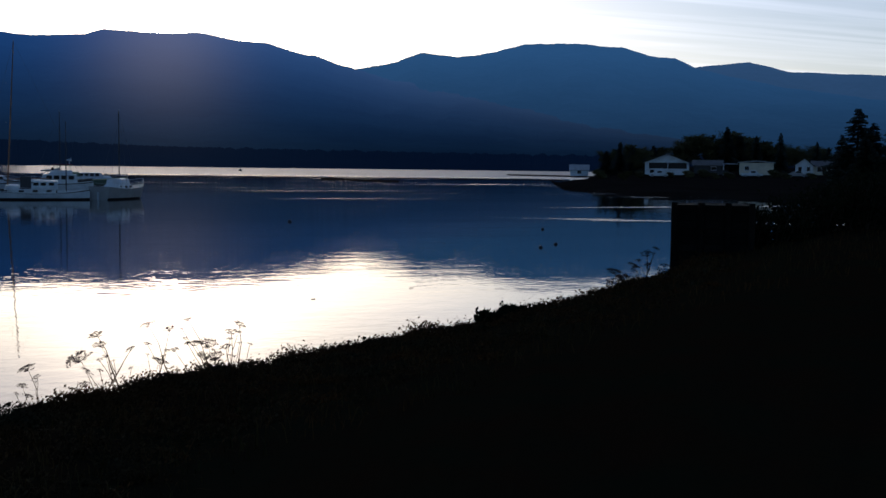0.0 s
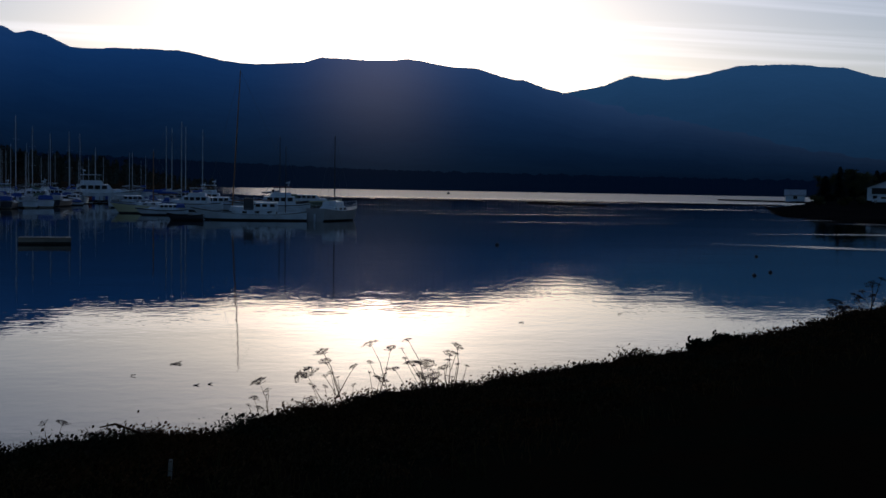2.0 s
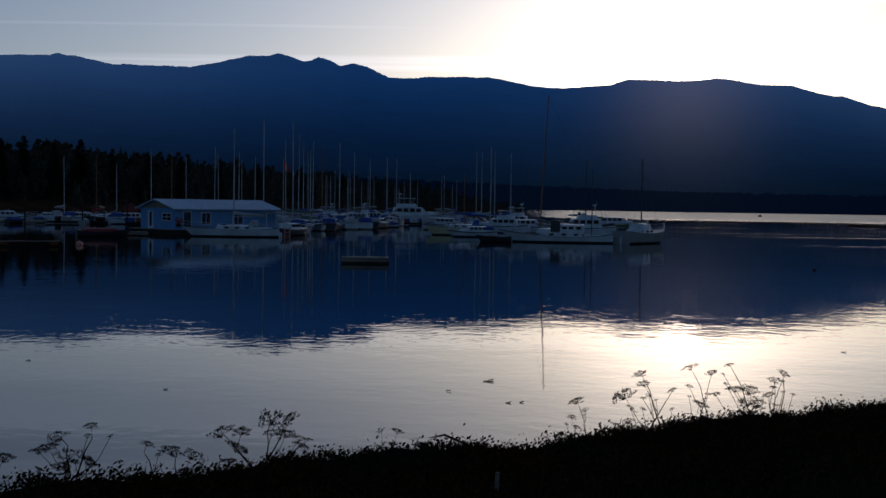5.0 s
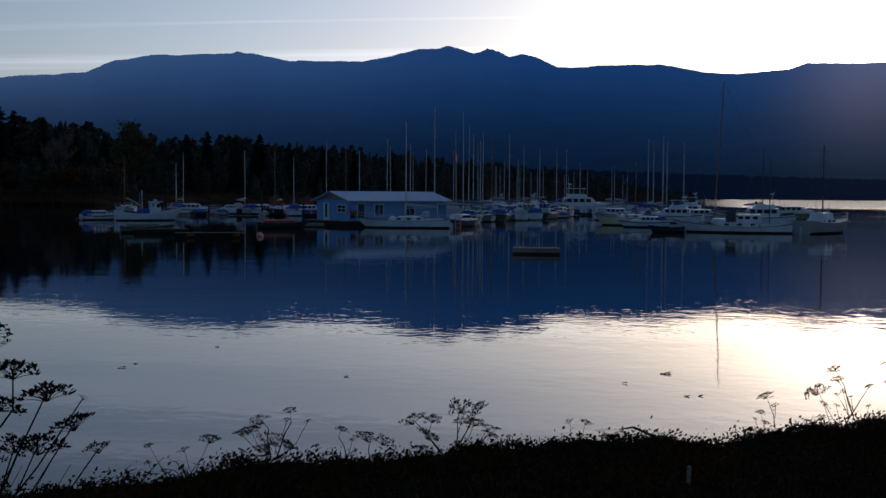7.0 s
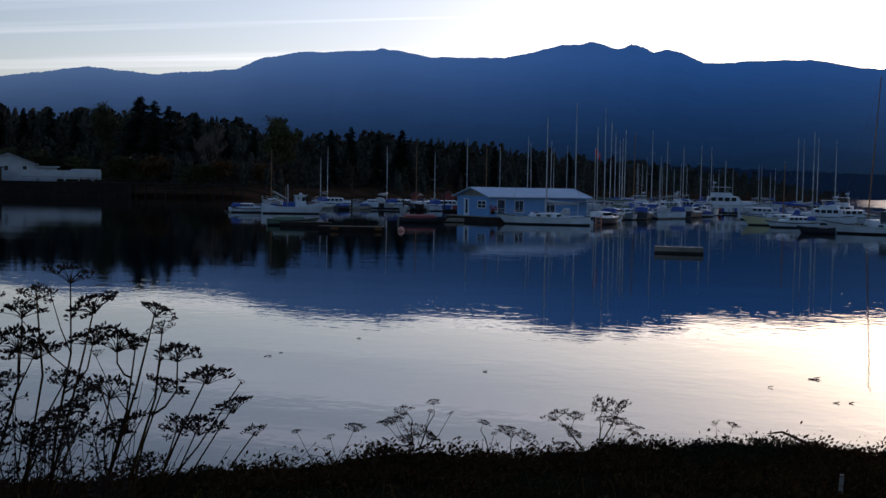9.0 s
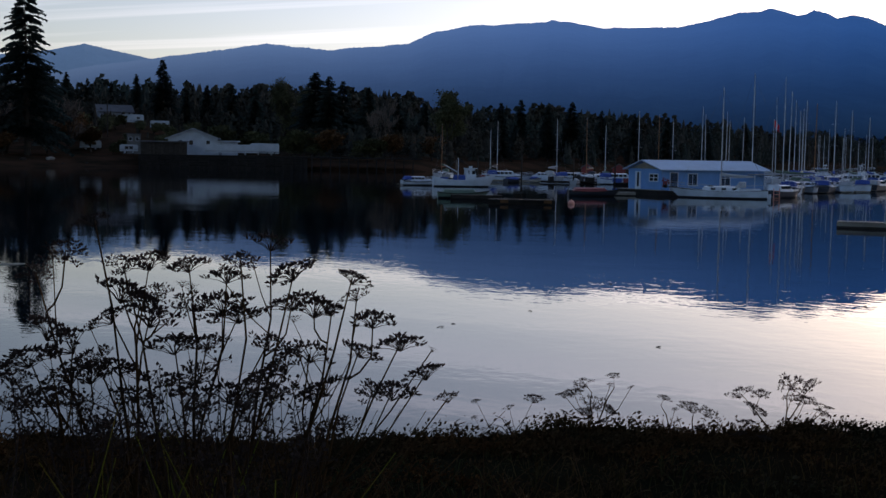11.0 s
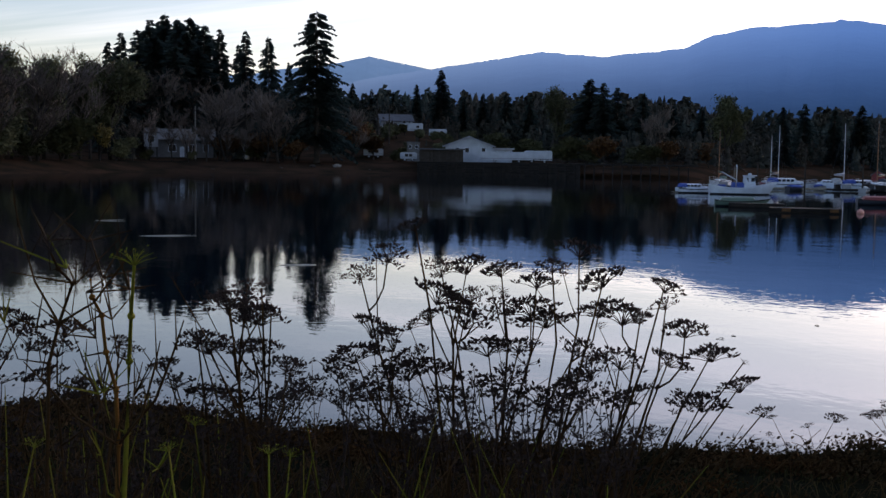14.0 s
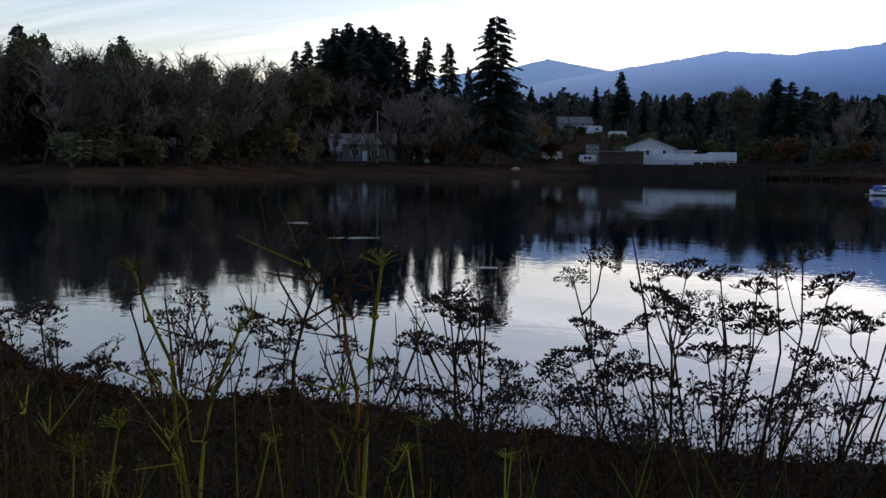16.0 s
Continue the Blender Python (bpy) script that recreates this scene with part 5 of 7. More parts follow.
def rig(parent, mx, z0, top, L, deck_z, mast_mat, boom=True, cover=None, spreaders=2, lean=0.0, fore=True):
    mast = part("mast", Build().tube([(mx, 0, z0), (mx + lean * 0.5, 0, (z0 + top) / 2), (mx + lean, 0, top)], [0.07, 0.065, 0.045], 8), mast_mat, parent)
    for i in range(spreaders):
        z = z0 + (top - z0) * (0.45 + 0.27 * i)
        part("spreader", Build().tube([(mx, -0.5, z), (mx, 0, z + 0.05), (mx, 0.5, z)], 0.014, 5), mast_mat, mast)
    part("masthead_light", Build().tube([(mx + lean, 0, top), (mx + lean, 0, top + 0.22)], [0.03, 0.015], 6), M["aluminium"], mast)
    ends = [(-L * 0.49, 0), (mx - 0.1, 0.42 * 2.4), (mx - 0.1, -0.42 * 2.4)] + ([(L * 0.5, 0)] if fore else [])
    for x, y in ends:
        part("stay", Build().tube([(x, y, deck_z), (mx + lean, 0, top)], 0.010, 3, False), M["rope"], parent, "thin dark wire stay")
    if boom:
        part("boom", Build().tube([(mx - 0.05, 0, z0 + 1.0), (mx - L * 0.36, 0, z0 + 1.15)], 0.06, 6), mast_mat, parent)
        if cover is not None:
            pts = [(mx - 0.02, 0, z0 + 1.45), (mx - L * 0.1, 0, z0 + 1.3), (mx - L * 0.25, 0, z0 + 1.25), (mx - L * 0.36, 0, z0 + 1.2)]
            part("sail_cover", Build().tube(pts, [0.20, 0.17, 0.14, 0.08], 8), cover, parent, "furled sail in a cover", True)
    return mast


def sailboat(m, L, B, mast, label, hull_mat, mast_mat, cover, group="moored sailboats", mx=0.06, free=0.95, stripe="dark_paint", lean=0.0, dodger=True, sheer=0.35, stern=0.75):
    ob = thing("sailboat", m, label, "sailboat", group)
    hb, deck = hull_build(L, B, free, sheer=sheer, stern=stern)
    part("hull", hb, hull_mat, ob, "", True)
    part("bottom", hb.low, M["dark_paint"], ob, "dark antifouling below the waterline", True)
    part("deck", deck_build(deck), M["cream_paint"], ob)
    part("rubbing_strake", band_build(deck, -0.02, 0.07, 0.03), M[stripe], ob)
    zc = free * 0.98
    cab = part("coachroof", cabin_build(-L * 0.2, L * 0.24, B * 0.62, B * 0.36, zc - 0.05, 0.48), M["white_paint"], ob)
    side_ports(cab, spread(-L * 0.14, L * 0.1, 3), B * 0.27, zc + 0.12)
    part("hatch", Build().box(L * 0.1, L * 0.16, -0.25, 0.25, zc + 0.45, zc + 0.56, None, 0.04), M["glass"], cab)
    for y in (-B * 0.27, B * 0.27):
        part("cockpit_coaming", Build().box(-L * 0.42, -L * 0.21, y - B * 0.03, y + B * 0.03, zc - 0.05, zc + 0.25), M["white_paint"], ob)
    part("rudder", Build().box(-L * 0.5 - 0.35, -L * 0.5 + 0.02, -0.03, 0.03, -0.3, free * 0.7, None, 0.01), M["white_paint"], ob)
    if dodger:
        part("dodger", cabin_build(-L * 0.26, -L * 0.14, B * 0.6, B * 0.56, zc + 0.4, 0.55, 0.45, 0.05, 0.12), cover or M["canvas_blue"], ob, "canvas spray hood")
    rail_parts(ob, deck)
    rig(ob, mx * L, zc + 0.4, mast, L, zc, mast_mat, True, cover, 2, lean)
    return ob


def motor_cruiser(m, L, B, label, bridge=True, group="moored motor cruisers", hull_mat="white_paint", trim="dark_paint", canopy=None, top="white_paint"):
    ob = thing("motor_cruiser", m, label, "motor boat", group)
    hb, deck = hull_build(L, B, L * 0.12, stern=0.9, sheer=0.3)
    f = L * 0.12
    part("hull", hb, M[hull_mat], ob, "", True)
    part("bottom", hb.low, M["dark_paint"], ob, "dark antifouling below the waterline", True)
    part("deck", deck_build(deck), M["cream_paint"], ob)
    part("rubbing_strake", band_build(deck, -0.1, 0.02, 0.04), M[trim], ob)
    h = L * 0.12
    cab = part("cabin", cabin_build(-L * 0.3, L * 0.22, B * 0.78, B * 0.6, f * 0.95, h, L * 0.1, 0.1), M["white_paint"], ob)
    for x in spread(-L * 0.22, L * 0.06, 4):
        for s in (-1, 1):
            part("side_window", Build().box(x - L * 0.035, x + L * 0.035, s * B * 0.35 - 0.04, s * B * 0.35 + 0.04, f + h * 0.42, f + h * 0.85), M["glass"], cab)
    part("windscreen", Build().add([(L * 0.175, -B * 0.26, f + h * 0.45), (L * 0.175, B * 0.26, f + h * 0.45), (L * 0.132, B * 0.25, f + h * 0.9), (L * 0.132, -B * 0.25, f + h * 0.9)], [(0, 1, 2, 3)]), M["glass"], cab)
    part("fore_cabin", cabin_build(L * 0.15, L * 0.38, B * 0.6, B * 0.3, f * 1.0, h * 0.4, L * 0.08), M["white_paint"], ob)
    if bridge:
        fb = part("flybridge", cabin_build(-L * 0.24, L * 0.06, B * 0.66, B * 0.56, f + h * 0.98, h * 0.45, L * 0.04, 0.05, 0.0), M["white_paint"], ob)
        part("bridge_screen", Build().box(L * 0.0, L * 0.02, -B * 0.24, B * 0.24, f + h * 1.42, f + h * 1.75), M["glass"], fb)
        part("hardtop", Build().box(-L * 0.24, L * 0.02, -B * 0.3, B * 0.3, f + h * 2.05, f + h * 2.12, None, 0.1), M[top], fb)
        for x in (-L * 0.22, -L * 0.01):
            for y in (-B * 0.27, B * 0.27):
                part("hardtop_post", Build().tube([(x, y, f + h * 1.4), (x, y, f + h * 2.06)], 0.025, 5), M["aluminium"], fb)
        part("radar_mast", Build().tube([(-L * 0.2, 0, f + h * 2.1), (-L * 0.23, 0, f + h * 2.9)], [0.06, 0.03], 6), M["white_paint"], ob)
        part("radar_dome", Build().tube([(-L * 0.2, 0, f + h * 2.5), (-L * 0.2, 0, f + h * 2.68)], 0.28, 10), M["white_paint"], ob)
    elif canopy is not None:
        part("canopy", cabin_build(-L * 0.46, -L * 0.24, B * 0.8, B * 0.78, f + h * 0.35, h * 0.65, 0.1, 0.25, 0.1), canopy, ob, "canvas cockpit cover")
    rail_parts(ob, deck[6:], 0.55, 2)
    part("swim_platform", Build().box(-L * 0.5 - 0.6, -L * 0.5, -B * 0.4, B * 0.4, 0.12, 0.2, None, 0.05), M["pale_timber"], ob)
    return ob


def troller(m, L, B, label):
    """A wooden fishing boat with its wheelhouse forward."""
    ob = thing("fishing_boat", m, label, "fishing boat")
    hb, deck = hull_build(L, B, 0.78, stern=0.8, sheer=0.8, rake=0.1)
    part("hull", hb, M["white_paint"], ob, "", True)
    part("bottom", hb.low, M["dark_paint"], ob, "dark antifouling below the waterline", True)
    part("deck", deck_build(deck), M["grey_paint"], ob)
    part("bulwark", band_build(deck, -0.05, 0.22, 0.02), M["white_paint"], ob)
    wh_ = part("wheelhouse", cabin_build(L * 0.06, L * 0.26, B * 0.6, B * 0.45, 0.9, 1.6, 0.3, 0.05), M["white_paint"], ob)
    side_ports(wh_, spread(L * 0.1, L * 0.2, 2), B * 0.245, 1.75, 0.42, 0.5, "side_window")
    part("windscreen", Build().box(L * 0.23, L * 0.26, -B * 0.18, B * 0.18, 1.7, 2.2), M["glass"], wh_)
    part("visor", Build().box(L * 0.05, L * 0.27, -B * 0.32, B * 0.32, 2.5, 2.58, None, 0.08), M["white_paint"], wh_)
    part("trunk_cabin", cabin_build(-L * 0.14, L * 0.06, B * 0.55, B * 0.55, 0.9, 0.65, 0.05), M["canvas_blue"], ob)
    part("fish_hold", Build().box(-L * 0.36, -L * 0.24, -B * 0.2, B * 0.2, 0.9, 1.3, None, 0.06), M["canvas_blue"], ob)
    part("mast", Build().tube([(-L * 0.06, 0, 0.9), (-L * 0.06, 0, 4.0)], [0.1, 0.06], 8), M["white_paint"], ob)
    part("derrick", Build().tube([(-L * 0.07, 0, 2.0), (-L * 0.3, 0, 3.0)], [0.07, 0.05], 6), M["white_paint"], ob)
    for s in (-1, 1):
        part("gantry_post", Build().tube([(-L * 0.08, s * B * 0.36, 0.9), (-L * 0.08, s * B * 0.3, 3.7)], [0.05, 0.04], 6), M["pale_timber"], ob)
    for x, y in ((-L * 0.48, 0), (L * 0.5, 0)):
        part("stay", Build().tube([(x, y, 1.1), (-L * 0.06, 0, 3.9)], 0.015, 3, False), M["rope"], ob)
    part("radar_dome", Build().tube([(L * 0.16, 0, 2.58), (L * 0.16, 0, 2.85)], 0.25, 10), M["white_paint"], ob)
    rail_parts(ob, deck[7:], 0.55, 2)
    return ob


def skiff(m, L, B, label, mat, cover=None):
    ob = thing("skiff", m, label, "small boat", "skiffs and tenders")
    hb, deck = hull_build(L, B, 0.5, 0.12, 0.8, 0.4)
    part("hull", hb, mat, ob, "", True)
    part("bottom", hb.low, M["dark_paint"], ob, "dark antifouling below the waterline", True)
    part("sole", deck_build([(x, y * 0.9, z - 0.3) for x, y, z in deck]), M["timber"], ob)
    part("gunwale", band_build(deck, 0.0, 0.07, 0.04), M["timber"], ob)
    for x in (-L * 0.25, 0.02, L * 0.22):
        part("thwart", Build().box(x - 0.12, x + 0.12, -B * 0.42, B * 0.42, 0.3, 0.34), M["pale_timber"], ob)
    if cover is not None:
        part("cover", cabin_build(-L * 0.42, L * 0.36, B * 0.9, B * 0.5, 0.5, 0.3, 0.4, 0.3, 0.15), cover, ob)
    return ob


def float_dock(m, L, W, label, mat="timber", logs=True):
    ob = thing("float_dock", m, label, "float", "float docks")
    part("frame", Build().box(-L / 2, L / 2, -W / 2 + 0.05, W / 2 - 0.05, 0.12, 0.36), M[mat], ob)
    n = max(6, min(40, int(L / 0.3)))
    pl = Build().box(-L / n / 2 + 0.02, L / n / 2 - 0.02, -W / 2, W / 2, 0.36, 0.42, None, 0.01).mesh("plank", M[mat])
    for i in range(n):
        p = part("plank", pl, None, ob)
        p.location = (-L / 2 + L * (i + 0.5) / n, 0, 0)
    if logs:
        for y in (-W * 0.35, W * 0.35):
            part("float_log", Build().tube([(-L / 2, y, 0.02), (L / 2, y, 0.02)], 0.24, 8), M["timber"], ob)
    return ob


# the blue houseboat
hb_az, hb_d = 11.9, 139
hbm = turned(hb_az, hb_d, 0, 35)
hbo = thing("houseboat", hbm, "blue timber houseboat with a pale metal roof", "houseboat")
HW, HL, HH = 7.2, 14.6, 2.5
part("float", Build().box(-HL / 2 - 1.2, HL / 2 + 0.8, -HW / 2 - 1.2, HW / 2 + 0.8, -0.1, 0.55, None, 0.1), M["timber"], hbo)
part("end_deck", Build().box(-HL / 2 - 1.3, -HL / 2 - 0.1, -HW / 2 - 1.25, HW / 2 + 0.8, 0.56, 0.62, None, 0.02), M["pale_timber"], hbo)
part("log_float", Build().box(-HL / 2 - 1.0, HL / 2 + 0.6, -HW / 2 - 1.0, HW / 2 + 0.6, -0.4, -0.1), M["timber"], hbo)
walls = gable_walls(HL, HW, HH, 0.9, M["blue_paint"], hbo, "x")
walls.location = (0, 0, 0.55)
for i in range(11):
    z = 0.7 + i * 0.22
    sd = Build()
    sd.box(-HL / 2 - 0.02, HL / 2 + 0.02, -HW / 2 - 0.025, -HW / 2, z, z + 0.03)
    sd.box(-HL / 2 - 0.025, -HL / 2, -HW / 2, HW / 2, z, z + 0.03)
    part("siding_lap", sd, M["blue_paint"], hbo)
hr = gable_roof(HL, HW, 0.55 + HH, 0.95, 0.55, M["metal_roof"], hbo, "x", 0.1)
for x in spread(-HL / 2 - 0.5, HL / 2 + 0.5, 30):
    sm = Build()
    c, dr = HW / 2 + 0.55, 0.95 * 0.55 / (HW / 2)
    sm.tube([(x, -c, 0.55 + HH - dr + 0.13), (x, 0, 0.55 + HH + 0.95 + 0.13)], 0.03, 4)
    part("roof_seam", sm, M["metal_roof"], hr)
gb = Build()
gb.add([(-HL / 2 - 0.03, -HW / 2 + 0.3, 0.55 + HH), (-HL / 2 - 0.03, HW / 2 - 0.3, 0.55 + HH), (-HL / 2 - 0.03, 0, 0.55 + HH + 0.8)], [(0, 2, 1)])
part("gable_boarding", gb, M["pale_timber"], hbo, "tan boarded gable")


def end_opening(parent, y, z, w, h, name, bars):
    """A door or window in the houseboat's gable end."""
    x = -HL / 2
    b = Build()
    b.box(x - 0.07, x + 0.02, y - w / 2 - 0.12, y - w / 2, z, z + h + 0.12)
    b.box(x - 0.07, x + 0.02, y + w / 2, y + w / 2 + 0.12, z, z + h + 0.12)
    b.box(x - 0.07, x + 0.02, y - w / 2, y + w / 2, z + h, z + h + 0.12)
    if name == "door":
        b.box(x - 0.05, x + 0.02, y - w / 2, y + w / 2, z, z + h * 0.16)
        b.box(x - 0.05, x + 0.02, y - w / 2, y - w * 0.24, z + h * 0.16, z + h)
        b.box(x - 0.05, x + 0.02, y + w * 0.24, y + w / 2, z + h * 0.16, z + h)
    for i in range(1, bars + 1):
        yy = y - w / 2 + w * i / (bars + 1)
        b.box(x - 0.06, x + 0.0, yy - 0.04, yy + 0.04, z, z + h)
    if name == "window":
        b.box(x - 0.06, x + 0.0, y - w / 2, y + w / 2, z + h / 2 - 0.04, z + h / 2 + 0.04)
        b.box(x - 0.1, x + 0.02, y - w / 2 - 0.12, y + w / 2 + 0.12, z - 0.1, z)
    f = part(name, b, M["white_paint"], parent)
    part("pane", Build().box(x - 0.03, x + 0.01, y - w / 2, y + w / 2, z + (h * 0.16 if name == "door" else 0), z + h), M["glass"], f)


end_opening(hbo, 1.4, 0.6, 0.95, 2.0, "door", 0)
end_opening(hbo, -2.0, 1.65, 1.7, 0.75, "window", 1)
for x, w, h, z in ((-5.6, 1.0, 2.0, 0.6), (-3.0, 1.2, 1.3, 1.2), (1.6, 1.4, 1.3, 1.2)):
    window(hbo, x, z, w, h, -HW / 2, M["white_paint"], "glass_door" if h > 1.9 else "window", 1 if w > 1.1 else 0)
part("canopy", Build().box(4.8, 7.6, -HW / 2 - 1.4, -HW / 2 - 0.02, 2.5, 2.6, None, 0.1), M["canvas_grey"], hbo)
for x in (4.9, 7.5):
    part("canopy_post", Build().tube([(x, -HW / 2 - 1.35, 0.55), (x, -HW / 2 - 1.35, 2.5)], 0.05, 6), M["white_paint"], hbo)
fl = thing("hanging_basket", turned(13.4, 131.5, 0.9), "red flowers in a basket on the houseboat deck", "flower pot")
rb = random.Random(9)
part("pot", Build().tube([(0, 0, 0), (0, 0, 0.35)], [0.2, 0.3], 10), M["timber"], fl)
fb_ = Build()
for i in range(40):
    fb_.blob((rb.gauss(0, 0.25), rb.gauss(0, 0.2), 0.6 + rb.gauss(0, 0.2)), 0.1, rb, 3, 5)
part("flowers", fb_, M["red_paint"], fl)

# boats close to the houseboat
sailboat(turned(10.6, 126, 0, 176), 9.6, 2.9, 11.9, "white sloop moored in front of the blue houseboat", M["white_paint"], M["aluminium"], M["canvas_grey"], mx=0.02, free=0.82)
motor_cruiser(turned(7.75, 133, 0, 60), 6.0, 2.3, "dark-hulled runabout with a curved windscreen", False, hull_mat="dark_paint")
ladder = thing("dock_ladder", turned(8.0, 127, 0), "small orange ladder at the dock end", "ladder")
for x in (-0.3, 0.3):
    part("rail", Build().tube([(x, 0, -0.3), (x, 0, 1.2)], 0.05, 6), M["pink"], ladder)
for z in (0.1, 0.5, 0.9):
    part("rung", Build().tube([(-0.3, 0, z), (0.3, 0, z)], 0.04, 6), M["pink"], ladder)
skiff(turned(17.1, 124, 0, 10), 5.2, 2.0, "dark workboat with a red cover beside the houseboat", M["dark_paint"], M["red_paint"])
float_dock(turned(16.0, 128, 0), 5.0, 2.0, "pale timber float in front of the houseboat", "pale_timber")

# the troller, the small cabin boat and the floats before them
troller(turned(23.75, 155, 0, 8), 8.0, 2.8, "white wooden fishing troller with a forward wheelhouse")
motor_cruiser(turned(25.9, 158, 0, 15), 5.2, 2.1, "small white cabin boat with an outboard", False, canopy=M["canvas_blue"])
skiff(turned(23.8, 110, 0, 5), 4.6, 1.9, "small green covered skiff on a float", M["green_paint"], M["green_paint"])
float_dock(turned(23.0, 108, 0), 5.0, 2.2, "low mossy float with a covered skiff", "timber")
log_float = float_dock(turned(20.7, 98.5, 0), 5.8, 2.6, "low dark log float with rust-brown end boards", "timber")
for x in (-1.5, 2.3):
    part("end_board", Build().box(x - 0.35, x + 0.35, -1.36, -1.305, 0.14, 0.40, None, 0.01), M["leaf_rust"], log_float, "rust-brown board")
float_dock(turned(4.0, 73.5, 0), 3.1, 1.6, "small square swimming float of pale planks", "pale_timber")
float_dock(turned(-8.9, 127, 0), 6.5, 2.0, "dark log float between two moored boats", "timber")


def buoy(az, d, r, mat, label):
    b = Build()
    n = 10
    prof = [(0.0, -0.6), (0.7, -0.5), (1.0, 0.0), (0.85, 0.55), (0.45, 0.9), (0.12, 1.0), (0.12, 1.2), (0.0, 1.2)]
    for q, z in prof:
        for k in range(n):
            b.v.append((q * r * math.cos(6.283 * k / n), q * r * math.sin(6.283 * k / n), z * r))
    for i in range(len(prof) - 1):
        for k in range(n):
            b.f.append((i * n + k, i * n + (k + 1) % n, (i + 1) * n + (k + 1) % n, (i + 1) * n + k))
    ob = new("mooring_buoy", b.mesh("mooring_buoy", mat, True))
    p = at(az, d)
    ob.matrix_world = pose(p.x, p.y, r * 0.15, 6, 4, 0)
    tagged(ob, label, "buoy", "mooring buoys")


buoy(18.15, 100, 0.33, M["pink"], "round pink mooring buoy floating on the water")
for az, d, r in ((-18.54, 77, 0.14), (-31.5, 55, 0.1), (-32.25, 57.5, 0.1), (-31.53, 71, 0.1), (-15.9, 550, 0.9)):
    buoy(az, d, r, M["dark_paint"], "small dark mooring buoy floating on the water")

# dock behind, with masts of many sailboats; heading, mast top elevation, distance
br = random.Random(12)
COVERS = [M["canvas_blue"], M["canvas_grey"], M["dark_paint"], M["green_paint"]]
for az, el, d in [(24.75, 1.66, 205), (22.25, 1.41, 215), (21.9, 1.9, 210), (18.85, 2.03, 200), (17.35, 2.05, 196), (16.4, 1.77, 205), (14.75, 2.47, 190), (13.75, 2.28, 200), (13.05, 2.09, 205), (11.65, 2.66, 180),
                  (11.45, 2.3, 205), (10.45, 2.44, 190), (10.3, 2.02, 215), (9.65, 2.17, 205), (9.2, 4.32, 152), (8.2, 2.04, 215), (8.08, 3.14, 170), (7.72, 4.1, 158), (7.45, 3.41, 168), (7.2, 3.0, 175), (6.95, 2.5, 190),
                  (6.72, 3.0, 178), (6.25, 2.86, 182), (5.6, 1.64, 240)]:
    h = seen_z(el, d)
    L = h * br.uniform(0.7, 0.82)
    mx = 0.06
    turn = br.choice((0, 180)) + br.uniform(-60, 60) if az < 12 else br.choice((90, -90)) + br.uniform(-30, 30)
    off = math.cos(radians(turn)) * mx * L
    sailboat(turned(az + math.degrees(off / d), d, 0, turn), L, L * 0.3, h, "white sailboat moored in the crowded marina", M[br.choice(("white_paint", "white_paint", "grey_paint", "dark_paint", "cream_paint", "canvas_blue"))],
             M["aluminium"] if br.random() < 0.85 else M["spar_wood"], br.choice(COVERS), "sailboats in the marina", lean=br.uniform(-0.15, 0.15))
for i in range(20):
    az, d = br.uniform(-1.0, 6.2), br.uniform(255, 330)
    h = br.uniform(8.5, 12.5)
    sailboat(turned(az, d, 0, br.uniform(0, 360)), h * 0.78, h * 0.24, h, "distant sailboat moored deep in the marina", M["white_paint"], M["aluminium"], br.choice(COVERS), "sailboats deep in the marina")
for az, d, L, turn in [(21.4, 196, 7.5, 10), (19.6, 200, 6.5, 170), (17.9, 198, 7, 20), (16.7, 190, 6.5, 200), (15.6, 186, 7.5, 15), (6.2, 200, 8.5, 200), (5.3, 190, 8, 20), (4.6, 205, 8.5, 170), (3.6, 215, 9, 30)]:
    motor_cruiser(turned(az, d, 0, turn), L, L * 0.34, "white motor boat tied up in the marina", L > 8.2, "motor boats in the marina", "white_paint", br.choice(("dark_paint", "canvas_blue", "red_paint")), M["canvas_blue"])
float_dock(turned(20.2, 188, 0), 26, 2.4, "long grey timber dock between moored boats", "pale_timber", False)
float_dock(turned(5.2, 212, 0), 24, 2.4, "long grey timber dock between moored boats", "pale_timber", False)
for az, d, el in ((20.65, 184, 0.85), (22.9, 184, 0.1), (18.0, 182, 0.3), (15.9, 180, 0.6)):
    p = at(az, d)
    ob = new("dock_piling", Build().tube([(0, 0, -1), (0, 0, seen_z(el, d)), (0, 0, seen_z(el, d) + 0.12)], [0.12, 0.11, 0.05], 9).mesh("dock_piling", M["bark"]))
    ob.matrix_world = pose(p.x, p.y, 0)
    tagged(ob, "weathered timber piling standing beside the dock", "piling", "dock pilings")
for az, d, w in ((17.3, 215, 2.2), (15.7, 215, 2.4)):
    sh = thing("dock_hut", turned(az, d, 0.42), "small red-roofed hut on the marina dock", "hut", "dock huts")
    gable_walls(w, 2.2, 2.0, 0.8, M["red_paint"] if az < 20 else M["white_paint"], sh, "y")
    gable_roof(w, 2.2, 2.0, 0.8, 0.2, M["shingle"], sh, "y")
    float_dock(turned(az, d, 0), 6, 4, "grey dock float under a small hut", "timber", False)

def dock_box(az, d, w, mat):
    ob = thing("dock_box", turned(az, d, 0.42, br.uniform(-20, 20)), "small storage box standing on the marina dock", "box", "dock boxes")
    part("body", Build().box(-w / 2, w / 2, -0.35, 0.35, 0, 0.6, None, 0.03), mat, ob)
    part("lid", Build().box(-w / 2 - 0.04, w / 2 + 0.04, -0.4, 0.4, 0.6, 0.68, None, 0.02), mat, ob)


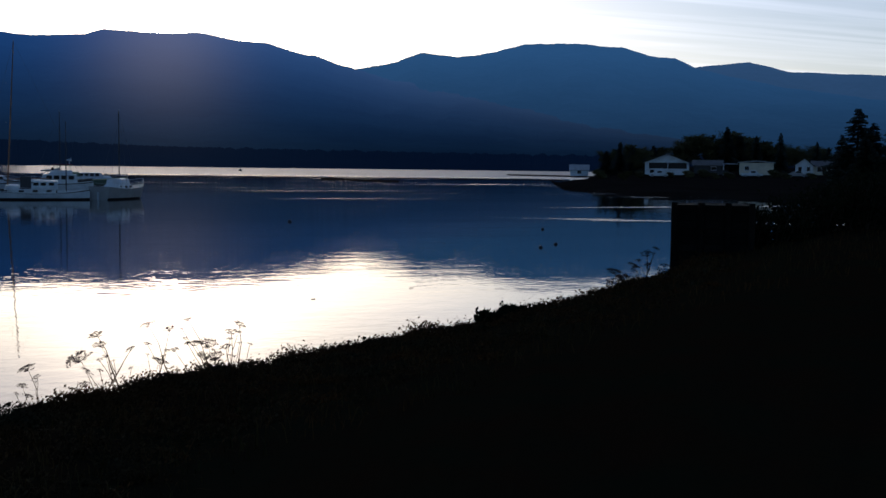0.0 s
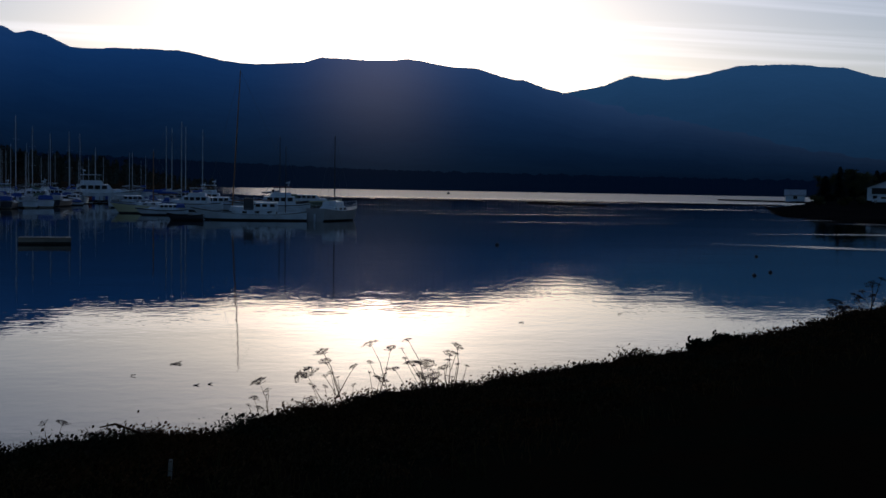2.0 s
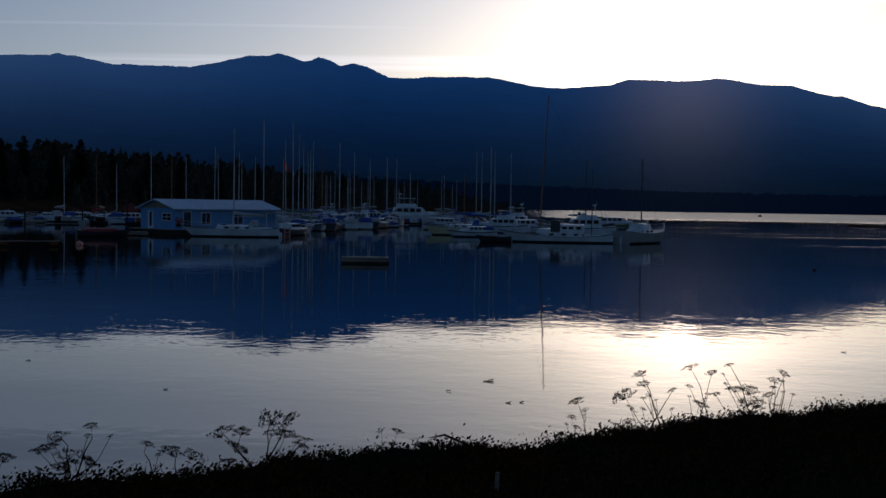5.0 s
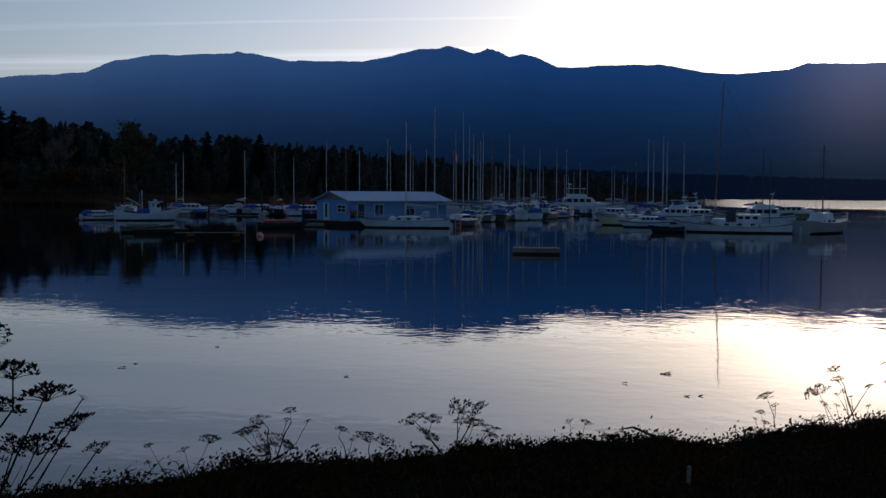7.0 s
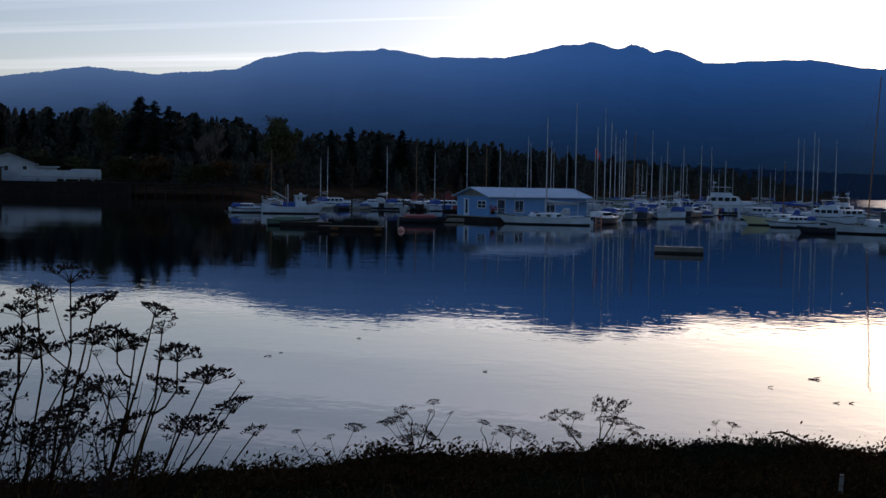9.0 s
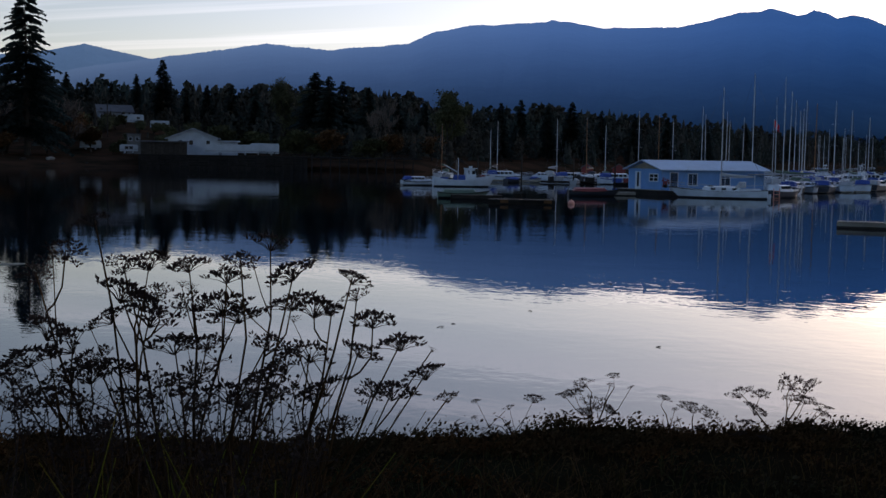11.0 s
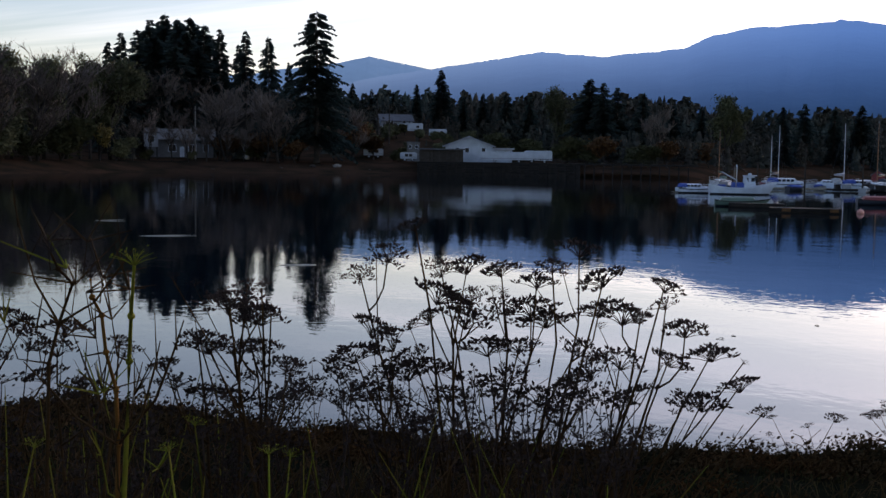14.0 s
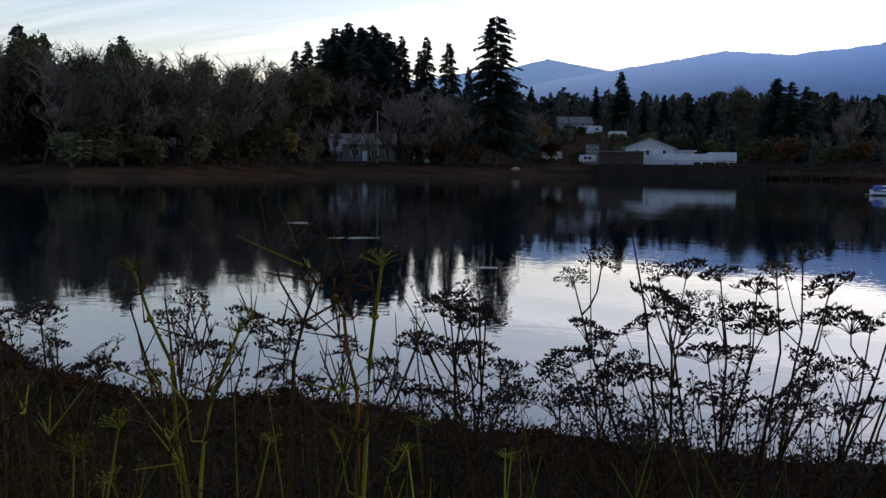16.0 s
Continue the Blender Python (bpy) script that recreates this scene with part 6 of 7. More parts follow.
for az, d, L in ((23.0, 196, 12), (17.2, 187, 16), (14.4, 182, 10), (2.6, 208, 18), (0.2, 214, 12)):
    float_dock(turned(az, d, 0), L, 2.0, "grey timber dock crowded with gear", "timber", False)
    for k in range(int(L / 2)):
        dock_box(az + math.degrees(br.uniform(-L * 0.45, L * 0.45) / d), d, br.uniform(0.7, 1.6), M[br.choice(("white_paint", "dark_paint", "canvas_blue", "red_paint", "grey_paint", "timber"))])
for i in range(14):
    az, d = br.choice((br.uniform(13.5, 22.5), br.uniform(-0.5, 5.5))), br.uniform(180, 205)
    skiff(turned(az, d, 0, br.uniform(0, 360)), br.uniform(3.2, 4.6), 1.6, "small open tender tied up between the boats", M[br.choice(("white_paint", "dark_paint", "grey_paint", "green_paint"))], br.choice((None, M["canvas_blue"], M["canvas_grey"])))

flag = thing("flag", turned(8.22, 165, 0, 10), "red and white flag hanging on a pole", "flag")
part("pole", Build().tube([(0, 0, 0.5), (0, 0, 10.2)], [0.05, 0.03], 6), M["aluminium"], flag)
for k, (x0, x1, mt) in enumerate(((0.0, 0.35, "flag_red"), (0.35, 0.6, "white_paint"), (0.6, 0.95, "flag_red"))):
    b = Build()
    cols = spread(x0, x1, 4)
    for x in cols:
        for z in (10.1, 9.1):
            b.v.append((0.05 + x * 0.7, 0.12 * math.sin(x * 5), z - x * 0.9))
    b.f += [(2 * i, 2 * i + 1, 2 * i + 3, 2 * i + 2) for i in range(3)]
    part("stripe", b, M[mt], flag)

# the cruisers and the schooner at the outer dock
motor_cruiser(turned(1.55, 222, 0, 8), 13.5, 4.2, "large white flybridge motor yacht at the outer dock", True)
sailboat(turned(-1.0, 143, 0, 178), 8.2, 2.7, seen_z(1.5, 143), "pale yellow sloop with blue canvas covers", M["yellow_paint"], M["spar_wood"], M["canvas_blue"], mx=-0.02, stripe="canvas_blue")
motor_cruiser(turned(-1.6, 136, 0, 182), 5.4, 2.1, "small white day cruiser with a blue canopy", False, canopy=M["canvas_blue"])
for az, el, d in ((-1.68, 2.68, 165), (-1.95, 2.62, 172), (-2.42, 2.92, 160), (-2.62, 2.7, 168), (-3.45, 2.56, 164)):
    h = seen_z(el, d)
    sailboat(turned(az, d, 0, br.choice((0, 180)) + br.uniform(-25, 25)), h * 0.75, h * 0.22, h, "white sailboat rafted at the outer dock", M["white_paint"], M["aluminium"], br.choice(COVERS), "sailboats at the outer dock", mx=0.0)
sch = sailboat(turned(-6.1, 121, 0, 178), 11.0, 3.0, 15.9, "long white wooden ketch with a varnished mast", M["white_paint"], M["spar_wood"], None, "", mx=0.222, free=0.66, lean=-0.78, dodger=False, sheer=0.75, stern=0.5)
wz = 0.85
pil = part("pilothouse", cabin_build(-2.4, 0.2, 1.9, 1.7, wz + 0.2, 0.85, 0.3, 0.05), M["white_paint"], sch)
side_ports(pil, (-1.8, -1.0, -0.3), 0.86, wz + 0.6, 0.5, 0.3, "side_window")
part("companionway", Build().box(0.2, 1.2, -0.5, 0.5, wz + 0.1, wz + 1.5, None, 0.05), M["dark_paint"], sch)
part("deck_house", cabin_build(1.2, 2.8, 1.6, 1.3, wz + 0.1, 0.5, 0.3), M["white_paint"], sch)
part("mizzen_mast", Build().tube([(-3.2, 0, wz), (-3.2, 0, 8.0)], [0.06, 0.03], 8), M["dark_paint"], sch)
for az, d, L, turn, cv in ((-2.9, 158, 8.5, 170, "canvas_blue"), (-4.4, 160, 8.0, 8, "canvas_grey"), (-0.2, 172, 7.5, 12, "canvas_grey"), (-3.4, 176, 9.5, 175, "canvas_blue")):
    motor_cruiser(turned(az, d, 0, turn), L, L * 0.33, "white cabin cruiser rafted behind the sloops", L > 8.2, "cruisers at the outer dock", "white_paint", "dark_paint", M[cv])
for az, d, L, turn, hm in ((7.2, 150, 6.5, 75, "dark_paint"), (6.5, 156, 6.2, -80, "white_paint"), (5.7, 160, 6.8, 80, "dark_paint"), (4.9, 166, 6.4, 100, "white_paint"), (4.1, 170, 7.0, 95, "white_paint"), (3.3, 178, 6.6, 70, "dark_paint"), (2.8, 186, 7.2, -95, "white_paint")):
    motor_cruiser(turned(az, d, 0, turn), L, L * 0.36, "small cabin boat berthed end-on at the dock", False, "cabin boats at the inner dock", hm, "dark_paint", M[br.choice(("canvas_blue", "canvas_grey"))])
    if L > 6.3:
        sailboat(turned(az - 0.35, d + 12, 0, turn + 12), L * 1.25, L * 0.38, br.uniform(10.5, 13.5), "white sailboat berthed end-on at the dock", M["white_paint"], M["aluminium"], br.choice(COVERS), "sailboats at the inner dock")
skiff(turned(-2.7, 119, 0, 175), 3.4, 1.5, "dark inflatable tender tied behind the ketch", M["dark_paint"])
motor_cruiser(turned(-7.0, 150, 0, 184), 9.5, 3.3, "white trawler yacht with a dark red canvas bridge top", True, trim="dark_paint", top="red_paint")
fb2 = sailboat(turned(-10.1, 124, 0, 62), 8.6, 3.2, seen_z(2.45, 124), "old white and grey sailboat seen from its stern", M["grey_paint"], M["dark_paint"], None, "", mx=0.0, free=1.1, dodger=False)
part("wheelhouse", cabin_build(-1.2, 1.0, 1.9, 1.6, 1.2, 0.9, 0.2), M["white_paint"], fb2)
sailboat(turned(-7.3, 175, 0, 20), 8.0, 2.6, seen_z(1.05, 175) + 4, "dark-masted sailboat behind the ketch", M["dark_paint"], M["dark_paint"], M["canvas_grey"], "", mx=0.0)
motor_cruiser(turned(-8.8, 190, 0, 10), 9, 3.0, "olive green covered workboat at the far dock", False, hull_mat="green_paint", trim="yellow_paint", canopy=M["green_paint"])


# floating weed on the near water, and pale strips that imitate bright ripple streaks
def drift(az, d, size, seed):
    rng = random.Random(seed)
    pts, p = [], Vector((-size, 0, 0.01))
    # long ones: the sky's reflection on ruffled water, put in as pale strips
    long = size > 0.5
    for i in range(7):
        pts.append(p.copy())
        p = p + Vector((size / 3, rng.gauss(0, size * (0.03 if long else 0.25)), rng.uniform(-0.008, 0.012)))
    radii = [0.006] + [rng.uniform(0.006, 0.014) * (1.9 if long else 1) for i in range(5)] + [0.006]
    ob = new("driftwood" if long else "drift_weed", Build().tube(pts, radii, 5).mesh("drift", M["cream_paint"] if long else M["mud"]))
    q = at(az, d)
    ob.matrix_world = pose(q.x, q.y, 0.0, 0, 0, az)
    if long:
        tagged(ob, "thin pale strip imitating a bright ripple streak on the water", "driftwood", "floating driftwood")
    else:
        tagged(ob, "dark strand of weed floating on the water", "weed", "floating weed")


for i, (az, d, n) in enumerate([(-2.45, 25, 0.12), (-2.6, 25.1, 0.08), (-2.3, 24.9, 0.05), (-3.5, 22.3, 0.06), (-4.2, 22.4, 0.05), (-0.4, 23.6, 0.05), (14, 24, 0.05), (24.5, 26.5, 0.06), (25.2, 25.9, 0.09), (20.5, 29, 0.05),
                                (16.3, 36, 0.06), (4, 33, 0.05), (-20, 33, 0.07), (-25, 36, 0.07), (55.5, 72, 0.9), (52.8, 58, 1.4), (46.5, 42, 0.7)]):
    drift(az, d, n, i)
# ---- plants on the near bank ----
def umbel_mesh(seed, seeds=8, rays=15, name="umbel", mat=None, bare=0.0):
    """A dry umbel of unit radius: rays that spread from the stem's top, each with a cluster of seeds."""
    rng = random.Random(seed)
    b = Build()
    for i in range(rays):
        a = 2.39996 * i + rng.uniform(-0.3, 0.3)
        r = math.sqrt((i + 0.6) / rays) * rng.uniform(0.85, 1.1)
        top = Vector((r * math.cos(a), r * math.sin(a), 0.62 - 0.32 * r * r + rng.uniform(-0.08, 0.08)))
        mid = Vector((top.x * 0.45, top.y * 0.45, top.z * 0.62))
        b.tube([(0, 0, 0), mid, top], [0.022, 0.016, 0.012], 3, False)
        if rng.random() < bare:
            continue
        for k in range(seeds):
            q = 6.283 * k / seeds + rng.uniform(-0.4, 0.4)
            out = rng.uniform(0.1, 0.24)
            c = top + Vector((out * math.cos(q), out * math.sin(q), rng.uniform(-0.02, 0.14)))
            n = Vector((math.cos(q), math.sin(q), rng.uniform(0.3, 1.2))).normalized()
            u = n.orthogonal().normalized()
            w = n.cross(u)
            l, s = rng.uniform(0.08, 0.15), rng.uniform(0.035, 0.06)
            b.add([c - n * l, c + u * s, c + w * s, c - u * s, c - w * s, c + n * l], [(0, 2, 1), (0, 3, 2), (0, 4, 3), (0, 1, 4), (5, 1, 2), (5, 2, 3), (5, 3, 4), (5, 4, 1)])
    return b.mesh(name, mat or M["seed"])


UMBELS = [umbel_mesh(61), umbel_mesh(62, 9, 18), umbel_mesh(63, 7, 13, bare=0.2), umbel_mesh(64, 8, 16)]
THIN = [umbel_mesh(65, 3, 12, bare=0.4), umbel_mesh(66, 2, 10, bare=0.5)]
GREEN_UMBEL = [umbel_mesh(67, 1, 18, mat=M["green_stem"], bare=0.75), umbel_mesh(68, 2, 16, mat=M["green_stem"], bare=0.7)]
pr = random.Random(17)


def ground_at(x, y):
    a = math.degrees(math.atan2(-x, y))
    return bank_z(a, math.hypot(x, y))


def umbel_plant(heads, label, stem=0.008, mains=3, base=None, group="dried umbel plants", green=False, grow=1.0):
    """A tall dry plant: upright stalks, side branches and a flat umbel on each end (x, y, z, radius)."""
    if group == "weeds on the bank edge":
        grow, stem = grow * 0.92, stem * 0.75
        heads = list(heads)
        for h in list(heads):
            for k in range(2):
                sway = 0.07 + 0.4 * h[3]
                heads.append((h[0] + pr.gauss(0, sway), h[1] + pr.gauss(0, sway), h[2] - pr.uniform(0.03, 0.30), h[3] * pr.uniform(0.35, 0.65)))
        floor = ground_at(heads[0][0], heads[0][1]) + 0.08
        heads = [(x, y, max(z, floor), r) for x, y, z, r in heads]
    heads = sorted(heads, key=lambda h: -h[2])
    cx = base[0] if base else sum(h[0] for h in heads) / len(heads)
    cy = base[1] if base else sum(h[1] for h in heads) / len(heads)
    gz = ground_at(cx, cy) - 0.05
    o = Vector((cx, cy, gz))
    ob = thing("umbel_plant", Matrix.Translation(o), label, "plant", group)
    mat = M["green_stem"] if green else M["dead_stem"]
    picks, rest = [], []
    for h in heads:
        far = all(math.hypot(h[0] - q[0], h[1] - q[1]) > 0.12 for q in picks)
        (picks if len(picks) < mains and far else rest).append(h)
    stalks = []
    for h in picks:
        foot = Vector((pr.uniform(-0.17, 0.17), pr.uniform(-0.12, 0.12), 0))
        tip = Vector(h[:3]) - o
        bow = Vector((pr.uniform(-0.06, 0.06), pr.uniform(-0.06, 0.06), 0))
        pts = [foot + (tip - foot) * t + bow * math.sin(math.pi * t) * (1 + 0.5 * math.sin(9 * t)) for t in (0, 0.2, 0.4, 0.6, 0.8, 1)]
        stalks.append(pts)
        part("stalk", Build().tube(pts, [stem, stem * 0.95, stem * 0.85, stem * 0.7, stem * 0.5, stem * 0.32], 6), mat, ob, "", True)
    for h in rest:
        tip = Vector(h[:3]) - o
        best = None
        for pts in stalks:
            for i in range(5):
                for t in (0.0, 0.5):
                    p = pts[i].lerp(pts[i + 1], t)
                    gap = math.hypot(p.x - tip.x, p.y - tip.y)
                    want = tip.z - 0.12 - 0.9 * gap
                    score = abs(p.z - max(want, 0.1)) + 0.5 * gap
                    if best is None or score < best[0]:
                        best = (score, p)
        p = best[1]
        mid = p.lerp(tip, 0.55) + Vector((pr.uniform(-0.03, 0.03), pr.uniform(-0.03, 0.03), -0.12 * (tip - p).length))
        part("branch", Build().tube([p, p.lerp(mid, 0.5) + Vector((0, 0, -0.015)), mid, tip], [stem * 0.55, stem * 0.5, stem * 0.42, stem * 0.3], 5), mat, ob, "", True)
    for h in heads:
        r = max(h[3], 0.02) * grow * 1.3
        u = part("umbel", pr.choice(GREEN_UMBEL if green else (UMBELS if r > 0.035 or group == "weeds on the bank edge" else UMBELS + THIN)), None, ob)
        tip = Vector(h[:3]) - o
        u.matrix_local = Matrix.Translation(tip - Vector((0, 0, r * 0.35))) @ Euler((pr.uniform(-0.5, 0.5), pr.uniform(-0.5, 0.5), pr.uniform(0, 6))).to_matrix().to_4x4() @ Matrix.Diagonal((r, r, r * pr.uniform(0.8, 1.1), 1))
    # stray side twigs with small bare heads
    for i in range(0 if group == "weeds on the bank edge" else len(heads) // 2):
        pts = pr.choice(stalks)
        k = pr.randint(1, 4)
        p = pts[k]
        tip = p + Vector((pr.uniform(-0.22, 0.22), pr.uniform(-0.22, 0.22), pr.uniform(0.1, 0.35))) * grow
        part("twig", Build().tube([p, p.lerp(tip, 0.5) + Vector((0, 0, -0.02)), tip], [stem * 0.35, stem * 0.28, stem * 0.18], 4), mat, ob)
        u = part("small_umbel", pr.choice(THIN), None, ob)
        r = pr.uniform(0.02, 0.04) * grow
        u.matrix_local = Matrix.Translation(tip) @ Matrix.Diagonal((r, r, r, 1))
    return ob


DRY = "tall dead brown umbel plant with flat seed heads"
umbel_plant([(-3.08, 2.91, 3.63, .06), (-3.26, 2.95, 3.54, .05), (-2.99, 2.72, 3.38, .07), (-3.03, 2.89, 3.31, .08), (-3.08, 2.73, 3.28, .08), (-3.10, 2.68, 3.22, .06), (-2.99, 2.84, 3.22, .09), (-3.00, 2.94, 3.19, .07),
             (-3.12, 2.87, 3.11, .07), (-3.26, 2.83, 3.07, .05), (-3.01, 2.98, 3.74, .05)], DRY, base=(-2.85, 3.0), mains=4)
umbel_plant([(-2.91, 3.01, 3.58, .06), (-2.71, 2.91, 3.61, .06), (-2.96, 3.05, 3.48, .09), (-2.82, 3.08, 3.48, .05), (-2.94, 2.98, 3.40, .06), (-2.81, 3.03, 3.40, .08), (-2.79, 2.96, 3.46, .06), (-3.05, 3.02, 3.24, .06),
             (-2.88, 2.95, 3.23, .07), (-2.83, 2.97, 3.13, .06), (-3.01, 3.05, 2.97, .06), (-3.01, 2.99, 2.98, .05)], DRY, base=(-2.78, 3.1), mains=4)
umbel_plant([(-2.80, 3.24, 3.57, .06), (-2.73, 3.38, 3.52, .06), (-2.57, 3.24, 3.60, .05), (-2.78, 3.23, 3.43, .06), (-2.80, 3.45, 3.40, .08), (-2.75, 3.49, 3.36, .08), (-2.71, 3.04, 3.31, .08), (-2.64, 3.14, 3.31, .06),
             (-2.64, 3.05, 3.20, .07), (-2.82, 3.15, 3.12, .06), (-2.53, 3.11, 3.14, .08), (-2.61, 3.31, 3.07, .06), (-2.78, 3.31, 3.05, .06)], DRY, base=(-2.72, 3.1), mains=4)
umbel_plant([(-2.64, 3.54, 3.64, .07), (-2.45, 3.41, 3.55, .07), (-2.57, 3.59, 3.41, .08), (-2.43, 3.52, 3.40, .08), (-2.37, 3.55, 3.39, .04), (-2.44, 3.22, 3.31, .06), (-2.59, 3.58, 3.16, .08), (-2.26, 3.21, 3.29, .07),
             (-2.46, 3.23, 3.19, .07), (-2.32, 3.42, 3.13, .08), (-2.50, 3.52, 3.23, .05), (-2.42, 3.23, 3.13, .05), (-2.40, 3.62, 2.94, .05)], DRY, base=(-2.62, 3.25), mains=4)
umbel_plant([(-2.16, 3.33, 3.55, .05), (-2.30, 3.62, 3.45, .05), (-2.09, 3.36, 3.40, .06), (-2.31, 3.64, 3.37, .02), (-2.20, 3.46, 3.27, .06), (-2.09, 3.58, 3.29, .07), (-2.02, 3.71, 3.25, .02), (-2.10, 3.53, 3.11, .07),
             (-2.11, 3.40, 3.14, .05), (-1.91, 3.43, 3.22, .06), (-1.82, 3.42, 3.14, .04), (-2.31, 3.54, 2.96, .05)], DRY, base=(-2.55, 3.3), mains=4)
umbel_plant([(-3.48, 2.48, 3.44, .07), (-3.20, 2.37, 3.44, .06), (-3.42, 2.50, 3.45, .04), (-3.20, 2.15, 3.37, .07), (-3.11, 2.31, 3.55, .03), (-3.27, 2.50, 3.43, .02), (-3.29, 2.42, 3.32, .05), (-3.17, 2.48, 3.26, .05),
             (-3.33, 2.22, 3.38, .02), (-3.21, 2.58, 3.14, .06), (-3.29, 2.36, 3.15, .06), (-3.29, 2.58, 3.09, .06)], DRY)
umbel_plant([(-3.62, 1.04, 3.52, .06), (-3.94, 1.19, 3.42, .04), (-3.78, 1.13, 3.39, .05), (-3.84, 1.34, 3.35, .05), (-3.97, 1.38, 3.27, .07), (-3.87, 1.04, 3.49, .04), (-3.86, 1.02, 3.37, .04), (-3.60, 1.08, 3.44, .03)], DRY)
umbel_plant([(-3.61, 1.52, 3.53, .05), (-3.68, 1.49, 3.47, .05), (-3.62, 1.49, 3.41, .05), (-3.46, 1.45, 3.40, .06), (-3.29, 1.43, 3.42, .05), (-3.27, 1.25, 3.59, .02), (-3.50, 1.26, 3.54, .02), (-3.47, 1.29, 3.38, .03),
             (-3.51, 1.33, 3.33, .04), (-3.36, 1.56, 3.50, .05), (-3.37, 1.61, 3.48, .04)], DRY)
umbel_plant([(-3.22, 1.53, 3.45, .05), (-3.37, 1.74, 3.45, .06), (-3.38, 1.72, 3.39, .06), (-3.24, 1.60, 3.34, .05), (-3.19, 1.69, 3.30, .05), (-3.16, 1.79, 3.43, .03), (-3.23, 1.86, 3.38, .04), (-3.25, 1.69, 3.28, .05)], DRY)
GREEN = "living green fennel plant with yellowish stalks"
for pts, r0, mt in (([(-2.37, 1.25, 2.2), (-2.37, 1.24, 3.23), (-2.36, 1.25, 3.54), (-2.16, 1.12, 3.77)], 0.007, True), ([(-2.39, 1.23, 2.2), (-2.38, 1.23, 3.23), (-2.38, 1.23, 3.48), (-2.40, 1.21, 3.64), (-2.41, 1.19, 3.72)], 0.006, False),
                    ([(-2.49, 0.90, 2.2), (-2.49, 0.885, 3.25), (-2.51, 0.855, 3.56), (-2.54, 0.79, 3.75)], 0.006, True), ([(-2.46, 0.91, 2.2), (-2.47, 0.895, 3.3), (-2.46, 0.92, 3.5), (-2.44, 0.97, 3.62)], 0.005, True),
                    ([(-2.50, 1.1, 2.2), (-2.46, 1.12, 3.54), (-2.43, 1.16, 3.71), (-2.32, 1.04, 3.79)], 0.005, None), ([(-2.73, 0.62, 2.2), (-2.73, 0.61, 3.31), (-2.50, 0.53, 3.55)], 0.005, None)):
    o = Vector(pts[0])
    o.z = ground_at(o.x, o.y) - 0.05
    ob = thing("fennel", Matrix.Translation(o), GREEN if mt else "slender dark dead fennel stalk" if mt is None else "upright orange-brown dead fennel stalk", "plant", "fennel plants")
    loc = [Vector((0, 0, 0))] + [Vector(p) - o for p in pts[1:]]
    fine = [loc[0]]
    for a, b in zip(loc, loc[1:]):
        fine += [a.lerp(b, 0.5) + Vector((pr.uniform(-0.008, 0.008), pr.uniform(-0.008, 0.008), 0)), b]
    part("stalk", Build().tube(fine, [r0 * (1 - 0.55 * i / (len(fine) - 1)) for i in range(len(fine))], 8), M["green_stem"] if mt else M["dead_stem"] if mt is None else M["orange_stem"], ob, "", True)
    for i in range(2, len(fine) - 1):
        part("node", Build().blob(fine[i], r0 * 1.25, pr, 4, 7, 0.05), M["green_stem"] if mt else M["dead_stem"] if mt is None else M["orange_stem"], ob)
        for s in range(2 if i < 4 else 1):
            reach = 0.22 + 0.5 * max(0, 1 - i / (len(fine) - 2))
            way = Vector((pr.uniform(-0.17, 0.17), pr.uniform(-0.17, 0.17), pr.uniform(0.12, 0.30))) * reach
            tip = fine[i] + way
            part("branch", Build().tube([fine[i], fine[i] + way * 0.45 + Vector((way.x * 0.25, way.y * 0.25, -0.03)), tip], [r0 * 0.42, r0 * 0.3, r0 * 0.15], 5), M["green_stem"] if (mt and s) else M["dead_stem"], ob)
            lf = Build()
            for k in range(4):
                e = tip + Vector((pr.gauss(0, 0.05), pr.gauss(0, 0.05), pr.uniform(0.0, 0.1)))
                lf.tube([tip, tip.lerp(e, 0.5), e], [0.0022, 0.002, 0.001], 3, False)
            part("thread_leaf", lf, M["green_stem"] if s else M["dead_stem"], ob)
    for side in (-1, 1):
        a, n = fine[3], Vector((side * pr.uniform(0.08, 0.2), pr.uniform(-0.12, 0.12), pr.uniform(0.14, 0.28)))
        tip = a + n
        part("side_stem", Build().tube([a, a + n * 0.35 + Vector((side * 0.03, 0, -0.01)), a + n * 0.7 + Vector((side * 0.02, 0, 0)), tip], [r0 * 0.6, r0 * 0.5, r0 * 0.4, r0 * 0.2], 5), M["dead_stem"], ob)
        for k in (0.5, 0.75):
            c = a + n * k + Vector((side * 0.025, 0, 0))
            part("twig", Build().tube([c, c + Vector((-side * pr.uniform(0.02, 0.06), pr.uniform(-0.04, 0.04), pr.uniform(0.06, 0.14)))], [r0 * 0.3, r0 * 0.12], 4), M["dead_stem"], ob)
    u = part("umbel", GREEN_UMBEL[0] if mt else THIN[0], None, ob)
    u.matrix_local = Matrix.Translation(loc[-1]) @ Matrix.Diagonal((0.05, 0.05, 0.05, 1))
umbel_plant([(-3.27, 2.39, 3.54, .05), (-3.03, 2.10, 3.54, .07), (-3.19, 2.38, 3.44, .07), (-3.27, 2.39, 3.45, .06), (-3.28, 2.18, 3.38, .05), (-3.15, 2.12, 3.37, .05), (-3.09, 2.17, 3.37, .05), (-3.23, 2.43, 3.32, .05),
             (-3.22, 2.00, 3.32, .04), (-3.17, 2.00, 3.27, .05), (-3.34, 2.26, 3.18, .06), (-3.07, 2.41, 3.27, .06), (-3.13, 2.56, 3.18, .06)], DRY)
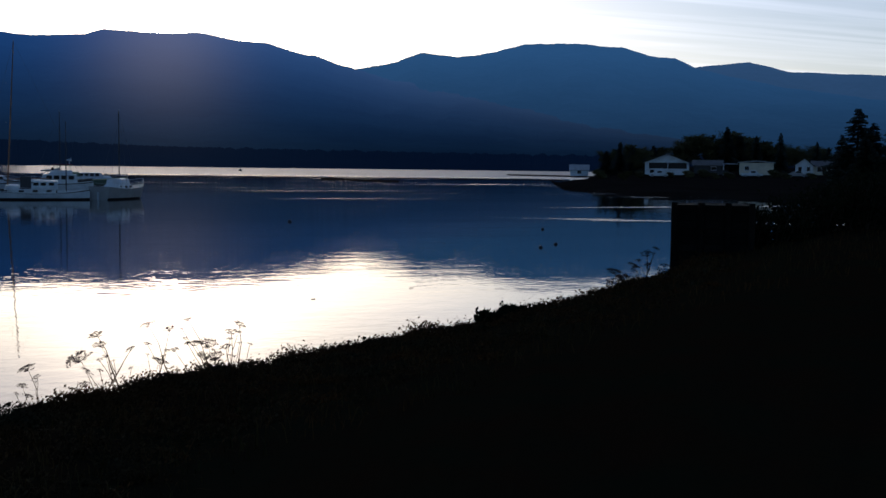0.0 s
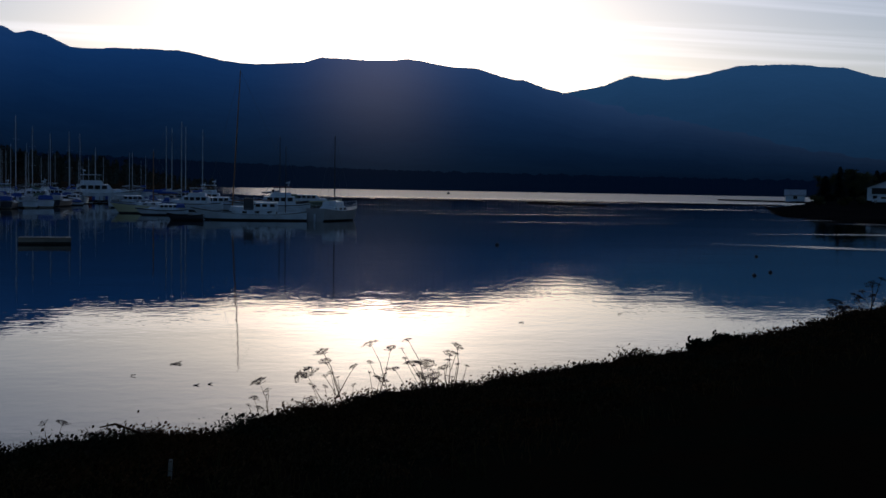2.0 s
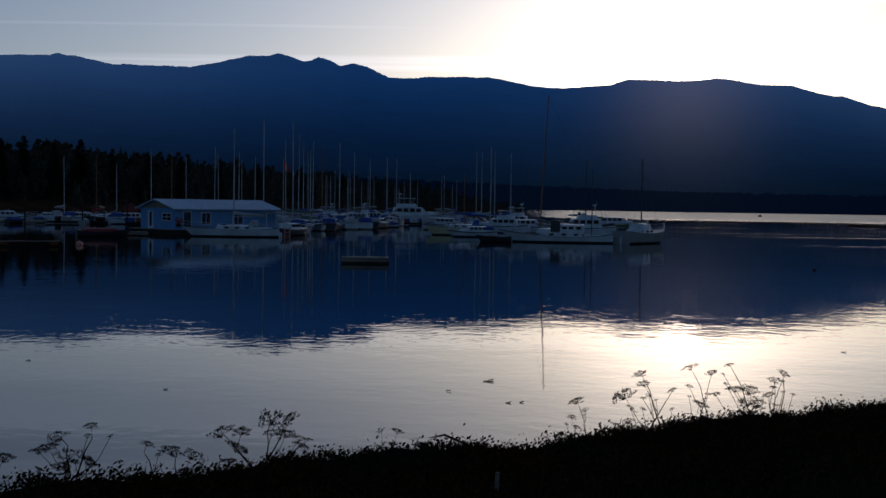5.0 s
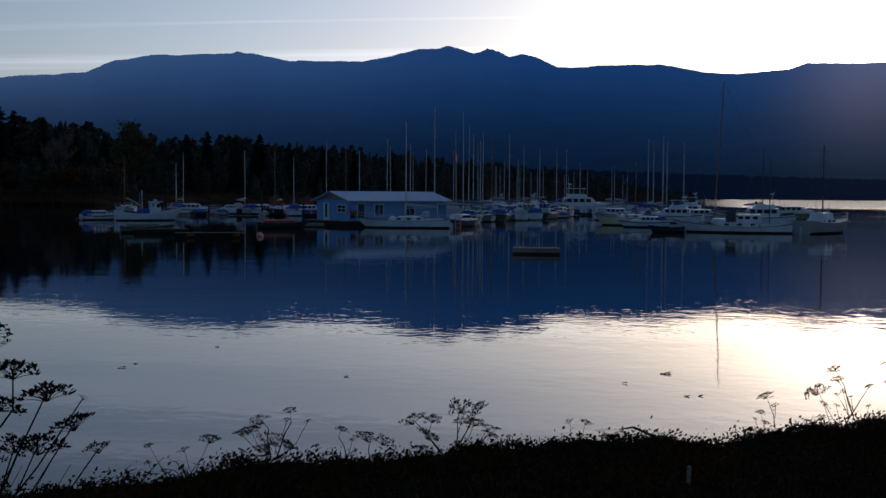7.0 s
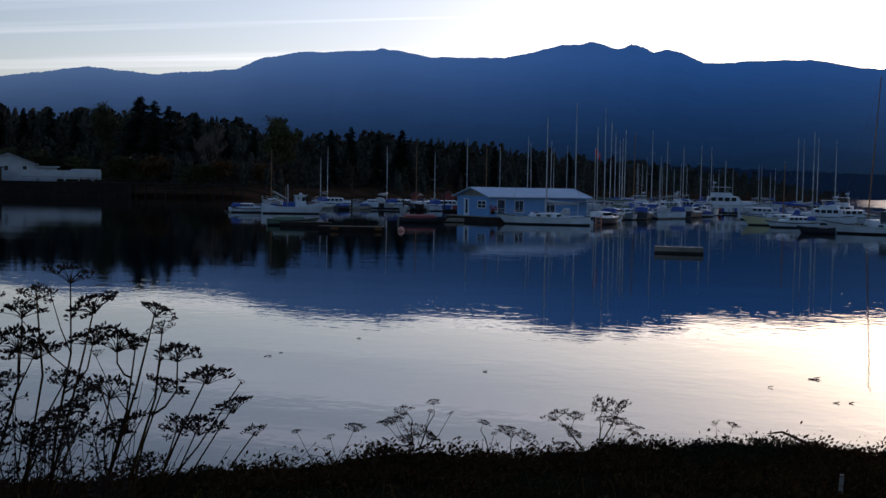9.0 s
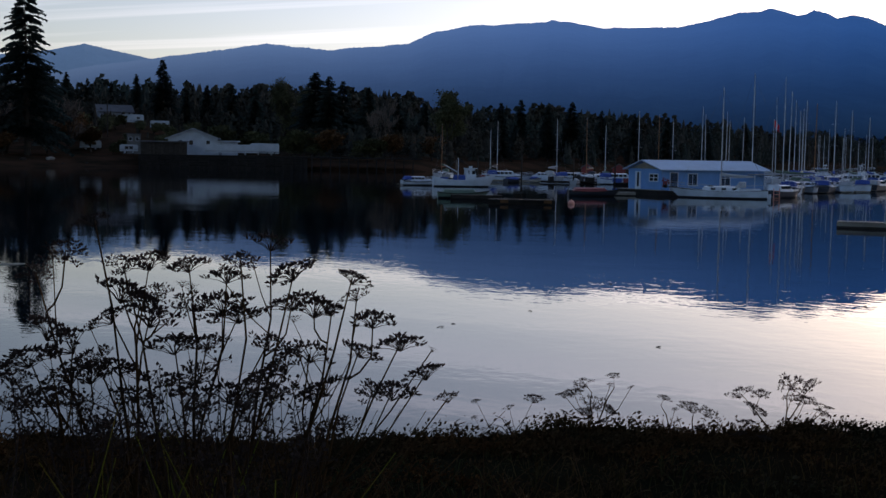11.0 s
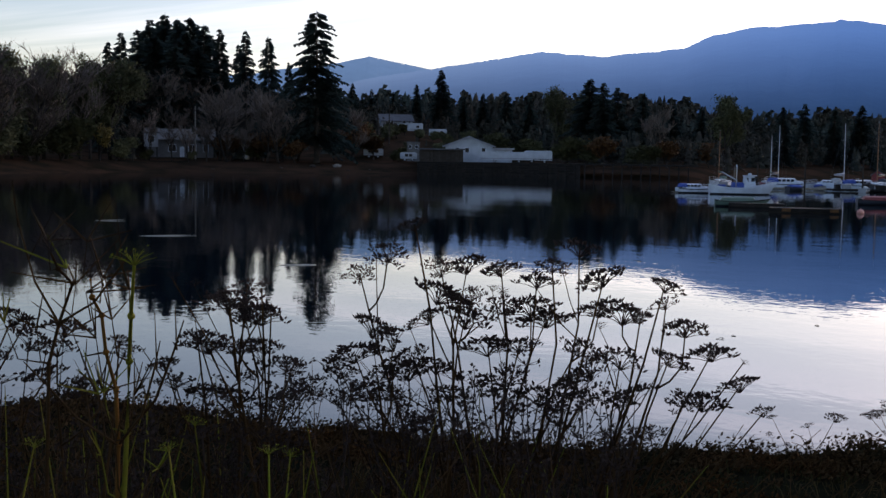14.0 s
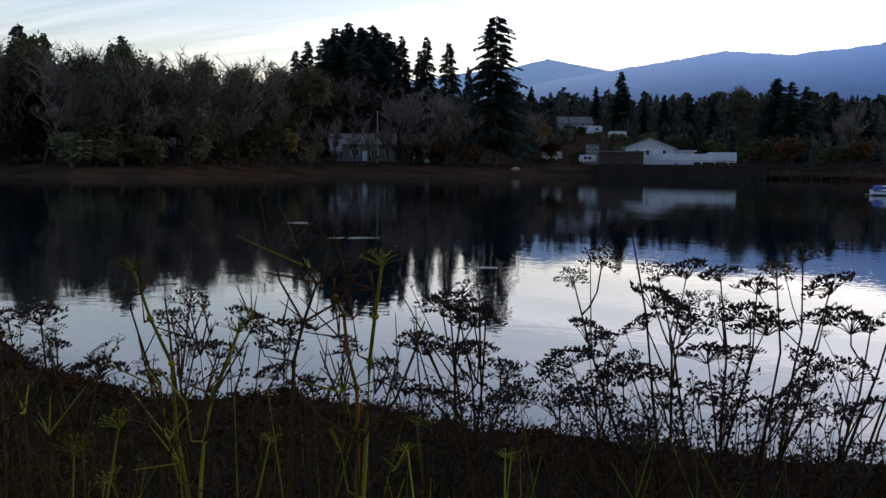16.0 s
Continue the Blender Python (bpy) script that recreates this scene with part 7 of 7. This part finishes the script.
for heads in ([(-2.63, 0.80, 3.43, .04), (-2.79, 0.77, 3.35, .04)], [(-2.28, 1.29, 3.36, .025), (-2.16, 1.47, 3.34, .03)], [(-2.95, 1.9, 3.2, .03), (-2.75, 2.1, 3.1, .03)], [(-2.9, 1.35, 3.25, .03), (-3.0, 0.95, 3.2, .03)]):
    umbel_plant(heads, "young green fennel shoot with a pale umbel", 0.006, 2, group="fennel shoots", green=True)

# smaller dead plants along the edge of the bank
SMALL = "small dead weed with seed heads on the bank edge"
umbel_plant([(-2.46, 7.12, 2.46, .06), (-2.62, 7.37, 2.34, .06), (-2.29, 7.23, 2.51, .04), (-2.65, 7.26, 2.33, .05), (-2.38, 7.07, 2.35, .07), (-2.42, 7.53, 2.21, .06)], SMALL, 0.008, 2, group="weeds on the bank edge")
umbel_plant([(-2.03, 7.63, 2.31, .04), (-1.77, 7.24, 2.35, .07), (-1.75, 7.72, 2.21, .07)], SMALL, 0.007, 2, group="weeds on the bank edge")
umbel_plant([(-1.46, 7.36, 2.45, .08), (-1.34, 7.45, 2.44, .05), (-1.17, 7.64, 2.49, .09), (-1.05, 7.82, 2.47, .05), (-1.09, 7.77, 2.36, .06), (-1.36, 7.31, 2.36, .07), (-0.95, 7.44, 2.36, .05)], SMALL, 0.008, 3, group="weeds on the bank edge")
umbel_plant([(-0.41, 7.66, 2.42, .03), (-0.30, 7.68, 2.41, .04)], SMALL, 0.006, 2, group="weeds on the bank edge")
umbel_plant([(-2.84, 7.16, 2.30, .06), (-3.27, 7.14, 2.25, .03), (-3.0, 7.1, 2.24, .04)], SMALL, 0.006, 2, group="weeds on the bank edge")
umbel_plant([(1.34, 10.86, 2.08, .07), (1.42, 10.8, 2.0, .04)], SMALL, 0.008, 2, group="weeds on the bank edge")
umbel_plant([(1.75, 10.52, 2.20, .10), (1.95, 10.79, 2.37, .06), (1.99, 10.85, 2.26, .05), (2.27, 10.80, 2.21, .04)], SMALL, 0.010, 2, group="weeds on the bank edge")
umbel_plant([(2.37, 10.51, 2.48, .07), (2.58, 10.54, 2.42, .05), (2.51, 10.69, 2.10, .07)], SMALL, 0.009, 2, group="weeds on the bank edge")
umbel_plant([(2.76, 10.58, 2.50, .04), (2.80, 10.51, 2.28, .08), (2.93, 10.51, 2.27, .08), (3.01, 10.13, 2.29, .05), (3.16, 10.22, 2.48, .05), (3.06, 10.13, 2.42, .06), (2.96, 10.32, 2.17, .07)], SMALL, 0.010, 3, group="weeds on the bank edge")
umbel_plant([(17.12, 22.66, 1.84, .16), (16.26, 22.87, 1.42, .17), (17.05, 22.22, 2.02, .07), (16.70, 22.66, 1.57, .14), (16.46, 22.78, 1.25, .17), (17.36, 22.27, 1.58, .11)], "leggy dead weed clump near the timber bulkhead", 0.016, 2, group="weeds on the bank edge")

bent = thing("bent_stalk", pose(0.35, 7.9, 2.05), "bent pale dead stalk leaning over the bank edge", "plant")
part("stalk", Build().tube([(0, 0, 0), (-0.14, 0, 0.22), (-0.32, 0.02, 0.29), (-0.42, 0.02, 0.27)], [0.012, 0.011, 0.009, 0.004], 5), M["dead_stem"], bent)
stake = new("stake", Build().box(-0.012, 0.012, -0.012, 0.012, 0, 0.165, None, 0.004).mesh("stake", M["pale_timber"]))
sp = at(-2.95, 7.35)
stake.matrix_world = pose(sp.x, sp.y, ground_at(sp.x, sp.y) + 0.0, 3, 2, 10)
tagged(stake, "short pale wooden stake standing in the grass", "stake")


# matted grass and dead stems over the bank
def grass_mat():
    rng = random.Random(23)
    b = Build()
    for i in range(26000):
        az = rng.uniform(-52, 80)
        de, ze = edge(az)
        d = de * rng.uniform(0.45, 1.03) if i % 3 else de * rng.uniform(0.88, 1.03)
        p = at(az, d)
        p.z = bank_z(az, d) - 0.02
        k = 0.62 + 0.022 * d
        l = rng.uniform(0.07, 0.26) * k * (1.0 if d < de * 0.85 else 0.5)
        a = rng.uniform(0, 6.283)
        lean = Vector((math.cos(a), math.sin(a), 0)) * rng.uniform(0.2, 1.1) * l
        s = Vector((-math.sin(a), math.cos(a), 0)) * 0.004 * k * rng.uniform(0.7, 1.8)
        m = p + lean * 0.35 + Vector((0, 0, l * 0.65))
        t = p + lean + Vector((0, 0, l * rng.uniform(0.5, 1.0)))
        b.add([p - s, p + s, m + s * 0.8, m - s * 0.8, t], [(0, 1, 2, 3), (3, 2, 4)])
    structure("grass", b, M["grass"], "matted dull green and brown grass on the bank", kind="stuff", category="grass")


def bramble_mat():
    rng = random.Random(29)
    b = Build()
    for i in range(2600):
        az = rng.uniform(-41, 74) if i < 1700 else rng.uniform(-41, 4)
        de, ze = edge(az)
        d = de * (rng.uniform(0.9, 1.0) if i % 2 else rng.uniform(0.55 if az < 20 else 0.35, 1.03))
        big = noise.noise(Vector((az * 0.9, 3, 1))) * 0.5 + 0.5
        R = rng.uniform(0.05, 0.13) * (0.5 + 0.03 * d) * (0.35 + 1.6 * big * big)
        c = at(az, d)
        c.z = bank_z(az, d) + R * 0.25
        for k in range(46):
            u = Vector((rng.gauss(0, 1), rng.gauss(0, 1), rng.gauss(0.3, 0.7)))
            q = c + Vector((u.x * R * 1.3, u.y * R * 1.3, abs(u.z) * R * 0.75))
            s = rng.uniform(0.008, 0.022) * (0.5 + 0.05 * d)
            n = Vector((rng.gauss(0, 1), rng.gauss(0, 1), rng.gauss(0, 1))).normalized()
            v = n.orthogonal().normalized()
            w = n.cross(v)
            b.add([q - v * s, q + w * s * 0.6, q + v * s * 1.2, q - w * s * 0.6 + n * s * 0.3], [(0, 1, 2), (0, 2, 3)])
        for k in range(4):
            a = rng.uniform(0, 6.283)
            t = c + Vector((math.cos(a) * R * 1.4, math.sin(a) * R * 1.4, R * rng.uniform(0.5, 1.2)))
            b.tube([c, c.lerp(t, 0.6) + Vector((0, 0, R * 0.3)), t], [0.004, 0.003, 0.0015], 3, False)
    structure("bramble_mat", b, M["bramble"], "low dark brambles and dead weeds along the bank edge", kind="stuff", category="brambles")


def dead_stems():
    rng = random.Random(31)
    b = Build()
    for i in range(1700):
        az = rng.uniform(16, 82)
        d = rng.uniform(2.6, 5.2)
        p = at(az, d)
        p.z = bank_z(az, d)
        h = rng.uniform(0.35, 0.95) * (1.0 if rng.random() < 0.7 else 0.6) * (1.0 if az > 34 else 0.55)
        a = rng.uniform(0, 6.283)
        lean = Vector((math.cos(a), math.sin(a), 0)) * h * rng.uniform(0.05, 1.2)
        b.tube([p, p + lean * 0.4 + Vector((0, 0, h * 0.6)), p + lean + Vector((0, 0, h))], [0.0035, 0.003, 0.0012], 3, False)
    structure("dead_stems", b, M["dead_stem"], "thicket of thin dead stems among the plants", kind="stuff", category="stems")
    g = Build()
    for i in range(170):
        az = rng.uniform(36, 82)
        d = rng.uniform(2.0, 4.2)
        p = at(az, d)
        p.z = bank_z(az, d)
        h = rng.uniform(0.4, 1.05)
        a = rng.uniform(0, 6.283)
        lean = Vector((math.cos(a), math.sin(a), 0)) * h * rng.uniform(0.05, 0.5)
        g.tube([p, p + lean * 0.4 + Vector((0, 0, h * 0.6)), p + lean + Vector((0, 0, h))], [0.004, 0.0035, 0.0015], 3, False)
    structure("green_stems", g, M["green_stem"], "thin yellow-green stems among the dead weeds", kind="stuff", category="stems")
    t = Build()
    for i in range(230):
        az = rng.uniform(34, 70)
        d = rng.uniform(3.6, 4.4)
        c = at(az, d)
        c.z = rng.uniform(2.75, 3.2)
        for k in range(9):
            e = c + Vector((rng.gauss(0, 0.035), rng.gauss(0, 0.035), rng.uniform(0.0, 0.06)))
            t.tube([c, e], [0.0015, 0.001], 3, False)
            for s in range(2):
                q = e + Vector((rng.gauss(0, 0.008), rng.gauss(0, 0.008), rng.gauss(0, 0.008)))
                u = Vector((rng.gauss(0, 1), rng.gauss(0, 1), rng.gauss(0, 1))).normalized() * 0.008
                v = u.orthogonal() * 0.6
                t.add([q - u, q + v, q + u, q - v], [(0, 1, 2), (0, 2, 3)])
        t.tube([c, c + Vector((rng.gauss(0, 0.06), rng.gauss(0, 0.06), -rng.uniform(0.2, 0.5)))], [0.0022, 0.003], 3, False)
    structure("withered_heads", t, M["seed"], "withered small seed heads low in the thicket", kind="stuff", category="seed heads")


grass_mat()
bramble_mat()
dead_stems()


# tall dark brambles behind the timber bulkhead
def thicket(az, d, h, w, seed):
    rng = random.Random(seed)
    b, wood = Build(), Build()
    for k in range(26):
        a = rng.uniform(0, 6.283)
        t = Vector((math.cos(a) * w * rng.uniform(0.3, 1), math.sin(a) * w * rng.uniform(0.3, 1), h * rng.uniform(0.55, 1.0)))
        f = Vector((t.x * 0.3, t.y * 0.3, -0.2))
        wood.tube([f, f.lerp(t, 0.6) + Vector((0, 0, h * 0.2)), t], [0.03, 0.02, 0.006], 4, False)
        for j in range(70):
            q = f.lerp(t, rng.uniform(0.2, 1.05)) + Vector((rng.gauss(0, 0.28), rng.gauss(0, 0.28), rng.gauss(0.1, 0.22))) * max(0.3, h / 3)
            s = rng.uniform(0.04, 0.09)
            n = Vector((rng.gauss(0, 1), rng.gauss(0, 1), rng.gauss(0, 1))).normalized()
            v = n.orthogonal().normalized()
            b.add([q - v * s, q + n * s * 0.6, q + v * s, q - n * s * 0.6], [(0, 1, 2), (0, 2, 3)])
    p = at(az, d)
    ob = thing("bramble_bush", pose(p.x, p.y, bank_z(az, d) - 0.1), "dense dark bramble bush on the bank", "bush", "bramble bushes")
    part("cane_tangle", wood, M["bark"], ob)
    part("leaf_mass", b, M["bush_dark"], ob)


for i, az in enumerate(spread(-42.0, -56, 15)):
    d = knots([(-56, 44), (-46, 40), (-43, 37), (-41, 36)], az)
    el = knots([(-56, 1.5), (-50, 0.6), (-47.5, 0.2), (-45.7, -0.4), (-43.6, -1.35), (-42, -2.0)], az)
    thicket(az, d, max(0.8, seen_z(el, d) - bank_z(az, d)), 1.2, 200 + i)
thicket(-29.4, 23.4, 0.3, 0.28, 300)
thicket(-30.6, 24.6, 0.22, 0.4, 301)
